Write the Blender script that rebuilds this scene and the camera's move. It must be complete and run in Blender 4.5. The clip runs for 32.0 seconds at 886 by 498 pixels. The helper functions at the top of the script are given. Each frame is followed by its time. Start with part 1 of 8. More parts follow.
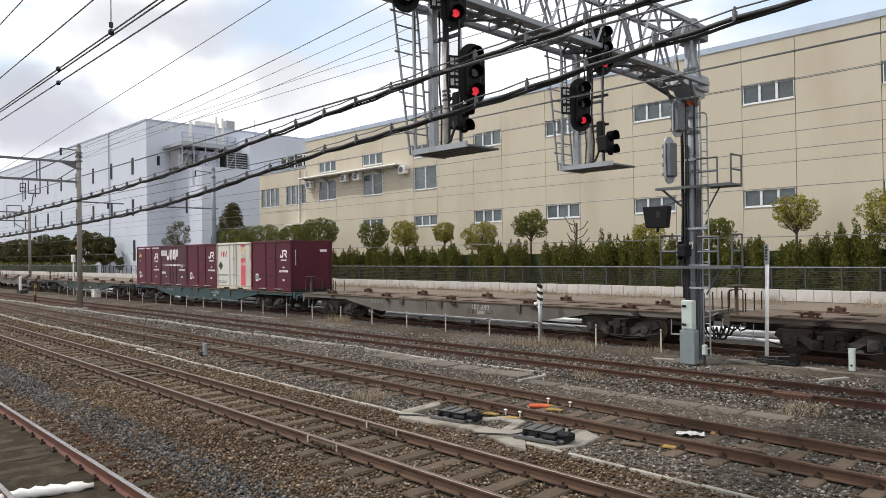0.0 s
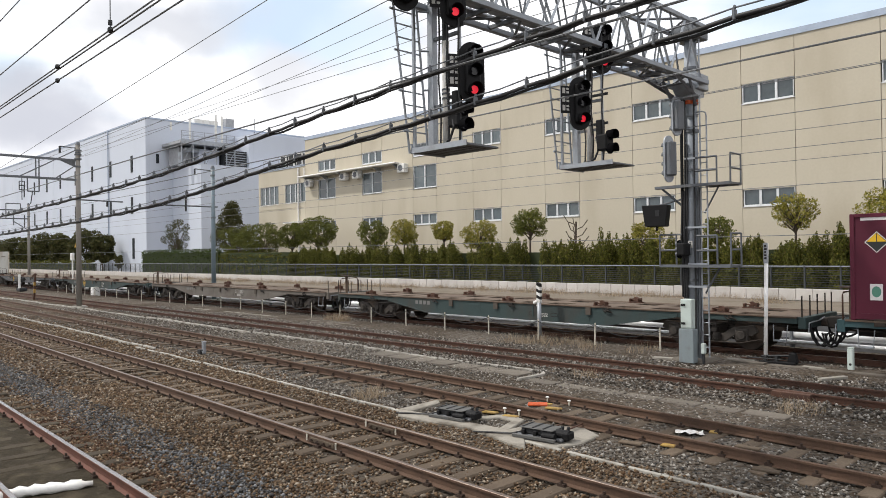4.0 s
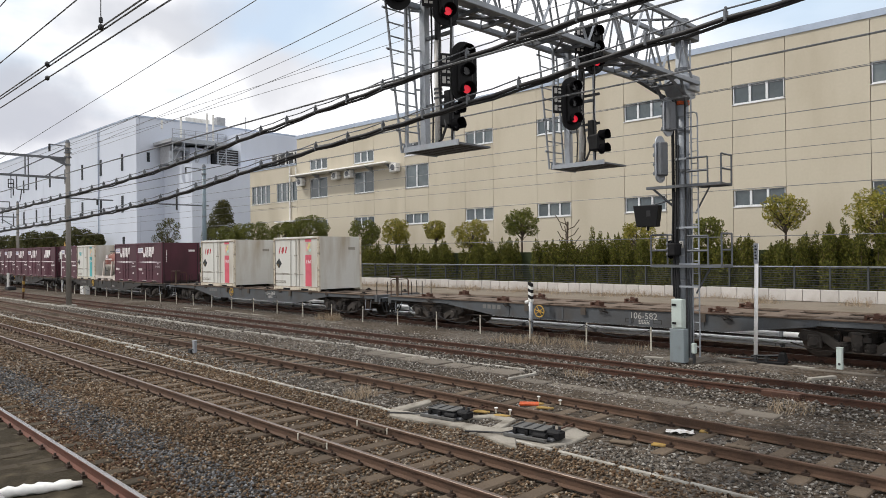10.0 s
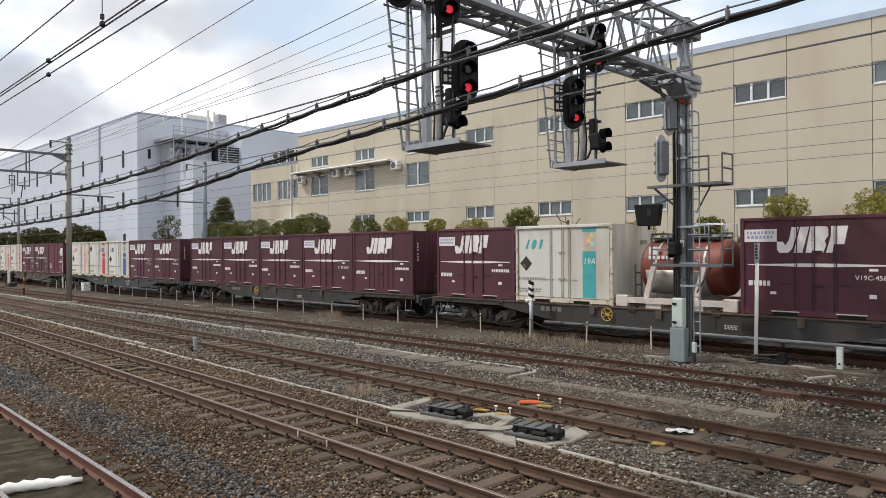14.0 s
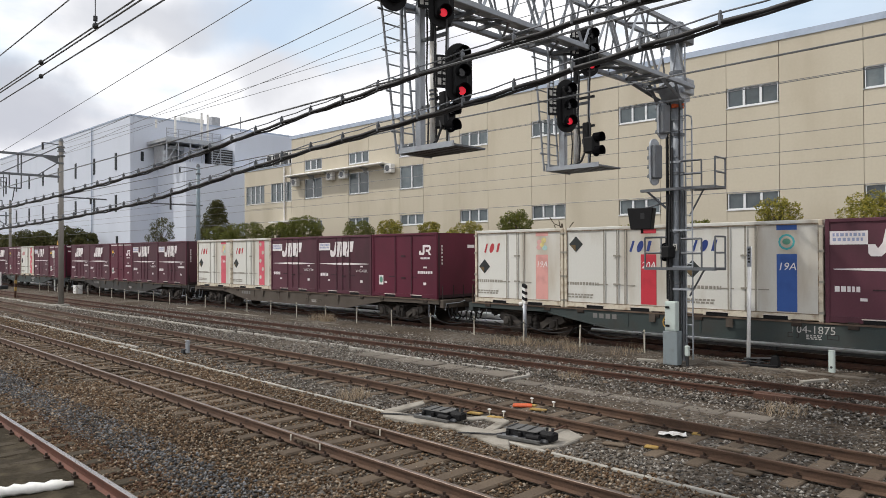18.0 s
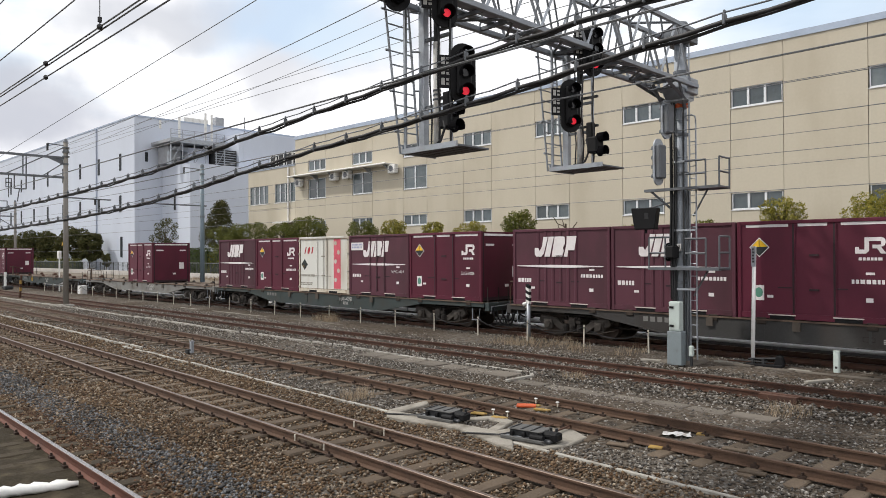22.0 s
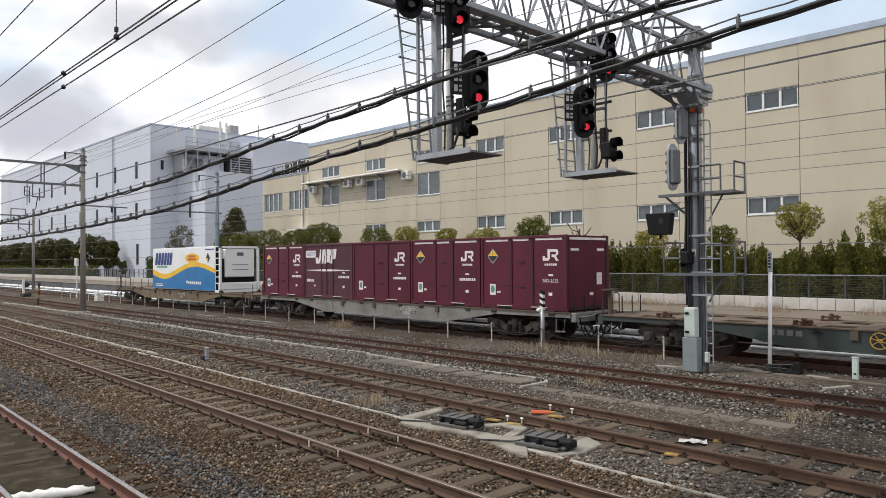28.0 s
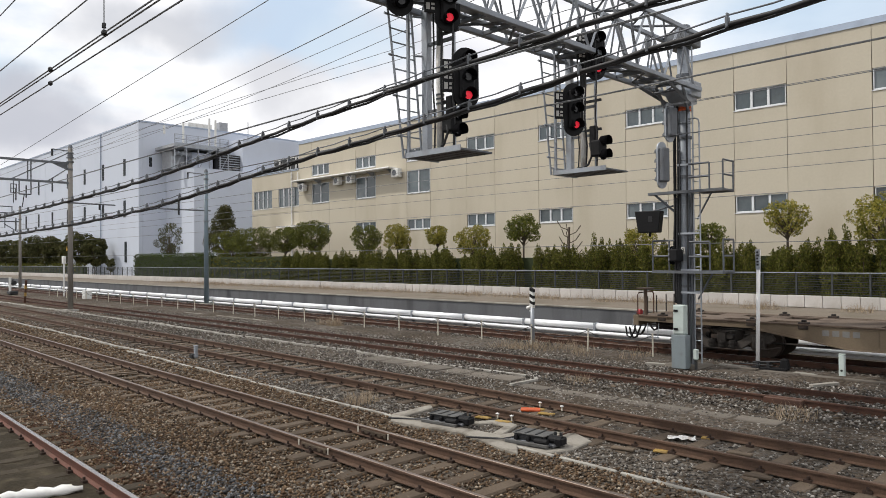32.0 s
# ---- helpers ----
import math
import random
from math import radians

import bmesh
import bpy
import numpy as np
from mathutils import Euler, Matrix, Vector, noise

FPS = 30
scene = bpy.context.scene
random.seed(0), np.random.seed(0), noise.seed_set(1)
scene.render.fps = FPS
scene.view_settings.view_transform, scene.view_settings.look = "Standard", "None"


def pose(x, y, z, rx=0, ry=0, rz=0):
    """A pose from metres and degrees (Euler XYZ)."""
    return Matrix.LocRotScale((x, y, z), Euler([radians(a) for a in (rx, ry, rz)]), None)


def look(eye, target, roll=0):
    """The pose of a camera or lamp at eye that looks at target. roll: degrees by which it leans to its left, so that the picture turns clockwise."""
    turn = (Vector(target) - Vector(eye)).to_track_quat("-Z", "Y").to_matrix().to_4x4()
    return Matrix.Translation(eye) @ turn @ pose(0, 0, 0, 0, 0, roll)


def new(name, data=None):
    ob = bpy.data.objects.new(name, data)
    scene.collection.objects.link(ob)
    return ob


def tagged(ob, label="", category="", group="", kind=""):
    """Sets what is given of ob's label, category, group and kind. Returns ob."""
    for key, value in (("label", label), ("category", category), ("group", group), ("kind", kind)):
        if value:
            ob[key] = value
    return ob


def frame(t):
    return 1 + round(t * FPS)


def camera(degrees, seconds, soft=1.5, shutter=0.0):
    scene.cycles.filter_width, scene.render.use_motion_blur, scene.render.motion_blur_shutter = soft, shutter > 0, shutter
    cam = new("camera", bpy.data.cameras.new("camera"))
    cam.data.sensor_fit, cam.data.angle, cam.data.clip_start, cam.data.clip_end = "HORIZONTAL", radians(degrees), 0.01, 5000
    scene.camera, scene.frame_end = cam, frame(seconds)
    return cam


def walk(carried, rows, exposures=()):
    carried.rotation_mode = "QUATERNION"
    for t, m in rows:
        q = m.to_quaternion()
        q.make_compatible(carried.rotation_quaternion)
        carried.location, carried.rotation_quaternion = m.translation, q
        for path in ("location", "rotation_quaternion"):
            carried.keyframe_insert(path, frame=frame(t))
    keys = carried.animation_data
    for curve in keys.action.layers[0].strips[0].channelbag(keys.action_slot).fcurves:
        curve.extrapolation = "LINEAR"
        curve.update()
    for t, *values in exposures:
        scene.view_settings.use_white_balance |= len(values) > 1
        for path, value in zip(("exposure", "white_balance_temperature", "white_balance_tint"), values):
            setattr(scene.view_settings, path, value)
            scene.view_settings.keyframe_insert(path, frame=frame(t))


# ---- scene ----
# ================= camera =================
cam = camera(64.0, 32.0, soft=0.9)
PATH = [
    (0, 90.460, 0.797, 45.498), (0.5, 90.529, 0.838, 45.604), (1, 90.560, 0.834, 45.509), (1.5, 90.585, 0.883, 45.481),
    (2, 90.532, 0.877, 45.373), (2.5, 90.411, 0.873, 45.117), (3, 90.267, 0.835, 45.004), (3.5, 90.295, 0.800, 45.383),
    (5.5, 90.413, 0.626, 45.446), (6, 90.431, 0.700, 45.600), (6.5, 90.450, 0.657, 45.709), (7, 90.441, 0.680, 45.513),
    (7.5, 90.486, 0.656, 45.484), (8, 90.566, 0.629, 45.194), (8.5, 90.576, 0.598, 44.923), (9, 90.483, 0.620, 44.873),
    (9.5, 90.386, 0.575, 44.711), (10, 90.293, 0.587, 44.783), (10.5, 90.142, 0.613, 44.917), (11, 90.035, 0.636, 44.918),
    (11.5, 90.000, 0.638, 44.880), (12, 89.905, 0.551, 44.949), (12.5, 89.917, 0.507, 45.052), (13, 89.998, 0.381, 45.004),
    (13.5, 90.113, 0.344, 45.045), (14, 90.143, 0.341, 44.832), (14.5, 90.247, 0.338, 44.493), (16.5, 90.365, 0.232, 44.771),
    (17, 90.422, 0.207, 44.743), (17.5, 90.395, 0.235, 44.535), (18, 90.393, 0.251, 44.324), (18.5, 90.359, 0.279, 44.070),
    (19, 90.329, 0.248, 44.033), (19.5, 90.309, 0.179, 43.965), (20, 90.271, 0.197, 44.185), (20.5, 90.337, 0.205, 44.424),
    (21, 90.394, 0.255, 44.367), (21.5, 90.456, 0.262, 44.426), (22, 90.408, 0.296, 44.620), (22.5, 90.385, 0.332, 44.686),
    (23, 90.416, 0.289, 44.769), (23.5, 90.525, 0.316, 44.912), (24, 90.529, 0.259, 45.157), (24.5, 90.522, 0.303, 45.265),
    (25, 90.489, 0.250, 45.396), (25.5, 90.492, 0.313, 45.509), (27.5, 90.947, 0.433, 45.512), (28, 90.920, 0.467, 45.709),
    (28.5, 90.891, 0.498, 45.832), (29, 90.918, 0.537, 45.945), (29.5, 90.860, 0.524, 45.833), (30, 90.793, 0.439, 45.644),
    (30.5, 90.712, 0.448, 45.290), (31, 90.683, 0.466, 45.015), (31.5, 90.663, 0.469, 44.972), (32, 90.730, 0.473, 44.909),
]
EYE = (0.0, 0.0, 2.70)
walk(cam, [(t, pose(*EYE, rx, ry, rz)) for t, rx, ry, rz in PATH], exposures=[(0.0, 0.04), (3.0, 0.1), (6.0, 0.12), (9.0, 0.04), (11.0, -0.04), (14.0, -0.04), (17.0, -0.06), (20.0, -0.02), (22.0, 0.02), (24.0, 0.05), (25.0, 0.06), (28.0, -0.06), (32.0, -0.1)])

# ================= light =================
SUN_EL, SUN_AZ = radians(50), radians(232)      # azimuth clockwise from +y
world = bpy.data.worlds.new("sky")
scene.world = world
world.use_nodes = True
wn, wl = world.node_tree.nodes, world.node_tree.links
wn.clear()
w_out = wn.new("ShaderNodeOutputWorld")
w_bg = wn.new("ShaderNodeBackground")
w_sky = wn.new("ShaderNodeTexSky")
w_sky.sky_type = "NISHITA"
w_sky.sun_disc = False
w_sky.sun_elevation, w_sky.sun_rotation = SUN_EL, SUN_AZ
w_sky.air_density, w_sky.dust_density = 1.0, 1.5
w_co = wn.new("ShaderNodeTexCoord")
w_map = wn.new("ShaderNodeMapping")
w_map.inputs["Scale"].default_value = (1.0, 1.0, 2.6)
w_map.inputs["Location"].default_value = (0.35, 0.1, 0.2)
w_n1 = wn.new("ShaderNodeTexNoise")
w_n1.inputs["Scale"].default_value, w_n1.inputs["Detail"].default_value = 2.6, 7.0
w_n1.inputs["Roughness"].default_value = 0.5
w_n2 = wn.new("ShaderNodeTexNoise")
w_n2.inputs["Scale"].default_value, w_n2.inputs["Detail"].default_value = 3.4, 6.0
w_r1 = wn.new("ShaderNodeValToRGB")
w_r1.color_ramp.elements[0].position, w_r1.color_ramp.elements[1].position = 0.26, 0.42
w_r2 = wn.new("ShaderNodeValToRGB")      # thick grey undersides to bright tops
w_r2.color_ramp.elements[0].position, w_r2.color_ramp.elements[1].position = 0.34, 0.52
w_r2.color_ramp.elements[0].color = (8.6, 8.7, 9.3, 1)
w_r2.color_ramp.elements[1].color = (11.8, 11.8, 12.0, 1)
w_mix = wn.new("ShaderNodeMix")
w_mix.data_type = "RGBA"
w_boost = wn.new("ShaderNodeMix")
w_boost.data_type, w_boost.blend_type = "RGBA", "MIX"
w_boost.inputs[0].default_value = 0.55
w_boost.inputs[7].default_value = (7.6, 9.6, 11.2, 1)
wl.new(w_co.outputs["Generated"], w_map.inputs["Vector"])
wl.new(w_map.outputs["Vector"], w_n1.inputs["Vector"])
wl.new(w_map.outputs["Vector"], w_n2.inputs["Vector"])
wl.new(w_n1.outputs["Fac"], w_r1.inputs["Fac"])
wl.new(w_n2.outputs["Fac"], w_r2.inputs["Fac"])
wl.new(w_sky.outputs["Color"], w_boost.inputs[6])
wl.new(w_r1.outputs["Color"], w_mix.inputs[0])
wl.new(w_boost.outputs[2], w_mix.inputs[6])
wl.new(w_r2.outputs["Color"], w_mix.inputs[7])

# single clouds and blue gaps: direction, reach, colour, density
w_bend = wn.new("ShaderNodeTexNoise")
w_bend.inputs["Scale"].default_value, w_bend.inputs["Detail"].default_value = 7.0, 6.0
wl.new(w_co.outputs["Generated"], w_bend.inputs["Vector"])
w_off = wn.new("ShaderNodeVectorMath")
w_off.operation = "MULTIPLY_ADD"
w_off.inputs[1].default_value, w_off.inputs[2].default_value = (0.20, 0.20, 0.16), (-0.10, -0.10, -0.08)
wl.new(w_bend.outputs["Color"], w_off.inputs[0])
w_dir = wn.new("ShaderNodeVectorMath")
w_dir.operation = "ADD"
wl.new(w_co.outputs["Generated"], w_dir.inputs[0])
wl.new(w_off.outputs[0], w_dir.inputs[1])
w_flat = wn.new("ShaderNodeVectorMath")
w_flat.operation = "MULTIPLY"
w_flat.inputs[1].default_value = (1.0, 1.0, 2.0)
wl.new(w_dir.outputs[0], w_flat.inputs[0])
w_last = w_mix.outputs[2]
for dx, dy, dz, reach, tint, density in ((-0.808, 0.501, 0.311, 0.17, (6.0, 7.6, 9.6), 0.85), (-0.258, 0.922, 0.289, 0.22, (6.2, 7.8, 9.6), 0.8), (-0.755, 0.591, 0.290, 0.10, (7.2, 8.6, 10.0), 0.7),
                                         (-0.949, 0.264, 0.178, 0.12, (5.6, 5.8, 6.6), 0.8), (-0.966, 0.200, 0.185, 0.09, (6.2, 6.4, 7.1), 0.75), (-0.881, 0.375, 0.292, 0.13, (6.6, 6.8, 7.4), 0.8), (-0.815, 0.531, 0.231, 0.12, (7.6, 7.7, 8.2), 0.8)):
    w_far = wn.new("ShaderNodeVectorMath")
    w_far.operation = "DISTANCE"
    w_far.inputs[1].default_value = (dx, dy, 2.0 * dz)
    wl.new(w_flat.outputs[0], w_far.inputs[0])
    w_fade = wn.new("ShaderNodeMapRange")
    w_fade.interpolation_type = "SMOOTHSTEP"
    for key, value in (("From Min", reach), ("From Max", reach * 0.25), ("To Min", 0.0), ("To Max", density)):
        w_fade.inputs[key].default_value = value
    wl.new(w_far.outputs["Value"], w_fade.inputs["Value"])
    w_lay = wn.new("ShaderNodeMix")
    w_lay.data_type = "RGBA"
    w_lay.inputs[7].default_value = (*tint, 1)
    wl.new(w_fade.outputs[0], w_lay.inputs[0])
    wl.new(w_last, w_lay.inputs[6])
    w_last = w_lay.outputs[2]
wl.new(w_last, w_bg.inputs["Color"])
w_bg.inputs["Strength"].default_value = 0.10
wl.new(w_bg.outputs[0], w_out.inputs[0])

sun_data = bpy.data.lights.new("sun", "SUN")
sun_data.energy, sun_data.angle, sun_data.color = 2.8, radians(2.0), (1.0, 0.95, 0.87)
sun = new("sun", sun_data)
sun_dir = Vector((math.sin(SUN_AZ) * math.cos(SUN_EL), math.cos(SUN_AZ) * math.cos(SUN_EL), math.sin(SUN_EL)))
sun.matrix_basis = look(sun_dir * 60, (0, 0, 0))


# ================= materials =================
def mat(name, col, rough=0.6, metal=0.0, var=0.25, scale=3.0, fine=40.0, dirt=None, amount=0.35, bump=0.15, rand=0.0, spec=0.4, streak=1.0, emit=0.0):
    """A weathered surface: base colour with grain at two scales, stains of a second colour, fine relief."""
    m = bpy.data.materials.new(name)
    m.use_nodes = True
    n, l = m.node_tree.nodes, m.node_tree.links
    b = n["Principled BSDF"]
    b.inputs["Roughness"].default_value, b.inputs["Metallic"].default_value = rough, metal
    b.inputs["Specular IOR Level"].default_value = spec
    co = n.new("ShaderNodeTexCoord")
    mp = n.new("ShaderNodeMapping")
    mp.inputs["Scale"].default_value = (1, 1, streak)
    l.new(co.outputs["Object"], mp.inputs["Vector"])
    n1 = n.new("ShaderNodeTexNoise")
    n1.inputs["Scale"].default_value, n1.inputs["Detail"].default_value = scale, 6
    n2 = n.new("ShaderNodeTexNoise")
    n2.inputs["Scale"].default_value, n2.inputs["Detail"].default_value = fine, 3
    l.new(mp.outputs[0], n1.inputs["Vector"])
    l.new(co.outputs["Object"], n2.inputs["Vector"])
    lo, hi = [c * (1 - var) for c in col], [min(1, c * (1 + var)) for c in col]
    g = n.new("ShaderNodeMix")
    g.data_type = "RGBA"
    g.inputs[6].default_value, g.inputs[7].default_value = (*lo, 1), (*hi, 1)
    l.new(n2.outputs["Fac"], g.inputs[0])
    last = g.outputs[2]
    d = dirt or tuple(c * 0.45 for c in col)
    r = n.new("ShaderNodeValToRGB")
    r.color_ramp.elements[0].position, r.color_ramp.elements[1].position = 0.48, 0.72
    r.color_ramp.elements[1].color = (amount, amount, amount, 1)
    l.new(n1.outputs["Fac"], r.inputs["Fac"])
    k = n.new("ShaderNodeMix")
    k.data_type = "RGBA"
    k.inputs[7].default_value = (*d, 1)
    l.new(r.outputs["Color"], k.inputs[0])
    l.new(last, k.inputs[6])
    last = k.outputs[2]
    if rand:
        oi = n.new("ShaderNodeObjectInfo")
        mr = n.new("ShaderNodeMapRange")
        mr.inputs["To Min"].default_value, mr.inputs["To Max"].default_value = 1 - rand, 1 + rand
        l.new(oi.outputs["Random"], mr.inputs["Value"])
        hs = n.new("ShaderNodeHueSaturation")
        l.new(mr.outputs[0], hs.inputs["Value"])
        l.new(last, hs.inputs["Color"])
        last = hs.outputs["Color"]
    l.new(last, b.inputs["Base Color"])
    if bump:
        bp = n.new("ShaderNodeBump")
        bp.inputs["Strength"].default_value, bp.inputs["Distance"].default_value = bump, 0.02
        l.new(n2.outputs["Fac"], bp.inputs["Height"])
        l.new(bp.outputs[0], b.inputs["Normal"])
    if emit:
        b.inputs["Emission Color"].default_value = (*col, 1)
        b.inputs["Emission Strength"].default_value = emit
    return m


def mat_islands(name, cols, rough=0.85, var=0.35, trans=0.0):
    """Leaves or stones: every piece of the joined mesh takes a colour of its own between those given."""
    m = bpy.data.materials.new(name)
    m.use_nodes = True
    n, l = m.node_tree.nodes, m.node_tree.links
    b = n["Principled BSDF"]
    b.inputs["Roughness"].default_value, b.inputs["Specular IOR Level"].default_value = rough, 0.25
    ge = n.new("ShaderNodeNewGeometry")
    r = n.new("ShaderNodeValToRGB")
    el = r.color_ramp.elements
    while len(el) < len(cols):
        el.new(0.5)
    for i, c in enumerate(cols):
        el[i].position = i / (len(cols) - 1)
        el[i].color = (*c, 1)
    l.new(ge.outputs["Random Per Island"], r.inputs["Fac"])
    l.new(r.outputs["Color"], b.inputs["Base Color"])
    if trans:
        t = n.new("ShaderNodeBsdfTranslucent")
        mx = n.new("ShaderNodeMixShader")
        mx.inputs[0].default_value = trans
        l.new(r.outputs["Color"], t.inputs["Color"])
        l.new(b.outputs[0], mx.inputs[1])
        l.new(t.outputs[0], mx.inputs[2])
        l.new(mx.outputs[0], n["Material Output"].inputs["Surface"])
    return m


def mat_ballast(name, cols, scale=16.0, rough=0.95):
    """Crushed stone: cells of mixed greys and browns with relief, patched at a larger scale."""
    m = bpy.data.materials.new(name)
    m.use_nodes = True
    n, l = m.node_tree.nodes, m.node_tree.links
    b = n["Principled BSDF"]
    b.inputs["Roughness"].default_value, b.inputs["Specular IOR Level"].default_value = rough, 0.2
    co = n.new("ShaderNodeTexCoord")
    v = n.new("ShaderNodeTexVoronoi")
    v.inputs["Scale"].default_value = scale
    l.new(co.outputs["Object"], v.inputs["Vector"])
    sep = n.new("ShaderNodeSeparateColor")
    l.new(v.outputs["Color"], sep.inputs[0])
    r = n.new("ShaderNodeValToRGB")
    el = r.color_ramp.elements
    while len(el) < len(cols):
        el.new(0.5)
    for i, c in enumerate(cols):
        el[i].position = i / (len(cols) - 1)
        el[i].color = (*c, 1)
    l.new(sep.outputs[0], r.inputs["Fac"])
    n1 = n.new("ShaderNodeTexNoise")
    n1.inputs["Scale"].default_value, n1.inputs["Detail"].default_value = 0.35, 5
    l.new(co.outputs["Object"], n1.inputs["Vector"])
    r2 = n.new("ShaderNodeValToRGB")
    r2.color_ramp.elements[0].position, r2.color_ramp.elements[1].position = 0.4, 0.65
    r2.color_ramp.elements[0].color, r2.color_ramp.elements[1].color = (0.62, 0.55, 0.47, 1), (1.15, 1.15, 1.15, 1)
    l.new(n1.outputs["Fac"], r2.inputs["Fac"])
    mu = n.new("ShaderNodeMix")
    mu.data_type, mu.blend_type = "RGBA", "MULTIPLY"
    mu.inputs[0].default_value = 1.0
    l.new(r.outputs["Color"], mu.inputs[6])
    l.new(r2.outputs["Color"], mu.inputs[7])
    l.new(mu.outputs[2], b.inputs["Base Color"])
    bp = n.new("ShaderNodeBump")
    bp.invert = True
    bp.inputs["Strength"].default_value, bp.inputs["Distance"].default_value = 0.9, 0.03
    l.new(v.outputs["Distance"], bp.inputs["Height"])
    l.new(bp.outputs[0], b.inputs["Normal"])
    return m


M_BALLAST = mat_ballast("ballast", [(0.024, 0.020, 0.016), (0.105, 0.089, 0.072), (0.065, 0.048, 0.034), (0.14, 0.127, 0.112), (0.050, 0.044, 0.038)])
M_STONE = mat_islands("ballast_stone", [(0.0234, 0.0198, 0.0171), (0.126, 0.108, 0.0882), (0.0495, 0.0387, 0.0288), (0.2205, 0.2025, 0.18), (0.036, 0.0342, 0.0342), (0.36, 0.3375, 0.306), (0.063, 0.0486, 0.036), (0.108, 0.099, 0.09)])
M_STONE_BROWN = mat_islands("brown_ballast_stone", [(0.0198, 0.0126, 0.0081), (0.1395, 0.0864, 0.0468), (0.036, 0.0225, 0.0135), (0.2025, 0.1395, 0.0846), (0.0765, 0.0414, 0.0198), (0.333, 0.279, 0.216), (0.045, 0.0306, 0.0207), (0.117, 0.0747, 0.045)])
M_STONE_BLUE = mat_islands("fresh_ballast_stone", [(0.042, 0.043, 0.046), (0.088, 0.091, 0.097), (0.20, 0.205, 0.215), (0.068, 0.064, 0.061), (0.029, 0.029, 0.031), (0.09, 0.074, 0.058)])
M_STONE_RUST = mat_islands("rust_red_ballast_stone", [(0.045, 0.022, 0.014), (0.11, 0.058, 0.032), (0.07, 0.036, 0.021), (0.15, 0.10, 0.062), (0.035, 0.022, 0.017)])
M_MUD = mat("oily_mud", (0.034, 0.028, 0.019), 0.95, 0, 0.5, 3.4, 30, dirt=(0.085, 0.070, 0.048), amount=0.8, bump=0.6, spec=0.1)
M_SLAB = mat("sunk_dusty_slab", (0.135, 0.118, 0.098), 0.95, 0, 0.25, 1.8, 28, dirt=(0.075, 0.062, 0.05), amount=0.8, bump=0.35, rand=0.12)
M_DIRT = mat("dirt", (0.165, 0.138, 0.108), 0.95, var=0.4, scale=0.8, fine=14, dirt=(0.085, 0.075, 0.048), amount=0.6, bump=0.5)
M_FAR = mat("far_ground", (0.16, 0.15, 0.12), 0.95, scale=0.05, fine=2)
M_RAIL = mat("rusty_rail", (0.085, 0.042, 0.028), 0.75, 0.25, 0.4, 2.5, 60, dirt=(0.035, 0.022, 0.018), amount=0.7)
M_RAIL_RED = mat("red_rust_rail", (0.125, 0.052, 0.036), 0.7, 0.2, 0.4, 2.5, 60, dirt=(0.06, 0.032, 0.024), amount=0.7)
M_RAIL_BROWN = mat("brown_rust_rail", (0.098, 0.058, 0.038), 0.75, 0.15, 0.4, 2.5, 60, dirt=(0.045, 0.028, 0.021), amount=0.7)
M_RAILTOP = mat("worn_rail_head", (0.20, 0.155, 0.13), 0.38, 0.75, 0.25, 0.7, 50, dirt=(0.12, 0.07, 0.05), amount=0.6)
M_RAILSHINE = mat("polished_rail_head", (0.36, 0.34, 0.33), 0.25, 0.9, 0.15, 1, 50)
M_SLEEPER = mat("sleeper_brown", (0.115, 0.088, 0.064), 0.9, 0, 0.35, 3, 30, dirt=(0.05, 0.04, 0.032), amount=0.7, bump=0.4, rand=0.28, spec=0.2)
M_SLEEPER_D = mat("oily_and_shaded_sleeper", (0.055, 0.044, 0.031), 0.95, 0, 0.35, 3, 30, bump=0.4, rand=0.2, spec=0.2)
M_SLEEPER_C = mat("sleeper_concrete", (0.105, 0.08, 0.058), 0.9, 0, 0.3, 2.5, 30, dirt=(0.08, 0.06, 0.045), amount=0.7, bump=0.35, rand=0.25, spec=0.2)
M_CLIP = mat("rail_fastening", (0.05, 0.032, 0.024), 0.8, 0.3)
M_CONC = mat("pale_concrete", (0.29, 0.275, 0.245), 0.9, 0, 0.15, 2.2, 25, dirt=(0.12, 0.105, 0.085), amount=0.85, bump=0.3)
M_CONC_OLD = mat("weathered_concrete", (0.25, 0.235, 0.205), 0.95, 0, 0.2, 1.6, 25, dirt=(0.12, 0.105, 0.085), amount=0.8, bump=0.3, rand=0.12)
M_WALL_RET = mat("stained_retaining_wall", (0.115, 0.118, 0.125), 0.85, 0, 0.2, 1.1, 20, dirt=(0.055, 0.055, 0.058), amount=0.9, bump=0.2, streak=0.18)
M_BLOCK = mat("white_precast_block", (0.50, 0.475, 0.45), 0.85, 0, 0.10, 1.5, 22, dirt=(0.28, 0.24, 0.20), amount=0.7, bump=0.15, rand=0.08, streak=0.5)
M_SILVER = mat("silver_duct", (0.86, 0.87, 0.89), 0.34, 0.15, 0.06, 0.8, 12, dirt=(0.5, 0.5, 0.52), amount=0.4, bump=0.04)
M_GALV = mat("galvanised_steel", (0.34, 0.365, 0.40), 0.5, 0.5, 0.15, 3, 30, dirt=(0.20, 0.19, 0.18), amount=0.5, bump=0.06)
M_COLUMN = mat("column_grey_zinc", (0.27, 0.295, 0.33), 0.55, 0.15, 0.12, 1.5, 30, dirt=(0.19, 0.19, 0.195), amount=0.6, bump=0.05, streak=0.3)
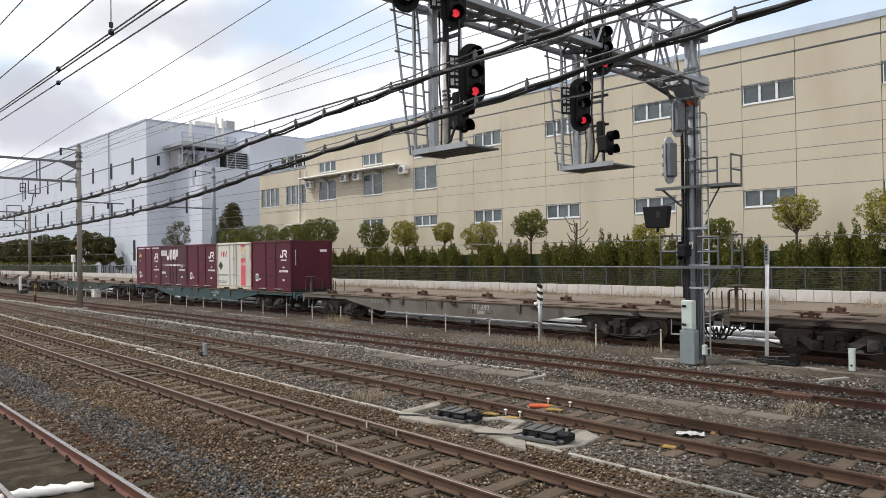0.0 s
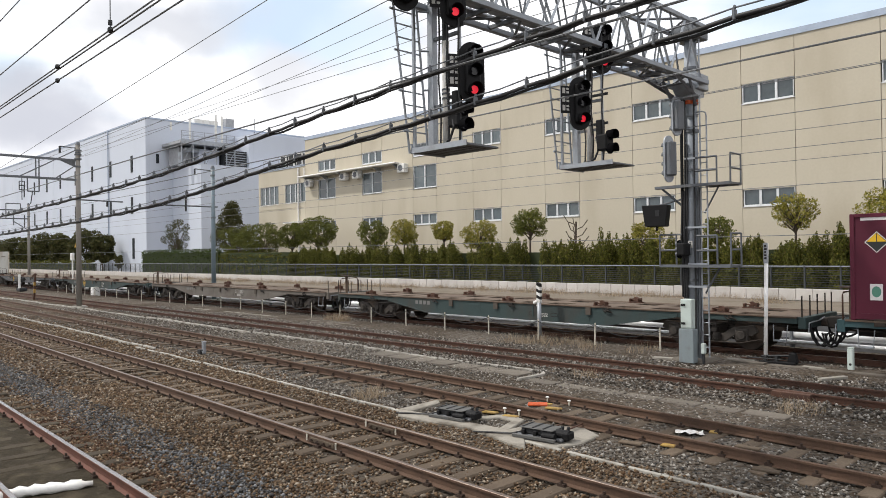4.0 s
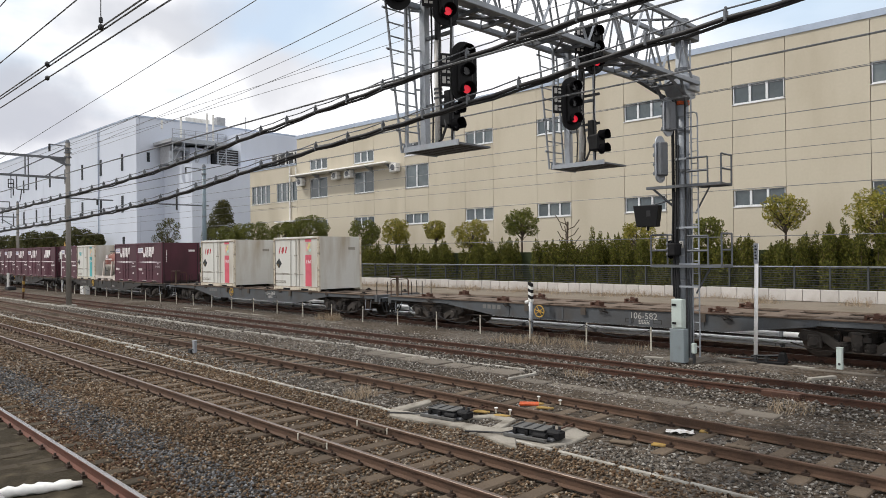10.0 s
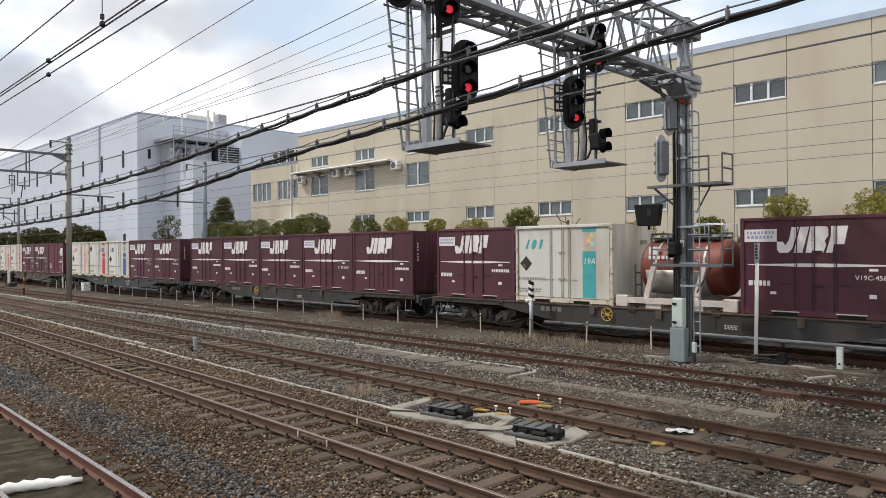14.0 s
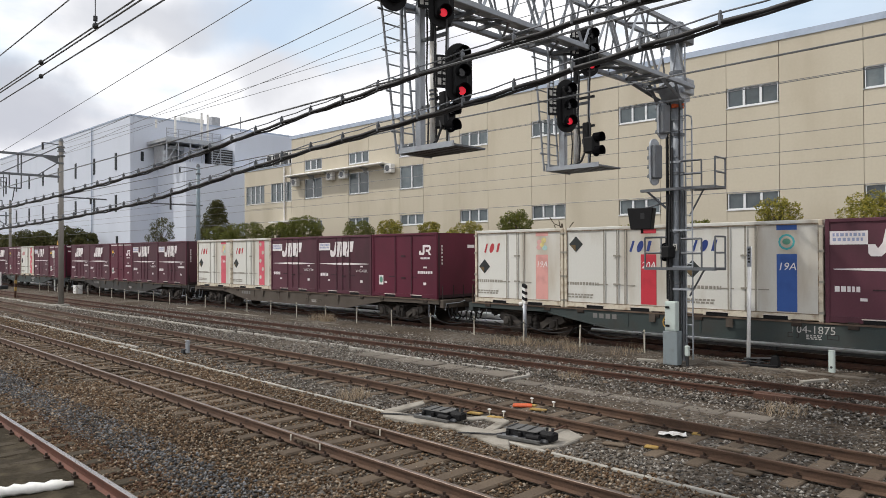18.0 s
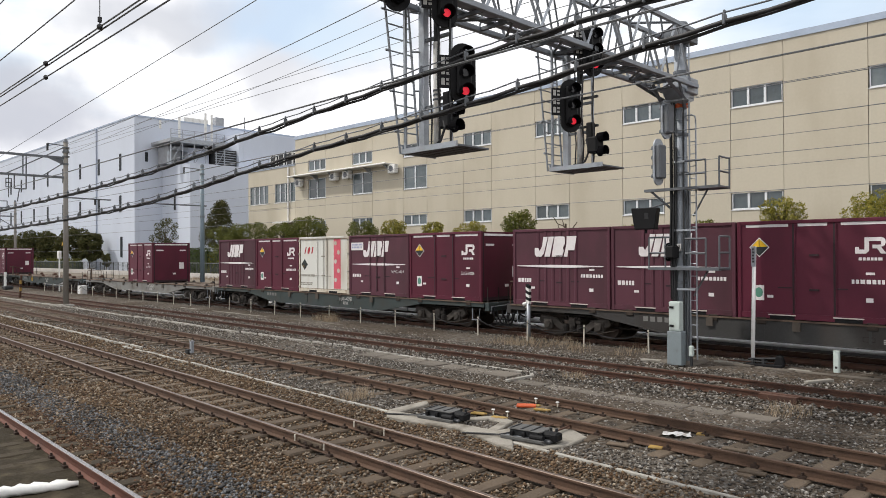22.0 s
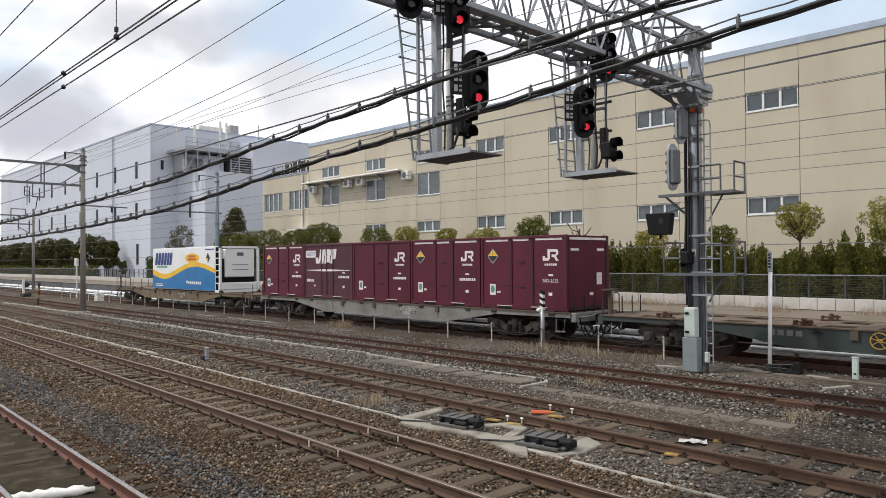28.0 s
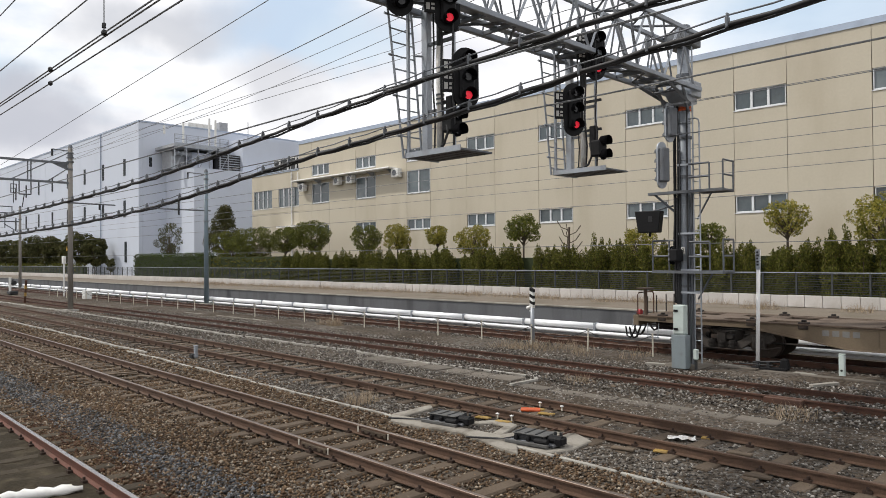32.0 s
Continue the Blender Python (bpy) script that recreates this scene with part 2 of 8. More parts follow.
M_GALV_D = mat("grey_painted_steel", (0.135, 0.145, 0.16), 0.55, 0.35, 0.15, 3, 30, dirt=(0.09, 0.085, 0.08), amount=0.5, bump=0.06)
M_DARK = mat("dark_steel", (0.035, 0.036, 0.038), 0.6, 0.3, 0.3, 3, 30, bump=0.06)
M_BROWNMARK = mat("brown_marking", (0.13, 0.085, 0.035), 0.6, bump=0)
M_BLACK = mat("black_paint", (0.010, 0.010, 0.011), 0.65, 0, 0.3, 4, 40, bump=0.04, spec=0.2)
M_CABLE = mat("black_cable_sheath", (0.02, 0.02, 0.022), 0.55, 0, 0.3, 6, 60, bump=0.05)
M_WIRE = mat("dull_copper_wire", (0.15, 0.157, 0.165), 0.5, 0.3, 0.2)
M_BLUESTEEL = mat("blue_grey_painted_steel", (0.15, 0.20, 0.235), 0.5, 0.1, 0.12, 2, 30, dirt=(0.10, 0.11, 0.115), amount=0.5, bump=0.05, streak=0.3)
M_PALE = mat("bleached_concrete", (0.36, 0.345, 0.31), 0.9, 0, 0.2, 2.2, 25, dirt=(0.16, 0.14, 0.115), amount=0.8, bump=0.25, rand=0.1)
M_POLE = mat("concrete_pole", (0.23, 0.215, 0.195), 0.85, 0, 0.12, 1.5, 25, dirt=(0.15, 0.14, 0.125), amount=0.7, bump=0.12, streak=0.3)
M_WHITE = mat("white_paint", (0.72, 0.72, 0.70), 0.55, 0, 0.08, 3, 30, dirt=(0.42, 0.38, 0.33), amount=0.45, bump=0.05)
M_FLAKE = mat("flaking_white_paint", (0.80, 0.79, 0.76), 0.6, 0, 0.12, 9, 30, dirt=(0.30, 0.20, 0.13), amount=0.7, bump=0.2, streak=0.4)
M_LID = mat("dusty_cast_lid", (0.10, 0.10, 0.098), 0.8, 0.1, 0.3, 6, 40, dirt=(0.05, 0.042, 0.036), amount=0.7, bump=0.1)
M_PAD = mat("dusty_pad_concrete", (0.27, 0.25, 0.215), 0.95, 0, 0.2, 3.0, 30, dirt=(0.10, 0.085, 0.066), amount=0.85, bump=0.4)
M_POSTWHITE = mat("bright_white_post", (0.88, 0.88, 0.87), 0.5, 0, 0.04, 4, 30, dirt=(0.7, 0.68, 0.64), amount=0.4, bump=0.03)
M_STAKE = mat("pale_plastic_stake", (0.60, 0.56, 0.47), 0.7, 0, 0.15, 4, 30)
M_BOXGREEN = mat("pale_green_cabinet", (0.50, 0.57, 0.54), 0.5, 0, 0.06, 3, 30, dirt=(0.30, 0.31, 0.28), amount=0.4, bump=0.04)
M_BASEGREY = mat("bluegrey_cabinet_base", (0.20, 0.235, 0.25), 0.6, 0, 0.1, 3, 30, dirt=(0.12, 0.12, 0.12), amount=0.5)
M_ORANGE = mat("orange_paint", (0.55, 0.09, 0.02), 0.6, 0, 0.2, 5, 40, dirt=(0.25, 0.06, 0.03), amount=0.5)
M_YELLOW = mat("yellow_paint", (0.50, 0.31, 0.045), 0.6, 0, 0.2, 5, 40, dirt=(0.22, 0.15, 0.05), amount=0.5)
M_YELLOWDUST = mat("dusty_yellow_paint", (0.36, 0.235, 0.065), 0.85, 0, 0.3, 9, 40, dirt=(0.14, 0.095, 0.05), amount=0.85, bump=0.15)
M_REDLAMP = mat("lit_red_lens", (1.0, 0.02, 0.05), 0.3, emit=0.38, bump=0, var=0.02)
M_HOOD = mat("matt_black_hood", (0.005, 0.005, 0.006), 0.9, 0, 0.2, 4, 40, bump=0, spec=0.05)
M_CAST = mat("dusty_cast_steel", (0.058, 0.050, 0.043), 0.8, 0.1, 0.3, 3, 30, dirt=(0.022, 0.018, 0.016), amount=0.9, bump=0.15)
M_LENS = mat("dark_lens", (0.01, 0.01, 0.012), 0.15, bump=0)
M_BEIGE = mat("beige_wall", (0.485, 0.44, 0.352), 0.85, 0, 0.06, 0.45, 9, dirt=(0.375, 0.325, 0.245), amount=0.6, bump=0.08, rand=0.02, streak=0.35)
M_BEIGE_J = mat("dark_joint", (0.20, 0.165, 0.12), 0.9)
M_COPING = mat("blue_grey_coping", (0.36, 0.42, 0.52), 0.5, 0.2, 0.06, 1, 10)
M_WHITEWALL = mat("pale_blue_wall", (0.535, 0.575, 0.655), 0.8, 0, 0.04, 0.2, 6, dirt=(0.455, 0.49, 0.57), amount=0.6, bump=0.04, streak=0.25)
M_SLIT = mat("dark_window_glass", (0.025, 0.03, 0.035), 0.6, 0, 0.2, 2, 10, bump=0.0, spec=0.15)
M_GLASS = mat("grey_window_glass", (0.075, 0.095, 0.105), 0.10, 0, 0.25, 0.7, 5, dirt=(0.16, 0.18, 0.18), amount=0.6, bump=0.0, spec=0.6, rand=0.3)
M_FRAME = mat("white_window_frame", (0.66, 0.68, 0.70), 0.4, 0.1, 0.05)
M_ROOFGREY = mat("grey_roof_plant", (0.35, 0.36, 0.38), 0.7, 0.2, 0.1)
M_FENCE = mat("dark_mesh_fence", (0.055, 0.06, 0.062), 0.6, 0.2, 0.2)
M_BARK = mat("bark", (0.085, 0.065, 0.048), 0.95, 0, 0.35, 4, 30, bump=0.5)
GREEN = [(0.030, 0.040, 0.008), (0.125, 0.138, 0.020), (0.070, 0.085, 0.012), (0.21, 0.20, 0.036)]
M_LEAF = mat_islands("evergreen_leaf", GREEN, 0.55, trans=0.15)
M_LEAF_Y = mat_islands("yellow_green_leaf", [(0.075, 0.085, 0.014), (0.23, 0.215, 0.032), (0.32, 0.265, 0.045), (0.125, 0.13, 0.02)], 0.55, trans=0.18)
M_LEAF_D = mat_islands("dark_hedge_core", [(0.018, 0.026, 0.012), (0.045, 0.055, 0.022), (0.03, 0.042, 0.016), (0.075, 0.07, 0.03)], 0.7, trans=0.15)
M_LEAF_O = mat_islands("olive_leaf", [(0.026, 0.030, 0.011), (0.085, 0.085, 0.026), (0.05, 0.055, 0.017), (0.125, 0.108, 0.036)], 0.7, trans=0.15)
M_HEDGE = mat_islands("hedge_leaf", [(0.024, 0.034, 0.007), (0.10, 0.112, 0.016), (0.19, 0.178, 0.030), (0.048, 0.062, 0.010), (0.13, 0.10, 0.032)], 0.75, trans=0.25)
M_HEDGE_D = mat_islands("trimmed_hedge_leaf", [(0.018, 0.032, 0.008), (0.045, 0.07, 0.014), (0.075, 0.10, 0.02), (0.03, 0.05, 0.010)], 0.7, trans=0.3)
M_DRY = mat_islands("dry_grass", [(0.32, 0.25, 0.18), (0.46, 0.38, 0.28), (0.22, 0.16, 0.11), (0.30, 0.24, 0.16)], 0.9, trans=0.2)
# rolling stock
M_MAROON = mat("purple_maroon_paint", (0.090, 0.031, 0.045), 0.55, 0, 0.12, 0.9, 25, dirt=(0.052, 0.025, 0.030), amount=0.75, bump=0.05, rand=0.12, streak=0.4, spec=0.25)
M_RED = mat("wine_red_paint", (0.094, 0.015, 0.031), 0.5, 0, 0.10, 0.9, 25, dirt=(0.058, 0.012, 0.022), amount=0.6, bump=0.05, rand=0.10, streak=0.4, spec=0.25)
M_CREAM = mat("weathered_white_paint", (0.611, 0.608, 0.570), 0.5, 0, 0.06, 1.1, 20, dirt=(0.344, 0.271, 0.181), amount=0.8, bump=0.04, rand=0.07, streak=0.22)
M_SEAM = mat("dark_seam", (0.03, 0.014, 0.018), 0.7, bump=0)
M_RUSTLINE = mat("rusty_edge", (0.20, 0.145, 0.095), 0.8, 0.1, 0.4, 6, 40, dirt=(0.5, 0.47, 0.40), amount=0.8, bump=0.1)
M_STAINED = mat("rust_stained_white_paint", (0.58, 0.53, 0.43), 0.65, 0, 0.2, 5, 40, dirt=(0.20, 0.115, 0.06), amount=0.75, bump=0.1)
M_SEAMW = mat("grey_seam", (0.30, 0.28, 0.24), 0.6, 0.2, bump=0)
M_MARK = mat("white_marking", (0.74, 0.71, 0.71), 0.6, 0, 0.05, 3, 30, dirt=(0.5, 0.42, 0.43), amount=0.4, bump=0)
M_MARKDIM = mat("faded_wagon_marking", (0.44, 0.43, 0.41), 0.6, 0, 0.1, 3, 30, bump=0)
M_MARKFAINT = mat("worn_wagon_marking", (0.16, 0.157, 0.15), 0.7, 0, 0.2, 3, 30, bump=0)
M_SLOGAN = mat("faded_slogan_blue", (0.30, 0.34, 0.50), 0.6, 0, 0.1, bump=0)
M_PALEGOLD = mat("pale_gold_print", (0.66, 0.56, 0.24), 0.55, 0, 0.15, 6, 30, bump=0)
M_PALEPINK = mat("pale_pink_print", (0.62, 0.36, 0.34), 0.55, 0, 0.15, 6, 30, bump=0)
M_PALETEAL = mat("pale_teal_print", (0.38, 0.56, 0.54), 0.55, 0, 0.15, 6, 30, bump=0)
M_PINK = mat("pink_stripe", (0.60, 0.10, 0.14), 0.55, 0, 0.08, bump=0)
M_PINKFADE = mat("faded_pink_stripe", (0.66, 0.33, 0.30), 0.6, 0, 0.1, bump=0)
M_REDSTRIPE = mat("red_stripe", (0.50, 0.03, 0.05), 0.55, bump=0)
M_BLUESTRIPE = mat("blue_stripe", (0.035, 0.10, 0.34), 0.55, bump=0)
M_TEALSTRIPE = mat("teal_stripe", (0.06, 0.36, 0.38), 0.55, bump=0)
M_REDMARK = mat("red_marking", (0.42, 0.04, 0.05), 0.6, bump=0)
M_DIAMOND = mat("dark_diamond", (0.025, 0.03, 0.03), 0.6, bump=0)
M_GREENTAG = mat("green_tag", (0.10, 0.27, 0.20), 0.6, bump=0)
M_TANK = mat("orange_red_tank", (0.18, 0.042, 0.026), 0.55, 0.05, 0.16, 1.5, 25, dirt=(0.075, 0.032, 0.026), amount=0.85, bump=0.04)
M_TANKLOW = mat("grey_tank_cladding", (0.42, 0.40, 0.37), 0.5, 0.3, 0.1, 1.5, 25)
M_CRADLE = mat("dirty_white_cradle", (0.56, 0.51, 0.47), 0.6, 0, 0.1, 3, 30, dirt=(0.35, 0.26, 0.17), amount=0.5)
M_BLUE = mat("bright_blue_paint", (0.008, 0.155, 0.40), 0.4, 0, 0.05, 1, 20, bump=0.02)
M_GOLD = mat("yellow_wave_paint", (0.78, 0.47, 0.02), 0.4, 0, 0.05, 1, 20, bump=0.02)
M_NAVY = mat("navy_marking", (0.02, 0.045, 0.20), 0.5, bump=0)
M_REEFER = mat("clean_white_panel", (0.76, 0.78, 0.80), 0.4, 0, 0.04, 1, 20, dirt=(0.6, 0.6, 0.6), amount=0.3, bump=0.02)
M_W_TEAL = mat("teal_wagon_paint", (0.026, 0.064, 0.072), 0.6, 0, 0.2, 1.3, 25, dirt=(0.05, 0.045, 0.04), amount=0.7, bump=0.08)
M_W_FADED = mat("faded_teal_wagon_paint", (0.031, 0.052, 0.052), 0.7, 0, 0.2, 1.0, 25, dirt=(0.047, 0.039, 0.033), amount=0.85, bump=0.1, streak=0.4)
M_W_GRIME = mat("grimy_dark_wagon_paint", (0.039, 0.038, 0.037), 0.75, 0, 0.25, 1.1, 25, dirt=(0.031, 0.023, 0.019), amount=0.85, bump=0.1, streak=0.4)
M_W_GREY = mat("grey_wagon_paint", (0.20, 0.20, 0.19), 0.65, 0, 0.15, 1.2, 25, dirt=(0.11, 0.09, 0.07), amount=0.7, bump=0.08)
M_W_DUST = mat("rust_dusted_wagon", (0.082, 0.068, 0.055), 0.8, 0, 0.25, 1.2, 25, dirt=(0.055, 0.04, 0.032), amount=0.7, bump=0.12)
M_W_MOSS = mat("grey_green_wagon_paint", (0.034, 0.047, 0.046), 0.65, 0, 0.2, 1.2, 25, dirt=(0.043, 0.039, 0.034), amount=0.7, bump=0.1)
M_W_ASH = mat("dusty_grey_wagon_paint", (0.135, 0.122, 0.108), 0.75, 0, 0.18, 1.0, 25, dirt=(0.075, 0.058, 0.045), amount=0.7, bump=0.1)
M_W_DARK = mat("dark_grey_wagon", (0.075, 0.082, 0.09), 0.65, 0, 0.2, 1.2, 25, dirt=(0.06, 0.05, 0.042), amount=0.7, bump=0.1)
M_W_BROWN = mat("tan_wagon_paint", (0.155, 0.118, 0.078), 0.7, 0, 0.2, 0.8, 25, dirt=(0.10, 0.07, 0.046), amount=0.7, bump=0.1)
M_DECK = mat("brown_deck", (0.125, 0.094, 0.072), 0.9, 0, 0.3, 1.5, 22, dirt=(0.05, 0.032, 0.024), amount=0.9, bump=0.25)
M_LIP = mat("rusty_deck_lip", (0.115, 0.082, 0.060), 0.85, 0.1, 0.3, 1.6, 30, dirt=(0.04, 0.026, 0.020), amount=0.9, bump=0.2)
M_BOGIE = mat("grimy_bogie", (0.020, 0.017, 0.015), 0.85, 0.1, 0.35, 3, 30, dirt=(0.075, 0.050, 0.036), amount=0.7, bump=0.15)
M_WHEEL = mat("wheel_steel", (0.06, 0.045, 0.036), 0.55, 0.5, 0.25, 3, 30)


# ================= building blocks =================
class MB:
    """Collects the faces of one mesh."""

    def __init__(self):
        self.v, self.f = [], []

    def add(self, vs, fs):
        o = len(self.v)
        self.v += [tuple(p) for p in vs]
        self.f += [tuple(i + o for i in q) for q in fs]
        return self

    def box(self, x0, x1, y0, y1, z0, z1):
        return self.add([(x, y, z) for x in (x0, x1) for y in (y0, y1) for z in (z0, z1)],
                        [(0, 1, 3, 2), (4, 6, 7, 5), (0, 4, 5, 1), (2, 3, 7, 6), (0, 2, 6, 4), (1, 5, 7, 3)])

    def prism(self, pts, a0, a1, axis="y"):
        """A polygon of (u, w) pairs drawn along an axis: y: (x, z); x: (y, z); z: (x, y)."""
        def p(u, w, a):
            return {"y": (u, a, w), "x": (a, u, w), "z": (u, w, a)}[axis]
        n = len(pts)
        vs = [p(u, w, a0) for u, w in pts] + [p(u, w, a1) for u, w in pts]
        fs = [(i, (i + 1) % n, n + (i + 1) % n, n + i) for i in range(n)] + [tuple(range(n))[::-1], tuple(range(n, 2 * n))]
        return self.add(vs, fs)

    def cyl(self, p0, p1, r0, r1=None, n=10, caps=True):
        p0, p1 = Vector(p0), Vector(p1)
        r1 = r0 if r1 is None else r1
        d = (p1 - p0).normalized()
        a = d.cross(Vector((0, 0, 1)) if abs(d.z) < 0.9 else Vector((1, 0, 0))).normalized()
        b = d.cross(a)
        ring = [(math.cos(2 * math.pi * i / n), math.sin(2 * math.pi * i / n)) for i in range(n)]
        vs = [p0 + r0 * (c * a + s * b) for c, s in ring] + [p1 + r1 * (c * a + s * b) for c, s in ring]
        fs = [(i, (i + 1) % n, n + (i + 1) % n, n + i) for i in range(n)]
        if caps:
            fs += [tuple(range(n))[::-1], tuple(range(n, 2 * n))]
        return self.add(vs, fs)

    def tube(self, pts, r, n=6):
        pts = [Vector(p) for p in pts]
        o, rings = len(self.v), len(pts)
        for i, p in enumerate(pts):
            d = (pts[min(i + 1, rings - 1)] - pts[max(i - 1, 0)]).normalized()
            a = d.cross(Vector((0, 0, 1)) if abs(d.z) < 0.9 else Vector((0, 1, 0))).normalized()
            b = d.cross(a)
            self.v += [tuple(p + r * (math.cos(2 * math.pi * k / n) * a + math.sin(2 * math.pi * k / n) * b)) for k in range(n)]
        for i in range(rings - 1):
            for k in range(n):
                k2 = (k + 1) % n
                self.f.append((o + i * n + k, o + i * n + k2, o + (i + 1) * n + k2, o + (i + 1) * n + k))
        self.f += [tuple(range(o, o + n))[::-1], tuple(range(o + (rings - 1) * n, o + rings * n))]
        return self

    def ball(self, c, rx, ry, rz, n=10, m=6):
        o = len(self.v)
        for j in range(m + 1):
            th = math.pi * j / m
            for i in range(n):
                ph = 2 * math.pi * i / n
                self.v.append((c[0] + rx * math.sin(th) * math.cos(ph), c[1] + ry * math.sin(th) * math.sin(ph), c[2] + rz * math.cos(th)))
        for j in range(m):
            for i in range(n):
                i2 = (i + 1) % n
                self.f.append((o + j * n + i, o + (j + 1) * n + i, o + (j + 1) * n + i2, o + j * n + i2))
        return self

    def mesh(self, name, bevel=0.0):
        me = bpy.data.meshes.new(name)
        me.from_pydata(self.v, [], self.f)
        bm = bmesh.new()
        bm.from_mesh(me)
        bmesh.ops.recalc_face_normals(bm, faces=bm.faces)
        if bevel:
            bmesh.ops.bevel(bm, geom=[e for e in bm.edges if len(e.link_faces) == 2 and e.calc_face_angle(0) > 0.6], offset=bevel, segments=1, affect="EDGES", clamp_overlap=True)
        bm.to_mesh(me)
        bm.free()
        return me


def part(name, mb, material, parent=None, label="", bevel=0.0, smooth=False, at=None):
    """Links one mesh object, under a thing or a part where one is given."""
    me = mb.mesh(name, bevel) if isinstance(mb, MB) else mb
    if material and not me.materials:
        me.materials.append(material)
    if smooth:
        for p in me.polygons:
            p.use_smooth = True
    ob = new(name, me)
    if at is not None:
        ob.matrix_basis = at
    if parent:
        ob.parent = parent
    if label:
        ob["label"] = label
    return ob


def thing(name, m, label, category, group="", kind=""):
    ob = new(name)
    ob.empty_display_size = 0.2
    ob.matrix_basis = m
    return tagged(ob, label, category, group, kind)


def single(name, mb, material, label, category, group="", kind="", bevel=0.0, at=None, smooth=False):
    return tagged(part(name, mb, material, bevel=bevel, at=at, smooth=smooth), label, category, group, kind)


LETTERS = {}


def lettering(text, size, at, material, parent, name="lettering", shear=0.0, width=1.0):
    """Flat letters of the built-in font, as a mesh under the thing; they face -y when at turns them up."""
    key = (text, shear, material.name)
    if key not in LETTERS:
        cu = bpy.data.curves.new("letters", "FONT")
        cu.body, cu.size, cu.shear, cu.align_x, cu.align_y = text, 1.0, shear, "CENTER", "CENTER"
        cu.resolution_u = 2
        tmp = bpy.data.objects.new("letters", cu)
        scene.collection.objects.link(tmp)
        bpy.context.view_layer.update()
        me = bpy.data.meshes.new_from_object(tmp.evaluated_get(bpy.context.evaluated_depsgraph_get()))
        bpy.data.objects.remove(tmp)
        me.materials.clear()
        me.materials.append(material)
        LETTERS[key] = me
    ob = new(name, LETTERS[key])
    ob.matrix_basis = at @ Matrix.Diagonal((size * width, size, size, 1))
    ob.parent = parent
    return ob


def bars(x0, x1, z, hgt, y, rows=1, step=0.1, gap=0.04):
    """A row of plain bars standing for writing that cannot be read."""
    mb, rnd = MB(), random.Random(int(x0 * 1000 + z * 77))
    for r in range(rows):
        x = x0
        while x < x1 - 0.02:
            w = min(step * rnd.uniform(0.6, 1.1), x1 - x)
            mb.box(x, x + w, y - 0.004, y, z - r * hgt * 1.5, z - r * hgt * 1.5 + hgt)
            x += w + gap
    return mb


# ================= ground, tracks =================
S123, S4 = -0.0235, -0.0042      # headings of the tracks against the freight line
PROFILE = [(-400, -0.35), (-6, -0.35), (1.4, -0.26), (2.2, -0.20), (12.0, -0.18), (16.2, -0.17), (17.0, -0.09), (18.3, -0.08), (18.9, -0.16), (21.0, -0.17), (21.4, -0.22), (22.3, -0.22),
           (22.48, -0.22), (22.50, 0.79), (24.5, 0.82), (27.55, 0.80), (29.0, 0.78), (36.0, 0.78), (120, 0.78), (900, 0.8), (4000, 0.8)]
XS = [-4000, -1200, -400, -200, -140] + [-100 + 2.0 * i for i in range(61)] + [40, 80, 200, 500, 1200, 4000]


def make_ground():
    mb, rnd = MB(), random.Random(5)
    for x in XS:
        for y, z in PROFILE:
            near = -100 <= x <= 24 and 1 < y < 28 and not 22.2 < y < 22.6
            mb.v.append((x, y, z + (rnd.uniform(-0.025, 0.025) if near else 0)))
    n = len(PROFILE)
    for i in range(len(XS) - 1):
        for j in range(n - 1):
            mb.f.append((i * n + j, (i + 1) * n + j, (i + 1) * n + j + 1, i * n + j + 1))
    me = bpy.data.meshes.new("ground")
    me.from_pydata(mb.v, [], mb.f)
    for m in (M_BALLAST, M_DIRT, M_FAR):
        me.materials.append(m)
    for p in me.polygons:
        y = p.center.y
        p.material_index = 0 if -6 < y < 22.4 else (1 if 22.4 <= y < 60 else 2)
    tagged(new("ground", me), "dark grey and brown crushed stone ballast with a bare dirt strip", "ground", kind="structure")


make_ground()

RAIL_FOOT = [(-0.061, -0.145), (0.061, -0.145), (0.061, -0.135), (0.010, -0.118), (0.010, -0.036), (0.031, -0.030), (0.031, -0.004), (-0.031, -0.004), (-0.031, -0.030), (-0.010, -0.036), (-0.010, -0.118), (-0.061, -0.135)]


def rail(name, y, slope, x0, x1, top, parent, web=None):
    """One rusty rail of true section with a worn head, along x at the given heading."""
    at = pose(0, y, 0, 0, 0, math.degrees(math.atan(slope)))
    r = part(name, MB().prism(RAIL_FOOT, x0, x1, "x"), web or M_RAIL, parent, at=at)
    part("rail_head", MB().prism([(-0.030, -0.0035), (0.030, -0.0035), (0.026, 0.0), (-0.026, 0.0)], x0, x1, "x"), top, r, "worn running surface")
    return r


def sleeper_mesh(l, w, h, name, bevel=0.015):
    return MB().box(-w / 2, w / 2, -l / 2, l / 2, -h, 0).mesh(name, bevel)


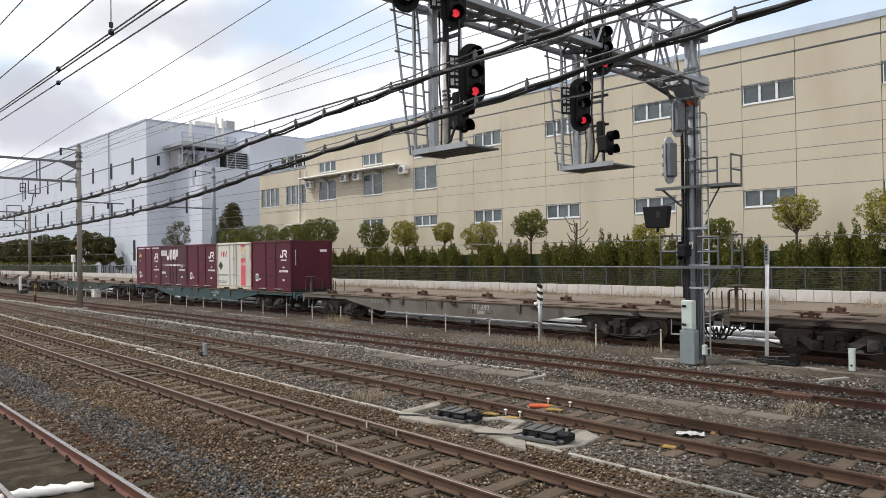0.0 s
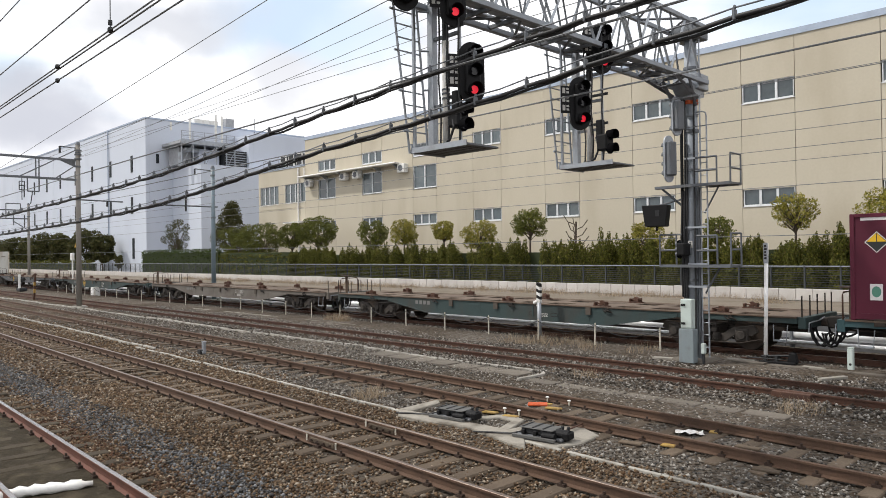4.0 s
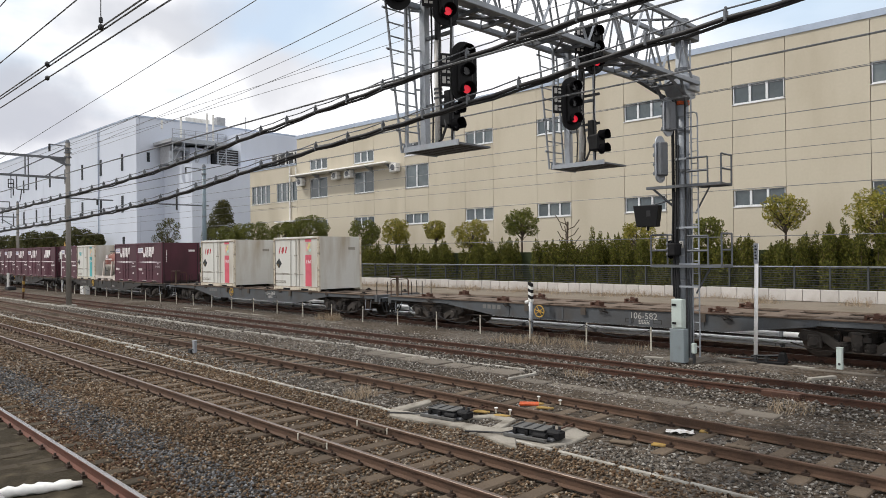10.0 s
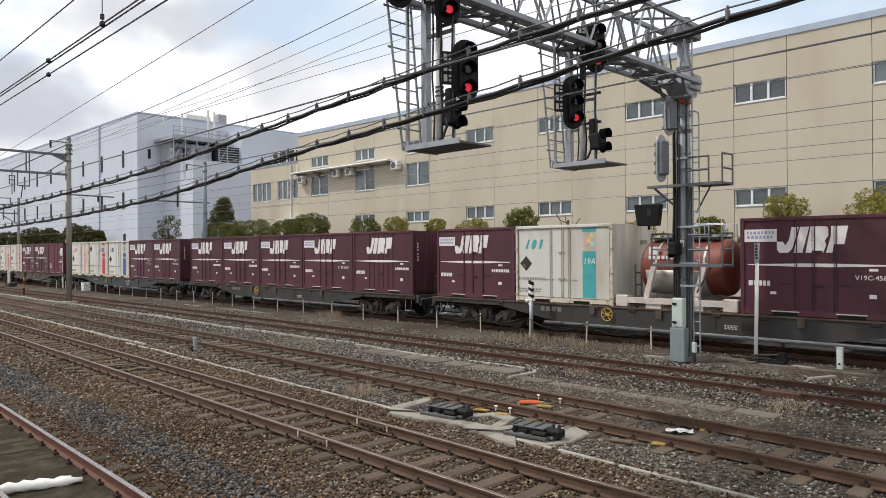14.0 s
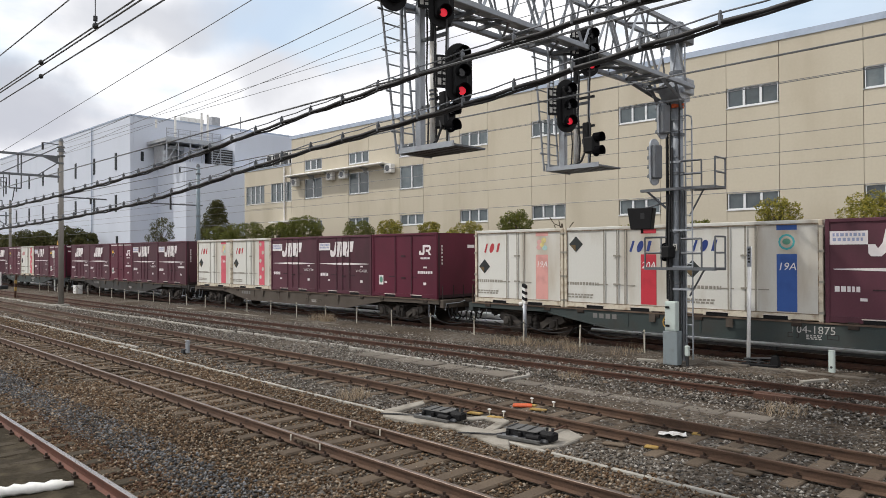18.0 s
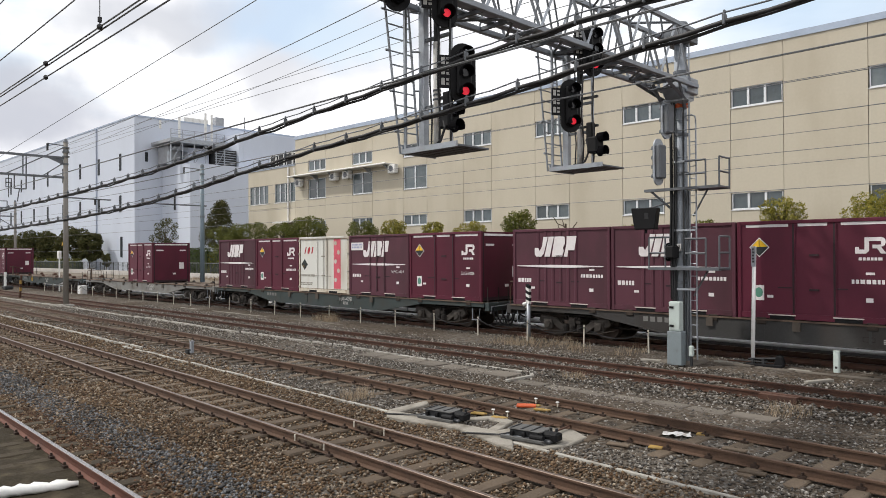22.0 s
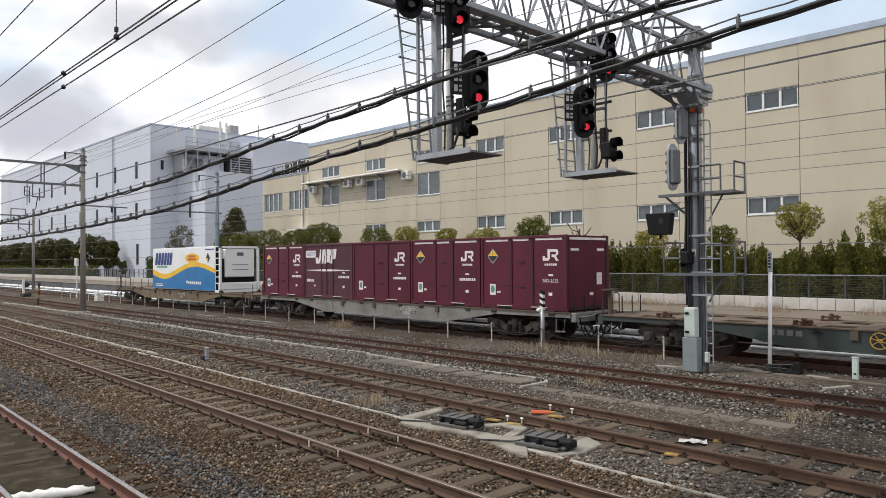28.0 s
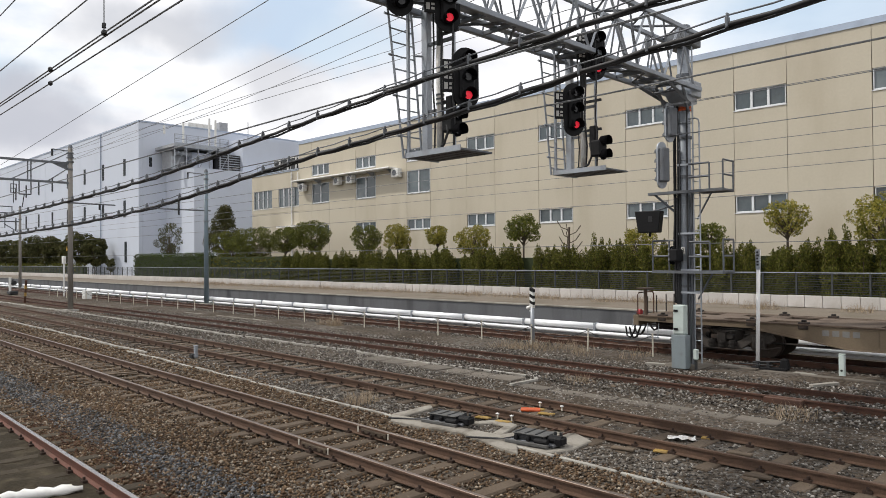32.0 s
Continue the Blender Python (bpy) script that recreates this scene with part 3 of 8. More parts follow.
ME_SLP = sleeper_mesh(2.1, 0.22, 0.16, "sleeper")
ME_SLP.materials.append(M_SLEEPER)
ME_SLPD = sleeper_mesh(2.1, 0.22, 0.16, "dark_sleeper")
ME_SLPD.materials.append(M_SLEEPER_D)
ME_SLPC = sleeper_mesh(2.0, 0.24, 0.16, "concrete_sleeper", 0.025)
ME_SLPC.materials.append(M_SLEEPER_C)
CLIPS = MB()
for sy in (-0.566, 0.566):
    for d in (-0.09, 0.09):
        CLIPS.box(-0.05, 0.05, sy + d - 0.03, sy + d + 0.03, 0.0, 0.035)
        CLIPS.cyl((0, sy + d, 0.03), (0, sy + d, 0.075), 0.018, n=6)
ME_CLIP = CLIPS.mesh("rail_clip")
ME_CLIP.materials.append(M_CLIP)


def track(label, yc, slope, me, x0, x1, step, tops, rails=(-0.566, 0.566), skip=0.0, seed=1, web=None):
    tr = thing("railway_track", pose(0, 0, 0), label, "track", "parallel railway tracks", "structure")
    for dy, top in zip(rails, tops):
        rail("rail", yc + dy, slope, -420, 60, top, tr, web)
    rnd = random.Random(seed)
    x = x0
    while x < x1:
        y = yc + slope * x
        z = -0.146 + rnd.uniform(-0.006, 0.004) - skip * (x < -11)
        s = part("sleeper", me, None, tr, at=pose(x, y, z, rnd.uniform(-0.6, 0.6), 0, math.degrees(slope) + rnd.uniform(-1.3, 1.3)))
        if x > -34:
            part("rail_clip", ME_CLIP, None, s)
        x += step * rnd.uniform(0.96, 1.04)
    return tr


T1, T2, T3, T4, T5 = 2.50, 6.45, 10.12, 14.69, 19.855
track("brown wooden sleeper track with a worn rusty rail", T1, S123, ME_SLPD, -40, 4, 0.62, (M_RAILSHINE, M_RAILSHINE), seed=1, web=M_RAIL_RED)
track("concrete sleeper track with rusty brown rails in ballast", T2, S123, ME_SLPC, -70, 6, 0.60, (M_RAILTOP, M_RAILTOP), skip=0.012, seed=2, web=M_RAIL_BROWN)
track("wooden sleeper track with rusty rails and switch machines beside it", T3, S123, ME_SLP, -70, 8, 0.62, (M_RAIL_BROWN, M_RAIL_BROWN), rails=(-0.62, 0.62), seed=3, web=M_RAIL_BROWN)
track("sunken track with dark rusty rails", T4, S4, ME_SLP, -75, 10, 0.64, (M_RAIL, M_RAIL), seed=4)
# dark bed; its sleepers are also darkened to deepen the shade under the wagons
track("freight line track with dark rusty rails", T5, 0.0, ME_SLPD, -70, 10, 0.64, (M_RAILTOP, M_RAILTOP), seed=5)


def stones(name, n, xr, yr, z, size, material, label, seed, keep=None):
    """Loose stones, each an uneven eight-sided lump, in one mesh."""
    rg = np.random.default_rng(seed)
    c = np.stack([rg.uniform(*xr, n), rg.uniform(*yr, n), np.full(n, z)], 1)
    c[:, 1] += S123 * c[:, 0]
    if keep is not None:
        c = c[keep(c)]
    n = len(c)
    c[:, 2] += rg.uniform(-0.022, 0.012, n)
    s = size * rg.uniform(0.45, 1.25, (n, 1, 1)) * rg.uniform(0.65, 1.2, (n, 1, 3))
    base = np.array([(1, 0, 0), (0, 1, 0), (-1, 0, 0), (0, -1, 0), (0.15, 0.1, 1), (-0.1, -0.2, -1)], float)
    v = base[None] * s * rg.uniform(0.7, 1.25, (n, 6, 3))
    a = rg.uniform(0, 6.28, n)
    ca, sa = np.cos(a)[:, None], np.sin(a)[:, None]
    v = np.stack([v[..., 0] * ca - v[..., 1] * sa, v[..., 0] * sa + v[..., 1] * ca, v[..., 2] * 0.75], -1) + c[:, None]
    tri = np.array([(0, 1, 4), (1, 2, 4), (2, 3, 4), (3, 0, 4), (1, 0, 5), (2, 1, 5), (3, 2, 5), (0, 3, 5)])
    f = (tri[None] + 6 * np.arange(n)[:, None, None]).reshape(-1, 3)
    me = bpy.data.meshes.new(name)
    me.vertices.add(6 * n)
    me.vertices.foreach_set("co", v.reshape(-1))
    me.loops.add(len(f) * 3)
    me.loops.foreach_set("vertex_index", f.reshape(-1).astype(np.int32))
    me.polygons.add(len(f))
    me.polygons.foreach_set("loop_start", np.arange(0, len(f) * 3, 3, dtype=np.int32))
    me.update()
    me.validate()
    me.materials.append(material)
    tagged(new(name, me), label, "gravel", kind="stuff")


def off_rails(c):
    """Stones keep clear of rails and cable troughs."""
    y = c[:, 1] - S123 * c[:, 0]
    ok = np.ones(len(c), bool)
    for yy in (T1 - 0.566, T1 + 0.566, T2 - 0.566, T2 + 0.566, T3 - 0.62, T3 + 0.62):
        ok &= np.abs(y - yy) > 0.085
    for yc, p in ((T2, 0.30), (T1, 0.9), (T3, 0.40)):
        inside = np.abs(y - yc) < (0.56 if yc == T1 else 1.0)
        ok &= ~(inside & (np.random.default_rng(3).random(len(c)) < p))
    return ok


stones("brown_ballast_stones", 64000, (-17, 1.5), (2.9, 8.4), -0.17, 0.029, M_STONE_BROWN, "rust-brown crushed ballast stones", 11, off_rails)
stones("ballast_stones", 46000, (-17, 1.5), (8.2, 13.4), -0.17, 0.031, M_STONE, "grey and brown crushed ballast stones", 15, off_rails)
stones("brown_ballast_stones", 30000, (-44, -14), (3.0, 9.0), -0.17, 0.040, M_STONE_BROWN, "rust-brown crushed ballast stones", 12, off_rails)
stones("ballast_stones", 34000, (-44, -14), (8.6, 17.2), -0.17, 0.040, M_STONE, "grey and brown crushed ballast stones", 16, off_rails)
stones("ballast_stones", 52000, (-40, 2), (13.0, 18.7), -0.12, 0.036, M_STONE, "grey crushed ballast stones beside the freight line", 14)
stones("fresh_ballast_stones", 19000, (-24, -3), (3.5, 4.8), -0.158, 0.028, M_STONE_BLUE, "patch of fresh blue-grey ballast stones", 13,
       lambda c: np.random.default_rng(8).random(len(c)) < np.clip(1.35 - np.abs(c[:, 1] - S123 * c[:, 0] - 4.12) * 2.6, 0, 1))
stones("rusty_ballast_stones", 4200, (-15, -3), (3.15, 3.95), -0.163, 0.028, M_STONE_RUST, "rust-red ballast stones beside the near rail", 17,
       lambda c: np.random.default_rng(9).random(len(c)) < np.clip(1.2 - np.abs(c[:, 1] - S123 * c[:, 0] - 3.5) * 2.4, 0, 1))

mud = MB()
for i in range(61):
    for j in range(6):
        mud.v.append((-28 + i * 0.55, T1 - 0.62 + 0.235 * j + S123 * (-28 + i * 0.55), -0.150 + 0.012 * math.sin(i * 2.3 + j * 1.7) + 0.008 * math.sin(i * 0.9 - j)))
for i in range(60):
    for j in range(5):
        mud.f.append((i * 6 + j, i * 6 + 6 + j, i * 6 + 7 + j, i * 6 + j + 1))
single("track_mud", mud, M_MUD, "dark oily mud and grit packed between the near rails", "mud", kind="structure")

# retaining wall, silver duct
wall = thing("retaining_wall", pose(0, 0, 0), "dark grey stained concrete retaining wall", "wall", kind="structure")
for i in range(30):
    x0 = -190 + i * 7.0
    part("wall_section", MB().box(x0 + 0.008, x0 + 6.992, 22.30, 22.52, -0.3, 0.80 + 0.012 * math.sin(i * 2.1)), M_WALL_RET, wall)
    part("coping", MB().box(x0 + 0.006, x0 + 6.994, 22.26, 22.58, 0.80, 0.845), M_CONC_OLD, wall)
duct = thing("cable_duct", pose(0, 0, 0), "bright silver metal cable duct along the retaining wall", "duct", kind="structure")
for i in range(64):
    x0 = -190 + i * 3.2
    part("duct_tube", MB().cyl((x0 + 0.02, 21.74, 0.225), (x0 + 3.18, 21.74, 0.225), 0.118, n=16), M_SILVER, duct, smooth=True)
    part("lower_tube", MB().cyl((x0, 21.62, 0.005), (x0 + 3.2, 21.62, 0.005), 0.062, n=10), M_SILVER, duct)
    part("clamp", MB().box(x0 - 0.05, x0 + 0.05, 21.60, 21.88, -0.02, 0.355), M_GALV, duct, bevel=0.02)
    part("foot", MB().box(x0 - 0.04, x0 + 0.04, 21.66, 21.82, -0.3, 0.12), M_GALV_D, duct)

# white blocks, mesh fence
FY = 27.6
kerb = thing("block_kerb", pose(0, 0, 0), "row of white precast concrete blocks under a fence", "kerb", kind="structure")
ME_BLK = MB().box(-0.294, 0.294, -0.09, 0.09, 0, 0.43).mesh("block", 0.012)
ME_BLK.materials.append(M_BLOCK)
rb = random.Random(9)
for i in range(240):
    part("block", ME_BLK, None, kerb, at=pose(10 - i * 0.6, FY + rb.uniform(-0.006, 0.006), 0.80 + rb.uniform(-0.01, 0.01), 0, 0, rb.uniform(-0.6, 0.6)))
fence = thing("fence", pose(0, 0, 0), "low dark metal bar fence on white blocks", "fence", kind="structure")
ME_FP = MB().box(-0.03, 0.03, -0.03, 0.03, 0, 0.84).mesh("fence_post", 0.005)
ME_FP.materials.append(M_FENCE)
for i in range(118):
    part("fence_post", ME_FP, None, fence, at=pose(10 - i * 1.2, FY, 1.23))
for k in range(9):
    part("fence_bar", MB().box(-135, 10, FY - 0.010, FY + 0.010, 1.285 + k * 0.088, 1.304 + k * 0.088), M_FENCE, fence)
part("top_rail", MB().box(-135, 10, FY - 0.03, FY + 0.03, 2.04, 2.075), M_GALV, fence, "pale top rail")


def bar(a, b, w=0.045):
    """A straight steel member of square section between two points."""
    return MB().cyl(a, b, w, n=4)


# ================= buildings =================
BY = 35.0


def window(parent, x0, x1, z0, z1, y, panes=3, name="window"):
    w = part(name, MB().box(x0, x1, y - 0.02, y + 0.06, z0 - 0.05, z0 + 0.025).box(x0, x1, y - 0.02, y + 0.06, z1 - 0.03, z1)
             .box(x0, x0 + 0.035, y - 0.02, y + 0.06, z0, z1).box(x1 - 0.035, x1, y - 0.02, y + 0.06, z0, z1), M_FRAME, parent, "white aluminium window frame")
    step = (x1 - x0) / panes
    for i in range(panes):
        a, b = x0 + i * step, x0 + (i + 1) * step
        if i:
            part("mullion", MB().box(a - 0.055, a + 0.055, y - 0.012, y + 0.05, z0 + 0.04, z1 - 0.04), M_FRAME, w)
        part("pane", MB().box(a + 0.03, b - 0.03, y + 0.05, y + 0.065, z0 + 0.026, z1 - 0.031), M_GLASS, w)
    part("sill", MB().box(x0 - 0.06, x1 + 0.06, y - 0.09, y + 0.05, z0 - 0.085, z0 - 0.052), M_FRAME, w)
    return w


def factory():
    b = thing("factory_building", pose(0, 0, 0), "long beige factory building with rows of small windows", "building")
    part("wall", MB().box(-52.6, 24, BY + 0.30, BY + 26, 0.5, 12.7).box(-60.5, -52.6, BY + 0.30, BY + 22, 0.5, 10.4), M_BEIGE_J, b, "dark wall behind the panel joints")
    cols = []
    for k in range(-4, 8):
        left = -8.45 - 6.03 * k
        if left < -52.6:
            break
        cols.append(left)
    for left in cols:
        if left + 2.5 > 24:
            continue
        holes = [(4.85, 5.62), (9.88, 10.80)]
        if left < -36:
            holes = [(4.85, 5.55), (7.48, 9.12), (9.85, 10.72)]
        for z0, z1 in ((0.5, 6.9), (6.9, 12.72)):
            z = z0 + 0.002
            for h0, h1 in holes:
                if z0 < h0 < z1:
                    part("wall_panel", MB().box(left + 0.012, left + 2.488, BY, BY + 0.3, z, h0 - 0.05), M_BEIGE, b)
                    z = h1
            part("wall_panel", MB().box(left + 0.012, left + 2.488, BY, BY + 0.3, z, z1 - 0.002), M_BEIGE, b)
            solid_end = min(left + 6.03, 24)
            part("wall_panel", MB().box(left + 2.512, solid_end - 0.012, BY, BY + 0.3, z0 + 0.002, z1 - 0.002), M_BEIGE, b)
        for h0, h1 in holes:
            window(b, left + 0.05, left + 2.45, h0, h1, BY + 0.05, 3 if h1 - h0 < 1.2 else 2)
    for z0, z1 in ((0.5, 6.9), (6.9, 12.72)):
        part("wall_panel", MB().box(-52.6, -50.67, BY, BY + 0.3, z0 + 0.002, z1 - 0.002), M_BEIGE, b)
    # lower wing at the far end
    for z0, z1 in ((0.5, 6.9), (6.9, 10.5)):
        mb = MB()
        if z0 > 1:
            for a, c, d, e in ((-60.5, -52.62, 6.912, 7.4), (-60.5, -52.62, 9.08, z1), (-60.5, -60.2, 7.4, 9.08), (-57.0, -55.9, 7.4, 9.08)):
                part("wall_panel", MB().box(a, c, BY, BY + 0.3, d, e), M_BEIGE, b)
        else:
            part("wall_panel", MB().box(-60.5, -52.62, BY, BY + 0.3, z0, z1 - 0.012), M_BEIGE, b)
    window(b, -60.2, -57.0, 7.42, 9.06, BY + 0.06, 4)
    window(b, -55.9, -52.66, 7.42, 9.06, BY + 0.06, 4)
    part("roof_coping", MB().box(-52.7, 24.1, BY - 0.05, BY + 0.5, 12.72, 13.02), M_COPING, b, "blue-grey metal coping")
    part("roof_coping", MB().box(-60.6, -52.71, BY - 0.05, BY + 0.5, 10.5, 10.68), M_COPING, b)
    # canopy with brackets, hung air units
    part("canopy", MB().box(-52.5, -39.6, BY - 0.85, BY - 0.004, 9.36, 9.46), M_WHITE, b, "white ledge canopy")
    part("gutter", MB().cyl((-52.5, BY - 0.86, 9.42), (-39.6, BY - 0.86, 9.42), 0.07, n=8), M_WHITE, b)
    for x in (-51.8, -49.3, -46.9, -44.6, -42.3, -40.0):
        part("bracket", MB().prism([(BY - 0.8, 9.36), (BY - 0.004, 9.36), (BY - 0.004, 8.85)], x - 0.03, x + 0.03, "x"), M_GALV, b)
    for x, z in ((-51.6, 8.6), (-46.6, 8.75), (-44.9, 8.75), (-39.4, 8.75)):
        u = part("air_unit", MB().box(x - 0.4, x + 0.4, BY - 0.5, BY - 0.1, z - 0.05, z + 0.6), M_WHITE, b, "wall-hung white air conditioner unit", bevel=0.03)
        part("fan_grille", MB().cyl((x, BY - 0.51, z + 0.28), (x, BY - 0.53, z + 0.28), 0.22, n=14), M_GALV_D, u)
    part("door_canopy", MB().box(-54.9, -51.9, BY - 0.9, BY - 0.004, 5.5, 5.62), M_WHITE, b)
    part("drain_pipe", MB().cyl((-53.6, BY - 0.1, 0.8), (-53.6, BY - 0.1, 10.4), 0.07, n=8), M_WHITE, b)
    part("drain_pipe", MB().tube([(-52.6, BY - 0.12, 10.3), (-52.6, BY - 0.12, 9.0), (-51.2, BY - 0.12, 8.9)], 0.06), M_WHITE, b)
    for i in range(4):
        x = -57.8 + i * 1.35
        u = part("roof_unit", MB().box(x, x + 1.0, BY + 0.7, BY + 1.5, 10.6, 11.9), M_WHITE, b, "white rooftop cooling unit with dark fan grilles", bevel=0.04)
        for z in (10.82, 11.38):
            part("fan_grille", MB().box(x + 0.14, x + 0.86, BY + 0.672, BY + 0.698, z, z + 0.46), M_DARK, u)
            part("fan_grille", MB().box(x + 1.002, x + 1.02, BY + 0.8, BY + 1.4, z, z + 0.46), M_DARK, u)
    for q in (0.0, 2.6):
        part("roof_guard", MB().cyl((-60.4 + q, BY + 0.5, 10.6), (-60.4 + q, BY + 0.5, 11.7), 0.03, n=6), M_GALV, b)
    part("roof_guard", MB().cyl((-60.4, BY + 0.5, 11.68), (-57.8, BY + 0.5, 11.68), 0.03, n=6), M_GALV, b)


factory()


def white_block():
    b = thing("white_building", pose(0, 0, 0), "tall pale blue-white windowless building with slit windows", "building")
    X0, Y0, Z1 = -82.2, 33.0, 18.7
    for i in range(6):
        x1 = X0 - i * 11.4
        part("wall_panel", MB().box(x1 - 11.36, x1, Y0, Y0 + 0.4, 0.5, Z1), M_WHITEWALL, b)
    part("wall", MB().box(X0 - 68, X0 - 0.4, Y0 + 0.41, 82, 0.5, Z1 - 0.5), M_WHITEWALL, b)
    part("side_wall", MB().box(X0 - 0.39, X0, Y0 + 0.42, 82, 0.5, Z1), M_WHITEWALL, b)
    part("roof_coping", MB().box(X0 - 68, X0 + 0.06, Y0 - 0.06, 82, Z1, Z1 + 0.18), M_COPING, b)
    for x, z0, z1 in [(q, z, z + 2.0) for q in (-86.3, -93.2, -99.8, -106.5, -113.2, -119.7, -126.2, -132.0) for z in (7.85, 12.8)] + [(-86.0, 2.5, 4.95)]:
        part("slit_window", MB().box(x - 0.30, x + 0.30, Y0 - 0.05, Y0 - 0.004, z0, z1), M_SLIT, b, "dark slit window")
    for x in (-93.8 + 0.02, -105.2):
        part("drain_pipe", MB().cyl((x, Y0 - 0.12, 0.8), (x, Y0 - 0.12, Z1), 0.07, n=8), M_COPING, b)
    # annex in front of the side wall
    part("annex", MB().box(X0 + 0.01, -75.0, 36.2, 82, 0.5, 13.0), M_WHITEWALL, b, "lower pale annex")
    part("annex", MB().box(X0 + 0.02, -77.0, 43.9, 51.5, 13.01, 17.5), M_WHITEWALL, b)
    part("louvre_bay", MB().box(X0 + 0.5, -77.6, 40.4, 43.3, 13.3, 15.2), M_DARK, b, "dark louvred plant recess")
    for k in range(6):
        part("louvre", MB().box(-77.6, -77.5, 40.5, 43.25, 13.5 + k * 0.29, 13.58 + k * 0.29), M_GALV, b)
    part("pillar", MB().box(-77.7, -77.0, 43.3, 43.89, 13.01, 17.3), M_WHITEWALL, b)
    part("platform", MB().box(X0 + 0.02, -77.0, 34.9, 41.5, 15.5, 15.84), M_ROOFGREY, b, "rooftop steel platform")
    part("platform_edge", MB().box(-76.99, -76.9, 34.85, 41.55, 15.42, 15.9), M_GALV, b)
    # set-back darker box: the shade under the platform, put in as grey
    part("plant_box", MB().box(X0 + 0.3, -79.2, 35.6, 37.1, 13.3, 15.3), M_ROOFGREY, b, "grey box standing in for the shade under the platform", bevel=0.04)
    part("duct_elbow", MB().tube([(-78.2, 35.3, 13.0), (-78.2, 35.3, 14.4), (-78.2, 35.9, 14.9), (-78.2, 37.4, 14.9)], 0.28, 10), M_GALV, b)
    for y in (34.95, 37.7, 40.4):
        part("cross_brace", bar((-77.06, y, 13.0), (-77.06, y + 1.35, 15.5), 0.04), M_GALV, b)
    for k in range(5):
        part("guard_wire", MB().box(-77.09, -77.06, 34.95, 41.45, 15.95 + k * 0.17, 15.975 + k * 0.17), M_GALV, b)
    # no hole here: the opening's shade is the plate's dark colour
    part("dark_opening", MB().box(X0 + 0.001, X0 + 0.02, 34.2, 34.55, 13.6, 14.7), M_SLIT, b, "flat dark plate standing in for a shaded opening")
    part("plant_unit", MB().box(X0 + 0.5, -78.4, 37.6, 40.2, 13.01, 15.2), M_WHITEWALL, b, "pale rooftop plant unit", bevel=0.05)
    for y in (34.95, 36.3, 37.7, 39.1, 40.4, 41.45):
        part("platform_post", MB().box(-77.1, -77.02, y - 0.04, y + 0.04, 15.84, 16.9), M_GALV, b)
        part("platform_leg", MB().box(-77.12, -77.0, y - 0.05, y + 0.05, 13.0, 15.66), M_GALV, b)
    for z in (16.35, 16.85):
        part("platform_rail", MB().box(-77.1, -77.03, 34.95, 41.45, z - 0.03, z + 0.03), M_GALV, b)
    for y, z0, z1 in ((35.6, 16.9, 17.8), (37.9, 16.0, 18.5), (41.2, 15.9, 19.3), (42.0, 15.9, 19.2)):
        part("vent_pipe", MB().cyl((-78.0, y * 0.96, z0), (-78.0, y * 0.96, z1), 0.13, n=8), M_WHITE, b)
    part("roof_box", MB().box(-85.5, -82.3, 39.0, 42.1, Z1 + 0.18, Z1 + 0.75), M_WHITE, b, "rooftop plant box", bevel=0.06)
    part("roof_box", MB().box(-83.4, -82.3, 43.1, 44.2, Z1 + 0.18, Z1 + 1.25), M_ROOFGREY, b)
    part("antenna", MB().cyl((-82.2, 47.0, 17.4), (-82.2, 47.0, 20.4), 0.05, n=6), M_GALV_D, b)

white_block()


# ================= plants =================
def leaf_cloud(centres, n, size, seed, flat=0.5, upright=0.0):
    """Small leaves scattered round clump centres (x, y, z, rx, ry, rz, weight); upright: how far they point upwards."""
    rg = np.random.default_rng(seed)
    cs = np.array(centres, float)
    k = rg.choice(len(cs), n, p=cs[:, 6] / cs[:, 6].sum())
    d = rg.normal(size=(n, 3))
    d /= np.linalg.norm(d, axis=1)[:, None]
    d *= rg.uniform(0.35, 1.0, (n, 1)) ** 0.5
    p = cs[k, :3] + d * cs[k, 3:6]
    a = rg.normal(size=(n, 3)) + np.array((0, 0, upright))
    a /= np.linalg.norm(a, axis=1)[:, None]
    b = np.cross(a, rg.normal(size=(n, 3)))
    b /= np.linalg.norm(b, axis=1)[:, None]
    s = size * rg.uniform(0.6, 1.3, (n, 1))
    v = np.stack([p - a * s, p + b * s * flat, p + a * s, p - b * s * flat], 1).reshape(-1, 3)
    mb = MB()
    mb.v = [tuple(q) for q in v]
    mb.f = [(4 * i, 4 * i + 1, 4 * i + 2, 4 * i + 3) for i in range(n)]
    me = bpy.data.meshes.new("crown")
    me.from_pydata(mb.v, [], mb.f)
    return me


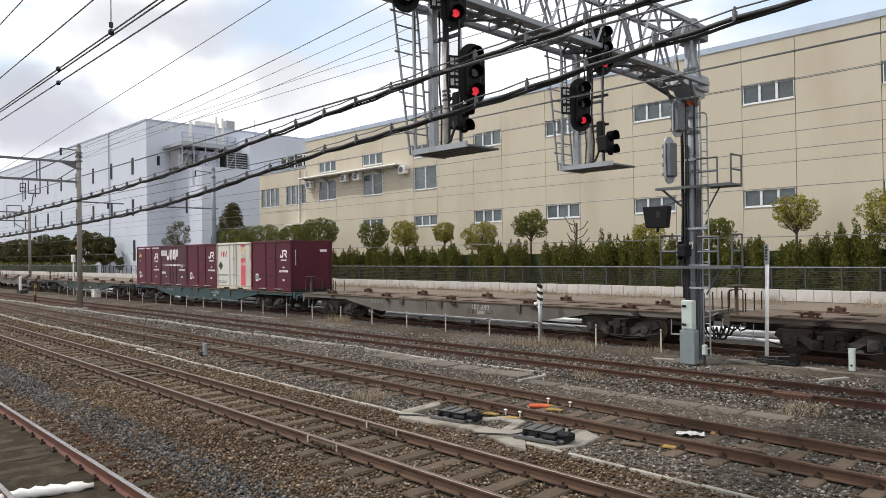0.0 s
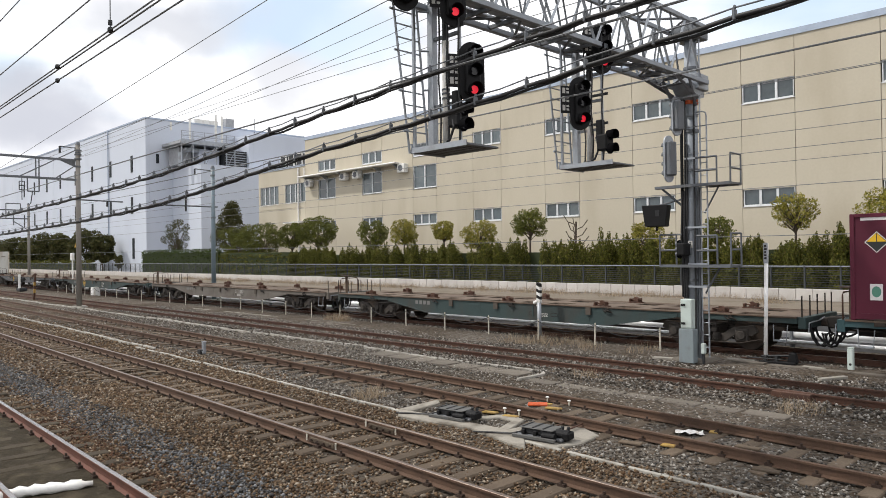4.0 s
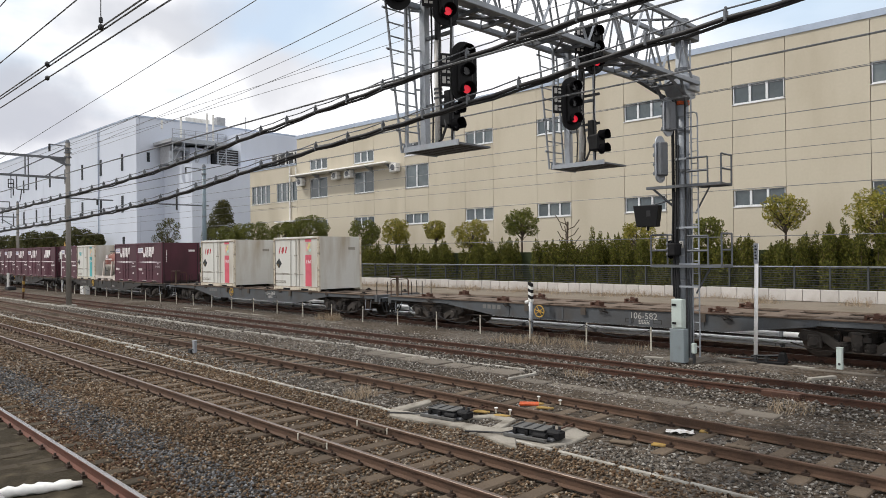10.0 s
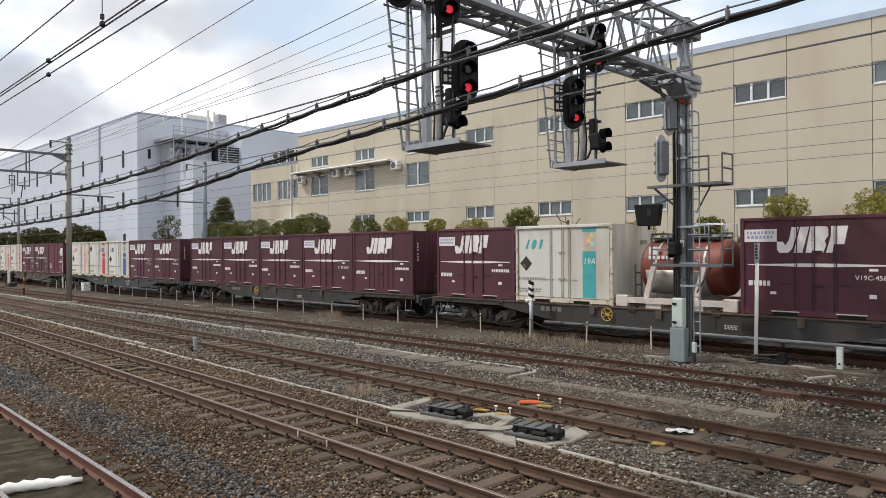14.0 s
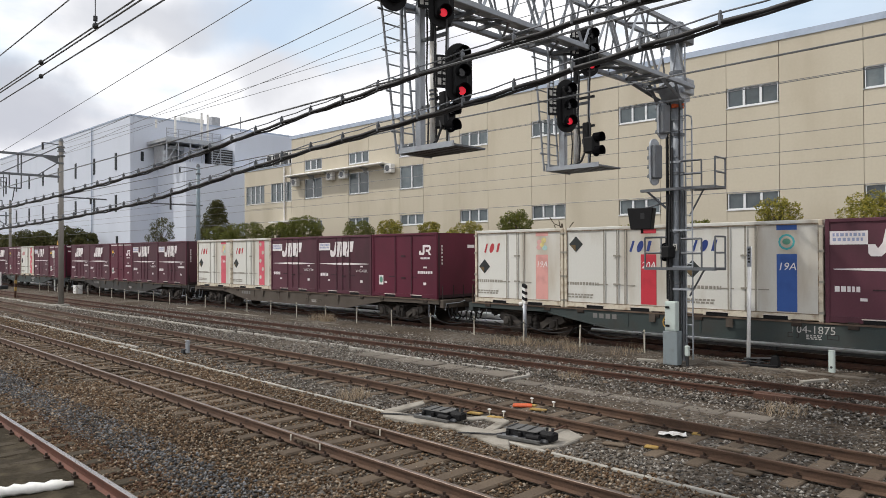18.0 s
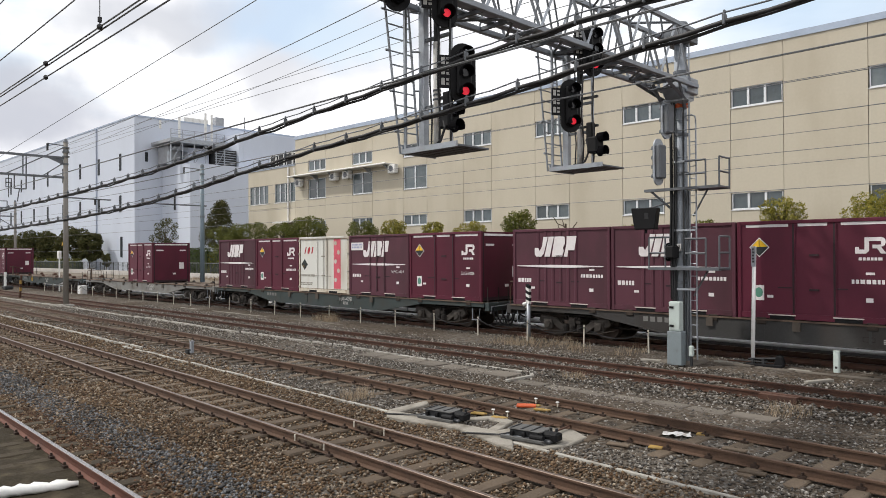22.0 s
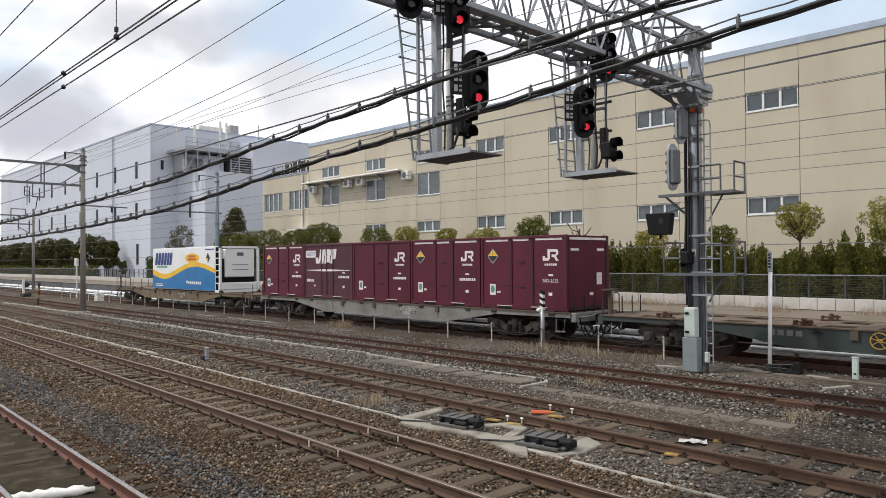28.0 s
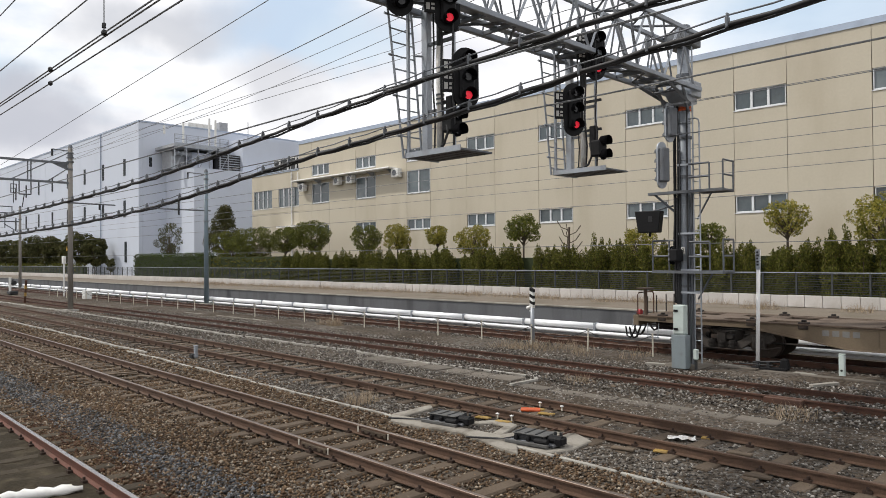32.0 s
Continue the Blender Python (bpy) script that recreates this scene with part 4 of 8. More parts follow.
def tree(x, y, z, h, w, leaf, label, seed, n=1800, crown=None, size=0.075, m=18, taper=0.0):
    """A trunk that forks into limbs, each carrying an uneven clump of leaves; crown: its height."""
    rnd = random.Random(seed)
    t = thing("tree", pose(x, y, z), label, "tree", "trees before the buildings")
    ch = crown or w
    zc = h - ch / 2
    tr = MB().cyl((0, 0, -0.1), (0.03, 0, zc), 0.04 + h * 0.008, 0.02 + h * 0.004, 8)
    cs = []
    for i in range(m):
        a, el = 2.4 * i + rnd.uniform(-0.5, 0.5), -0.85 + 1.75 * (i + 0.5) / m
        q = math.sqrt(max(0.05, 1 - el * el))
        k = rnd.uniform(0.5, 0.85) * (1 - taper * (el + 0.3))
        c = (w / 2 * k * q * math.cos(a), w / 2 * k * q * math.sin(a), zc + ch / 2 * 0.72 * el)
        r = w * rnd.uniform(0.10, 0.23) * (18 / max(m, 14)) ** 0.3
        cs.append((*c, r, r, r * 0.8, r * r))
        tr.cyl((0.02, 0, zc - ch * rnd.uniform(0.2, 0.5)), c, 0.018 + h * 0.003, 0.007, 5)
    part("trunk", tr, M_BARK, t)
    me = leaf_cloud(cs, n, size, seed)
    me.materials.append(leaf)
    part("crown", me, None, t)
    return t


G = 0.78
for i, (x, h, w, ch, mt_) in enumerate([(-7.2, 4.5, 2.6, 2.6, M_LEAF_Y), (-10.85, 4.4, 1.85, 1.9, M_LEAF_Y), (-14.2, 3.6, 1.6, 1.9, M_LEAF), (-17.8, 3.5, 1.9, 1.8, M_LEAF_Y), (-25.0, 4.55, 2.0, 2.5, M_LEAF), (-28.8, 4.1, 2.3, 2.3, M_LEAF_Y),
                               (-31.9, 4.15, 1.6, 2.2, M_LEAF_Y), (-35.7, 4.4, 2.1, 2.5, M_LEAF_Y), (-38.9, 4.5, 2.4, 2.6, M_LEAF), (-45.7, 5.2, 3.0, 3.9, M_LEAF), (-49.3, 4.8, 2.6, 3.6, M_LEAF), (-54.1, 5.15, 3.8, 4.2, M_LEAF)]):
    kind_ = "yellow-green" if mt_ is M_LEAF_Y else "glossy green"
    tree(x, 31.5, G, h, w, mt_, f"small {kind_} broadleaf tree before the beige factory wall", 20 + i, n=int(1050 * w * ch), size=0.052, m=28)
tree(-60.2, 32.0, G, 7.9, 4.2, M_LEAF_O, "tall tapering dark green evergreen tree", 40, n=8500, crown=6.6, size=0.085, m=34, taper=0.8)
tree(-57.4, 31.2, G, 4.7, 3.6, M_LEAF, "broad dark green evergreen shrub tree", 41, n=4500, crown=3.6)
tree(-71.4, 31.8, G, 6.4, 3.0, M_LEAF_O, "open-crowned evergreen tree beside the pale building", 42, n=3000, crown=4.8, size=0.075, m=20)
for i, (x, y, h, w) in enumerate([(-85.3, 31, 2.4, 1.25), (-90.6, 31, 5.3, 3.4), (-96.2, 31, 6.3, 4.6), (-103.5, 30.5, 5.6, 4.0), (-111, 31, 5.9, 5.0), (-119, 31, 5.2, 5.0), (-128, 31, 5.6, 5.5), (-138, 31, 5.2, 6.5), (-151, 31, 5.8, 7.0), (-166, 31, 5.8, 9)]):
    tree(x, y, G, h, w, M_LEAF_O, "round dark bush behind the fence" if i == 0 else "dark evergreen tree behind the fence", 60 + i, n=1500 if i == 0 else 6500, crown=h * 0.85, size=0.10 if i == 0 else 0.14, m=12 if i == 0 else 24)


def bare_tree(x, y, z):
    rnd = random.Random(77)
    t = thing("bare_tree", pose(x, y, z), "small leafless pruned tree with bent grey branches", "tree")
    mb = MB().tube([(0, 0, 0), (0.05, 0, 1.2), (0.0, 0.03, 2.2), (0.05, 0, 3.5)], 0.06)
    part("trunk", mb, M_BARK, t)
    for i in range(12):
        a, z0 = i * 2.1, 1.8 + i * 0.14
        l = rnd.uniform(0.45, 0.95)
        part("branch", MB().tube([(0.02, 0, z0), (l * 0.6 * math.cos(a), 0.4 * l * math.sin(a), z0 + 0.15), (l * math.cos(a), 0.6 * l * math.sin(a), z0 + 0.5)], 0.026, 5), M_BARK, t)


bare_tree(-21.8, 31.3, G)


def conifers():
    """The ragged row of young conifers behind the fence."""
    rnd = random.Random(4)
    protos = []
    for v in range(7):
        cs = []
        for q in range(3):
            px, py, top = rnd.uniform(-0.26, 0.26), rnd.uniform(-0.18, 0.18), rnd.uniform(2.05, 2.5)
            for k in range(12):
                f = k / 11
                r = 0.05 + 0.33 * (1 - f) ** 0.24 * rnd.uniform(0.75, 1.15)
                cs.append((px + rnd.uniform(-0.03, 0.03), py, 0.22 + f * (top - 0.22), r, r, 0.17, r + 0.03))
        me = leaf_cloud(cs, 5600, 0.056, 300 + v, 0.30, 1.6)
        me.materials.append(M_HEDGE)
        protos.append(me)
    x = 3.0
    while x > -46:
        if rnd.random() > 0.07:
            tall = rnd.uniform(0.86, 1.08) * (1.13 if -9.2 < x < -4.5 else 1.0)
            t = thing("conifer", pose(x, 29.4 + rnd.uniform(-0.25, 0.25), G, 0, 0, rnd.uniform(0, 360)) @ Matrix.Diagonal((1, 1, tall, 1)), "young ragged green conifer behind the fence", "conifer", "row of conifers")
            part("trunk", MB().cyl((0, 0, -0.05), (0, 0, 1.7), 0.035, 0.015, 5), M_BARK, t)
            part("crown", protos[rnd.randrange(7)], None, t)
        x -= rnd.uniform(0.34, 0.56)
    for xx, hh in ((-19.2, 3.0), (-18.8, 2.75), (-9.1, 2.5), (-8.6, 2.85), (-8.1, 2.95), (-7.5, 3.0), (-6.9, 3.0), (-6.2, 2.9), (-5.6, 2.9), (-23.9, 2.5), (-24.4, 2.6), (0.2, 2.8), (-34.4, 2.6)):
        t = thing("conifer", pose(xx, 29.7, G), "tall pointed green conifer beside the factory wall", "conifer", "row of conifers")
        cs = [(rnd.uniform(-0.06, 0.06), 0, 0.3 + (hh - 0.35) * k / 11, 0.46 * (1 - k / 12.5) ** 0.7, 0.40 * (1 - k / 12.5) ** 0.7, 0.2, 0.45 * (1 - k / 13)) for k in range(12)]
        me = leaf_cloud(cs, 3000, 0.058, int(-xx * 10) + 5, 0.28, 1.8)
        me.materials.append(M_HEDGE)
        part("trunk", MB().cyl((0, 0, -0.05), (0, 0, hh * 0.8), 0.05, 0.02, 5), M_BARK, t)
        part("crown", me, None, t)


conifers()


def hedge(x0, x1, y, h, label, seed, n, dep=0.5, leaf=M_HEDGE):
    cs = []
    rnd = random.Random(seed)
    x = x0
    while x < x1:
        for z in (0.35, 0.85, 1.35, 1.85, 2.3):
            if z < h:
                cs.append((x, y, G + z, 0.42, dep, 0.34, 1))
        x += 0.5
    me = leaf_cloud(cs, n, 0.085, seed, 0.5)
    me.materials.append(leaf)
    tagged(new("hedge", me), label, "hedge", kind="stuff")
    # a solid dark green box fills the middle of the leaf cloud
    single("hedge_core", MB().box(x0, x1, y - dep * 0.55, y + dep * 0.55, G, G + h - 0.15), M_LEAF_D, "plain dark box filling the inside of the hedge", "hedge", kind="stuff")


# one long dark box backs the conifer row and closes its gaps
single("hedge_core", MB().box(-46, 3.5, 29.95, 30.1, G, G + 1.9), M_LEAF_D, "plain dark box closing the gaps behind the conifers", "hedge", kind="stuff")
hedge(-150.0, -89.5, 29.6, 1.4, "dark low hedge under the pine trees", 91, 16000)
hedge(-75.0, -58.5, 30.0, 2.4, "dark green flat-trimmed hedge behind the fence", 90, 15000, leaf=M_HEDGE_D)
hedge(-58.0, -45.5, 30.0, 2.3, "green hedge of close-set conifers behind the fence", 92, 12000)


def grass(name, spots, label, seed, size=0.22):
    rg = random.Random(seed)
    mb = MB()
    for x, y, z, r, n in spots:
        for _ in range(n):
            a, q = rg.uniform(0, 6.28), r * math.sqrt(rg.random())
            px, py = x + q * math.cos(a), y + q * math.sin(a)
            h, b = size * rg.uniform(0.5, 1.4), rg.uniform(0, 6.28)
            lx, ly = rg.uniform(-0.6, 0.6) * h, rg.uniform(-0.6, 0.6) * h
            w = 0.007
            mb.add([(px - w * math.cos(b), py - w * math.sin(b), z), (px + w * math.cos(b), py + w * math.sin(b), z), (px + lx, py + ly, z + h)], [(0, 1, 2)])
    me = bpy.data.meshes.new(name)
    me.from_pydata(mb.v, [], mb.f)
    me.materials.append(M_DRY)
    tagged(new(name, me), label, "grass", kind="stuff")


rg_ = random.Random(31)
grass("dry_grass", [(-12.3 + rg_.uniform(-2.2, 2.4), 17.5 + rg_.uniform(-0.6, 0.7), -0.1, 0.35, 34) for _ in range(16)], "clump of dry straw-coloured grass by the freight line", 5, 0.26)
grass("dry_grass", [(-24.5 + rg_.uniform(-0.5, 0.5), 17.8, -0.1, 0.3, 120) for _ in range(4)], "small dry grass tuft in the ballast", 6, 0.3)
grass("dry_grass", [(rg_.uniform(-60, 5), rg_.uniform(25.4, 27.3), 0.79, 0.5, 60) for _ in range(140)], "sparse dry weeds on the dirt strip", 7, 0.26)
grass("dry_grass", [(-11.2, 8.9, -0.17, 0.35, 170), (-4.5, 13.2, -0.17, 0.4, 140), (-9.2, 13.6, -0.17, 0.3, 90)], "straw tufts between the tracks", 8, 0.2)


# ================= signal gantry =================
GX = -8.44


def gantry():
    g = thing("signal_gantry", pose(0, 0, 0), "grey lattice steel signal gantry across the tracks on a round column", "gantry")
    part("column", MB().cyl((GX, 17.3, -0.1), (GX, 17.3, 8.5), 0.165, 0.155, 20), M_COLUMN, g, "round galvanised steel column", smooth=True)
    part("column_cap", MB().cyl((GX, 17.3, 8.45), (GX, 17.3, 8.62), 0.24, 0.18, 18), M_GALV_D, g)
    part("column_post", MB().box(GX - 0.215, GX - 0.150, 17.08, 17.17, 1.5, 6.9), M_BLACK, g, "black cable duct up the column", bevel=0.02)
    for q in range(2):
        part("riser_cable", MB().tube([(GX - 0.13 + 0.05 * q, 17.1, 1.3), (GX - 0.15 + 0.06 * q, 17.09, 2.2), (GX - 0.20 + 0.08 * q, 17.07, 3.0), (GX - 0.17 + 0.06 * q, 17.1, 4.2)], 0.026), M_CABLE, g, "black cable strapped to the column")
    part("side_rail", MB().box(GX + 0.175, GX + 0.225, 17.2, 17.3, -0.1, 4.3), M_GALV_D, g, "grey steel rail beside the column", bevel=0.01)
    for z in (1.75, 2.32, 3.25, 5.0):
        part("ladder_bracket", MB().box(GX - 0.1, GX + 0.45, 17.10, 17.13, z, z + 0.05), M_GALV, g)
    part("footing", MB().box(GX - 0.45, GX + 0.50, 16.85, 17.8, -0.25, -0.05), M_SLAB, g, bevel=0.05)
    for z in (2.55, 4.0, 5.15, 6.1):
        part("steel_strap", MB().cyl((GX, 17.3, z), (GX, 17.3, z + 0.025), 0.177, n=16), M_GALV, g, "bright steel strap")
    part("warning_band", MB().cyl((GX, 17.3, 6.42), (GX, 17.3, 6.62), 0.178, n=18), M_ORANGE, g)
    for z in (1.9, 3.2, 4.7, 5.7, 7.3):
        part("band", MB().cyl((GX, 17.3, z), (GX, 17.3, z + 0.07), 0.186, n=16), M_GALV_D, g)
    # lattice beam
    xa, xb, za, zb = GX - 0.42, GX + 0.42, 6.92, 8.30
    for x in (xa, xb):
        for z in (za, zb):
            part("chord", MB().box(x - 0.05, x + 0.05, -4.0, 17.35, z - 0.05, z + 0.05), M_COLUMN, g, bevel=0.008)
    for sx in (-1, 1):
        part("knee_arm", bar((GX + sx * 0.40, 15.6, 6.9), (GX + sx * 0.24, 17.15, 6.55), 0.05), M_GALV_D, g)
        part("knee_arm", bar((GX + sx * 0.40, 16.4, 6.92), (GX + sx * 0.22, 17.1, 6.35), 0.035), M_GALV_D, g)
    part("knee_cross", bar((GX - 0.34, 16.2, 6.75), (GX + 0.34, 16.2, 6.75), 0.03), M_GALV_D, g)
    part("knee_plate", MB().prism([(16.75, 6.86), (17.5, 6.86), (17.5, 6.6), (17.15, 6.5)], GX - 0.26, GX + 0.26, "x"), M_GALV, g)
    part("gusset", MB().box(GX - 0.34, GX + 0.34, 17.0, 17.6, 6.75, 7.15), M_GALV, g, bevel=0.02)
    part("gusset", MB().box(GX - 0.34, GX + 0.34, 17.0, 17.6, 8.05, 8.45), M_GALV_D, g, bevel=0.02)
    y, up = 17.0, True
    while y > -3.5:
        y2 = y - 0.78
        for x in (xa, xb):
            part("diagonal", bar((x, y, za if up else zb), (x, y2, zb if up else za), 0.034), M_GALV, g)
        part("lacing", bar((xa if up else xb, y, za), (xb if up else xa, y2, za), 0.03), M_GALV_D, g)
        part("lacing", bar((xa if up else xb, y, zb), (xb if up else xa, y2, zb), 0.03), M_GALV_D, g)
        for x in (xa, xb):
            part("lattice_web", bar((x, (y + y2) / 2, zb if up else za), (x, y2, za if up else zb), 0.024), M_GALV_D, g)
        part("strut", MB().box(xa, xb, y2 - 0.03, y2 + 0.03, za - 0.035, za + 0.035), M_GALV_D, g)
        y, up = y2, not up
    for xw in (GX - 0.22, GX + 0.04):
        part("walk_plank", MB().box(xw, xw + 0.18, 3.0, 16.2, za + 0.05, za + 0.08), M_GALV, g, "narrow grey walk plank")
    part("knee_brace", bar((GX - 0.2, 16.2, 6.9), (GX - 0.15, 17.15, 5.9), 0.05), M_GALV_D, g)
    # service balconies on the column
    for z0, top, left, right, name in ((4.33, 0.72, -9.3, -7.32, "upper"), (2.30, 0.80, -9.2, -7.33, "lower")):
        part("balcony_deck", MB().box(left, right, 16.95, 17.1, z0 - 0.04, z0 + 0.03).box(-8.1, right, 17.5, 17.65, z0 - 0.04, z0 + 0.03).box(-8.1, right, 17.1, 17.5, z0 - 0.02, z0 + 0.02), M_GALV_D, g, f"{name} service balcony deck")
        mid = right - 0.34
        for a, b in (((right, 17.0, z0), (right, 17.0, z0 + top)), ((right, 17.6, z0), (right, 17.6, z0 + top)), ((mid, 17.0, z0), (mid, 17.0, z0 + top * 0.94)), ((right, 17.0, z0 + top), (right, 17.6, z0 + top)), ((right, 17.0, z0 + top * 0.5), (right, 17.6, z0 + top * 0.5)),
                     ((-8.2, 17.0, z0 + top * 0.94), (mid, 17.0, z0 + top * 0.94)), ((-8.2, 17.0, z0 + top * 0.48), (mid, 17.0, z0 + top * 0.48)), ((-7.72, 17.3, z0), (-8.12, 17.3, z0 - 0.7))):
            part("handrail", bar(a, b, 0.024), M_GALV_D, g)
        if z0 < 3:
            for a, b in (((left, 17.0, z0), (left, 17.0, z0 + top)), ((left + 0.46, 17.0, z0), (left + 0.46, 17.0, z0 + top)), ((left, 17.0, z0 + top), (-8.6, 17.0, z0 + top)), ((left, 17.0, z0 + 0.4), (-8.6, 17.0, z0 + 0.4))):
                part("handrail", bar(a, b, 0.024), M_GALV_D, g)
        else:
            part("bracket", bar((-9.2, 17.1, z0), (-8.6, 17.2, z0 - 0.55), 0.03), M_GALV_D, g)
    # column ladder with a bent top, conduits
    part("ladder_stile", MB().cyl((-8.19, 17.25, 0.0), (-8.19, 17.25, 8.3), 0.021, n=6), M_GALV, g)
    part("ladder_stile", MB().tube([(-8.02, 17.25, 0.0), (-8.02, 17.25, 6.05), (-8.04, 17.25, 6.16), (-8.12, 17.25, 6.2), (-8.28, 17.25, 6.2)], 0.021), M_GALV, g)
    for i in range(26):
        part("rung", MB().cyl((-8.19, 17.25, 0.25 + 0.31 * i), (-8.02 if i < 19 else -8.28, 17.25, 0.25 + 0.31 * i), 0.013, n=5), M_GALV, g)
    for x, y, z1 in ((-8.55, 17.12, 6.8), (-8.50, 17.11, 5.4), (-8.30, 17.12, 6.9)):
        part("conduit", MB().tube([(x, y, 0.1), (x, y + 0.01, z1 * 0.5), (x + 0.02, y, z1)], 0.026), M_DARK, g)
    part("number_plate", MB().box(-8.46, -8.35, 17.08, 17.095, 2.75, 2.93), M_MARKDIM, g, "small pale plate with a black figure")
    lettering("3", 0.16, pose(-8.405, 17.076, 2.84, 90), M_BLACK, g, "figure")
    # cabinet at the foot
    c = part("cabinet", MB().box(-8.49, -8.19, 16.66, 16.86, 0.74, 1.48), M_BOXGREEN, g, "pale green relay cabinet", bevel=0.02)
    part("cabinet_door", MB().box(-8.47, -8.21, 16.645, 16.66, 0.79, 1.43), M_BOXGREEN, c)
    for z in (0.85, 1.31):
        part("latch", MB().box(-8.455, -8.35, 16.625, 16.645, z, z + 0.055), M_BLACK, c)
    part("cabinet_base", MB().box(-8.53, -8.15, 16.64, 16.90, -0.1, 0.735), M_BASEGREY, g, "blue-grey steel cabinet base", bevel=0.01)
    part("junction_box", MB().box(-8.02, -7.91, 16.75, 16.86, 0.14, 0.40), M_BOXGREEN, g, bevel=0.02)
    part("junction_post", MB().box(-7.99, -7.94, 16.78, 16.83, -0.1, 0.14), M_DARK, g)
    return g


gantry()


def signal_head(x, y, z, h, lit, label, name="colour_light_signal", face=1, lenses=3, board=True, w=0.225, turn=-24):
    """A colour light head that faces along x, with an oval backboard and hooded lenses."""
    s = thing(name, pose(x, y, z, 0, 0, turn if face > 0 else -12), label, "railway signal", "colour light signals on the gantry")
    if board:
        pts = []
        for i in range(28):
            a = 2 * math.pi * i / 28
            cy, cz = math.cos(a), math.sin(a)
            pts.append((w * cy, (h / 2 - w) * (1 if cz > 0 else -1) + w * cz))
        part("backboard", MB().prism(pts, -0.02, 0.02, "x"), M_BLACK if face > 0 else M_GALV, s, "oval backboard")
    part("case", MB().box(-0.10 if face < 0 else -0.16, 0.16 if face < 0 else 0.10, -0.13, 0.13, -h * 0.36, h * 0.36), M_BLACK if face > 0 or not board else M_GALV_D, s, bevel=0.03)
    span = h * 0.60
    reach = 0.24 if face > 0 else 0.17
    for i in range(lenses):
        zz = span / 2 - span * i / (lenses - 1)
        n = 12
        hood = MB()
        for q in range(n + 1):
            an = math.pi * (-0.18 + 1.36 * q / n)
            for xx, rr in ((0.06, 0.108), (reach, 0.112), (reach, 0.102), (0.06, 0.098)) if face > 0 else ((0.06, 0.070), (reach, 0.074), (reach, 0.064), (0.06, 0.060)):
                hood.v.append((xx * face, rr * math.cos(an), zz + rr * math.sin(an)))
        for q in range(n):
            for w_ in range(4):
                hood.f.append((4 * q + w_, 4 * q + (w_ + 1) % 4, 4 * q + 4 + (w_ + 1) % 4, 4 * q + 4 + w_))
        part("hood", hood, M_HOOD if face > 0 else M_GALV_D, s)
        part("lens_ring", MB().cyl((0.07 * face, 0, zz), (0.10 * face, 0, zz), 0.105, n=16), M_HOOD, s)
        part("lens", MB().cyl((0.10 * face, 0, zz), (0.118 * face, 0, zz), 0.066, n=16), M_REDLAMP if i == lit else M_LENS, s, "lit red lens" if i == lit else "")
    return s


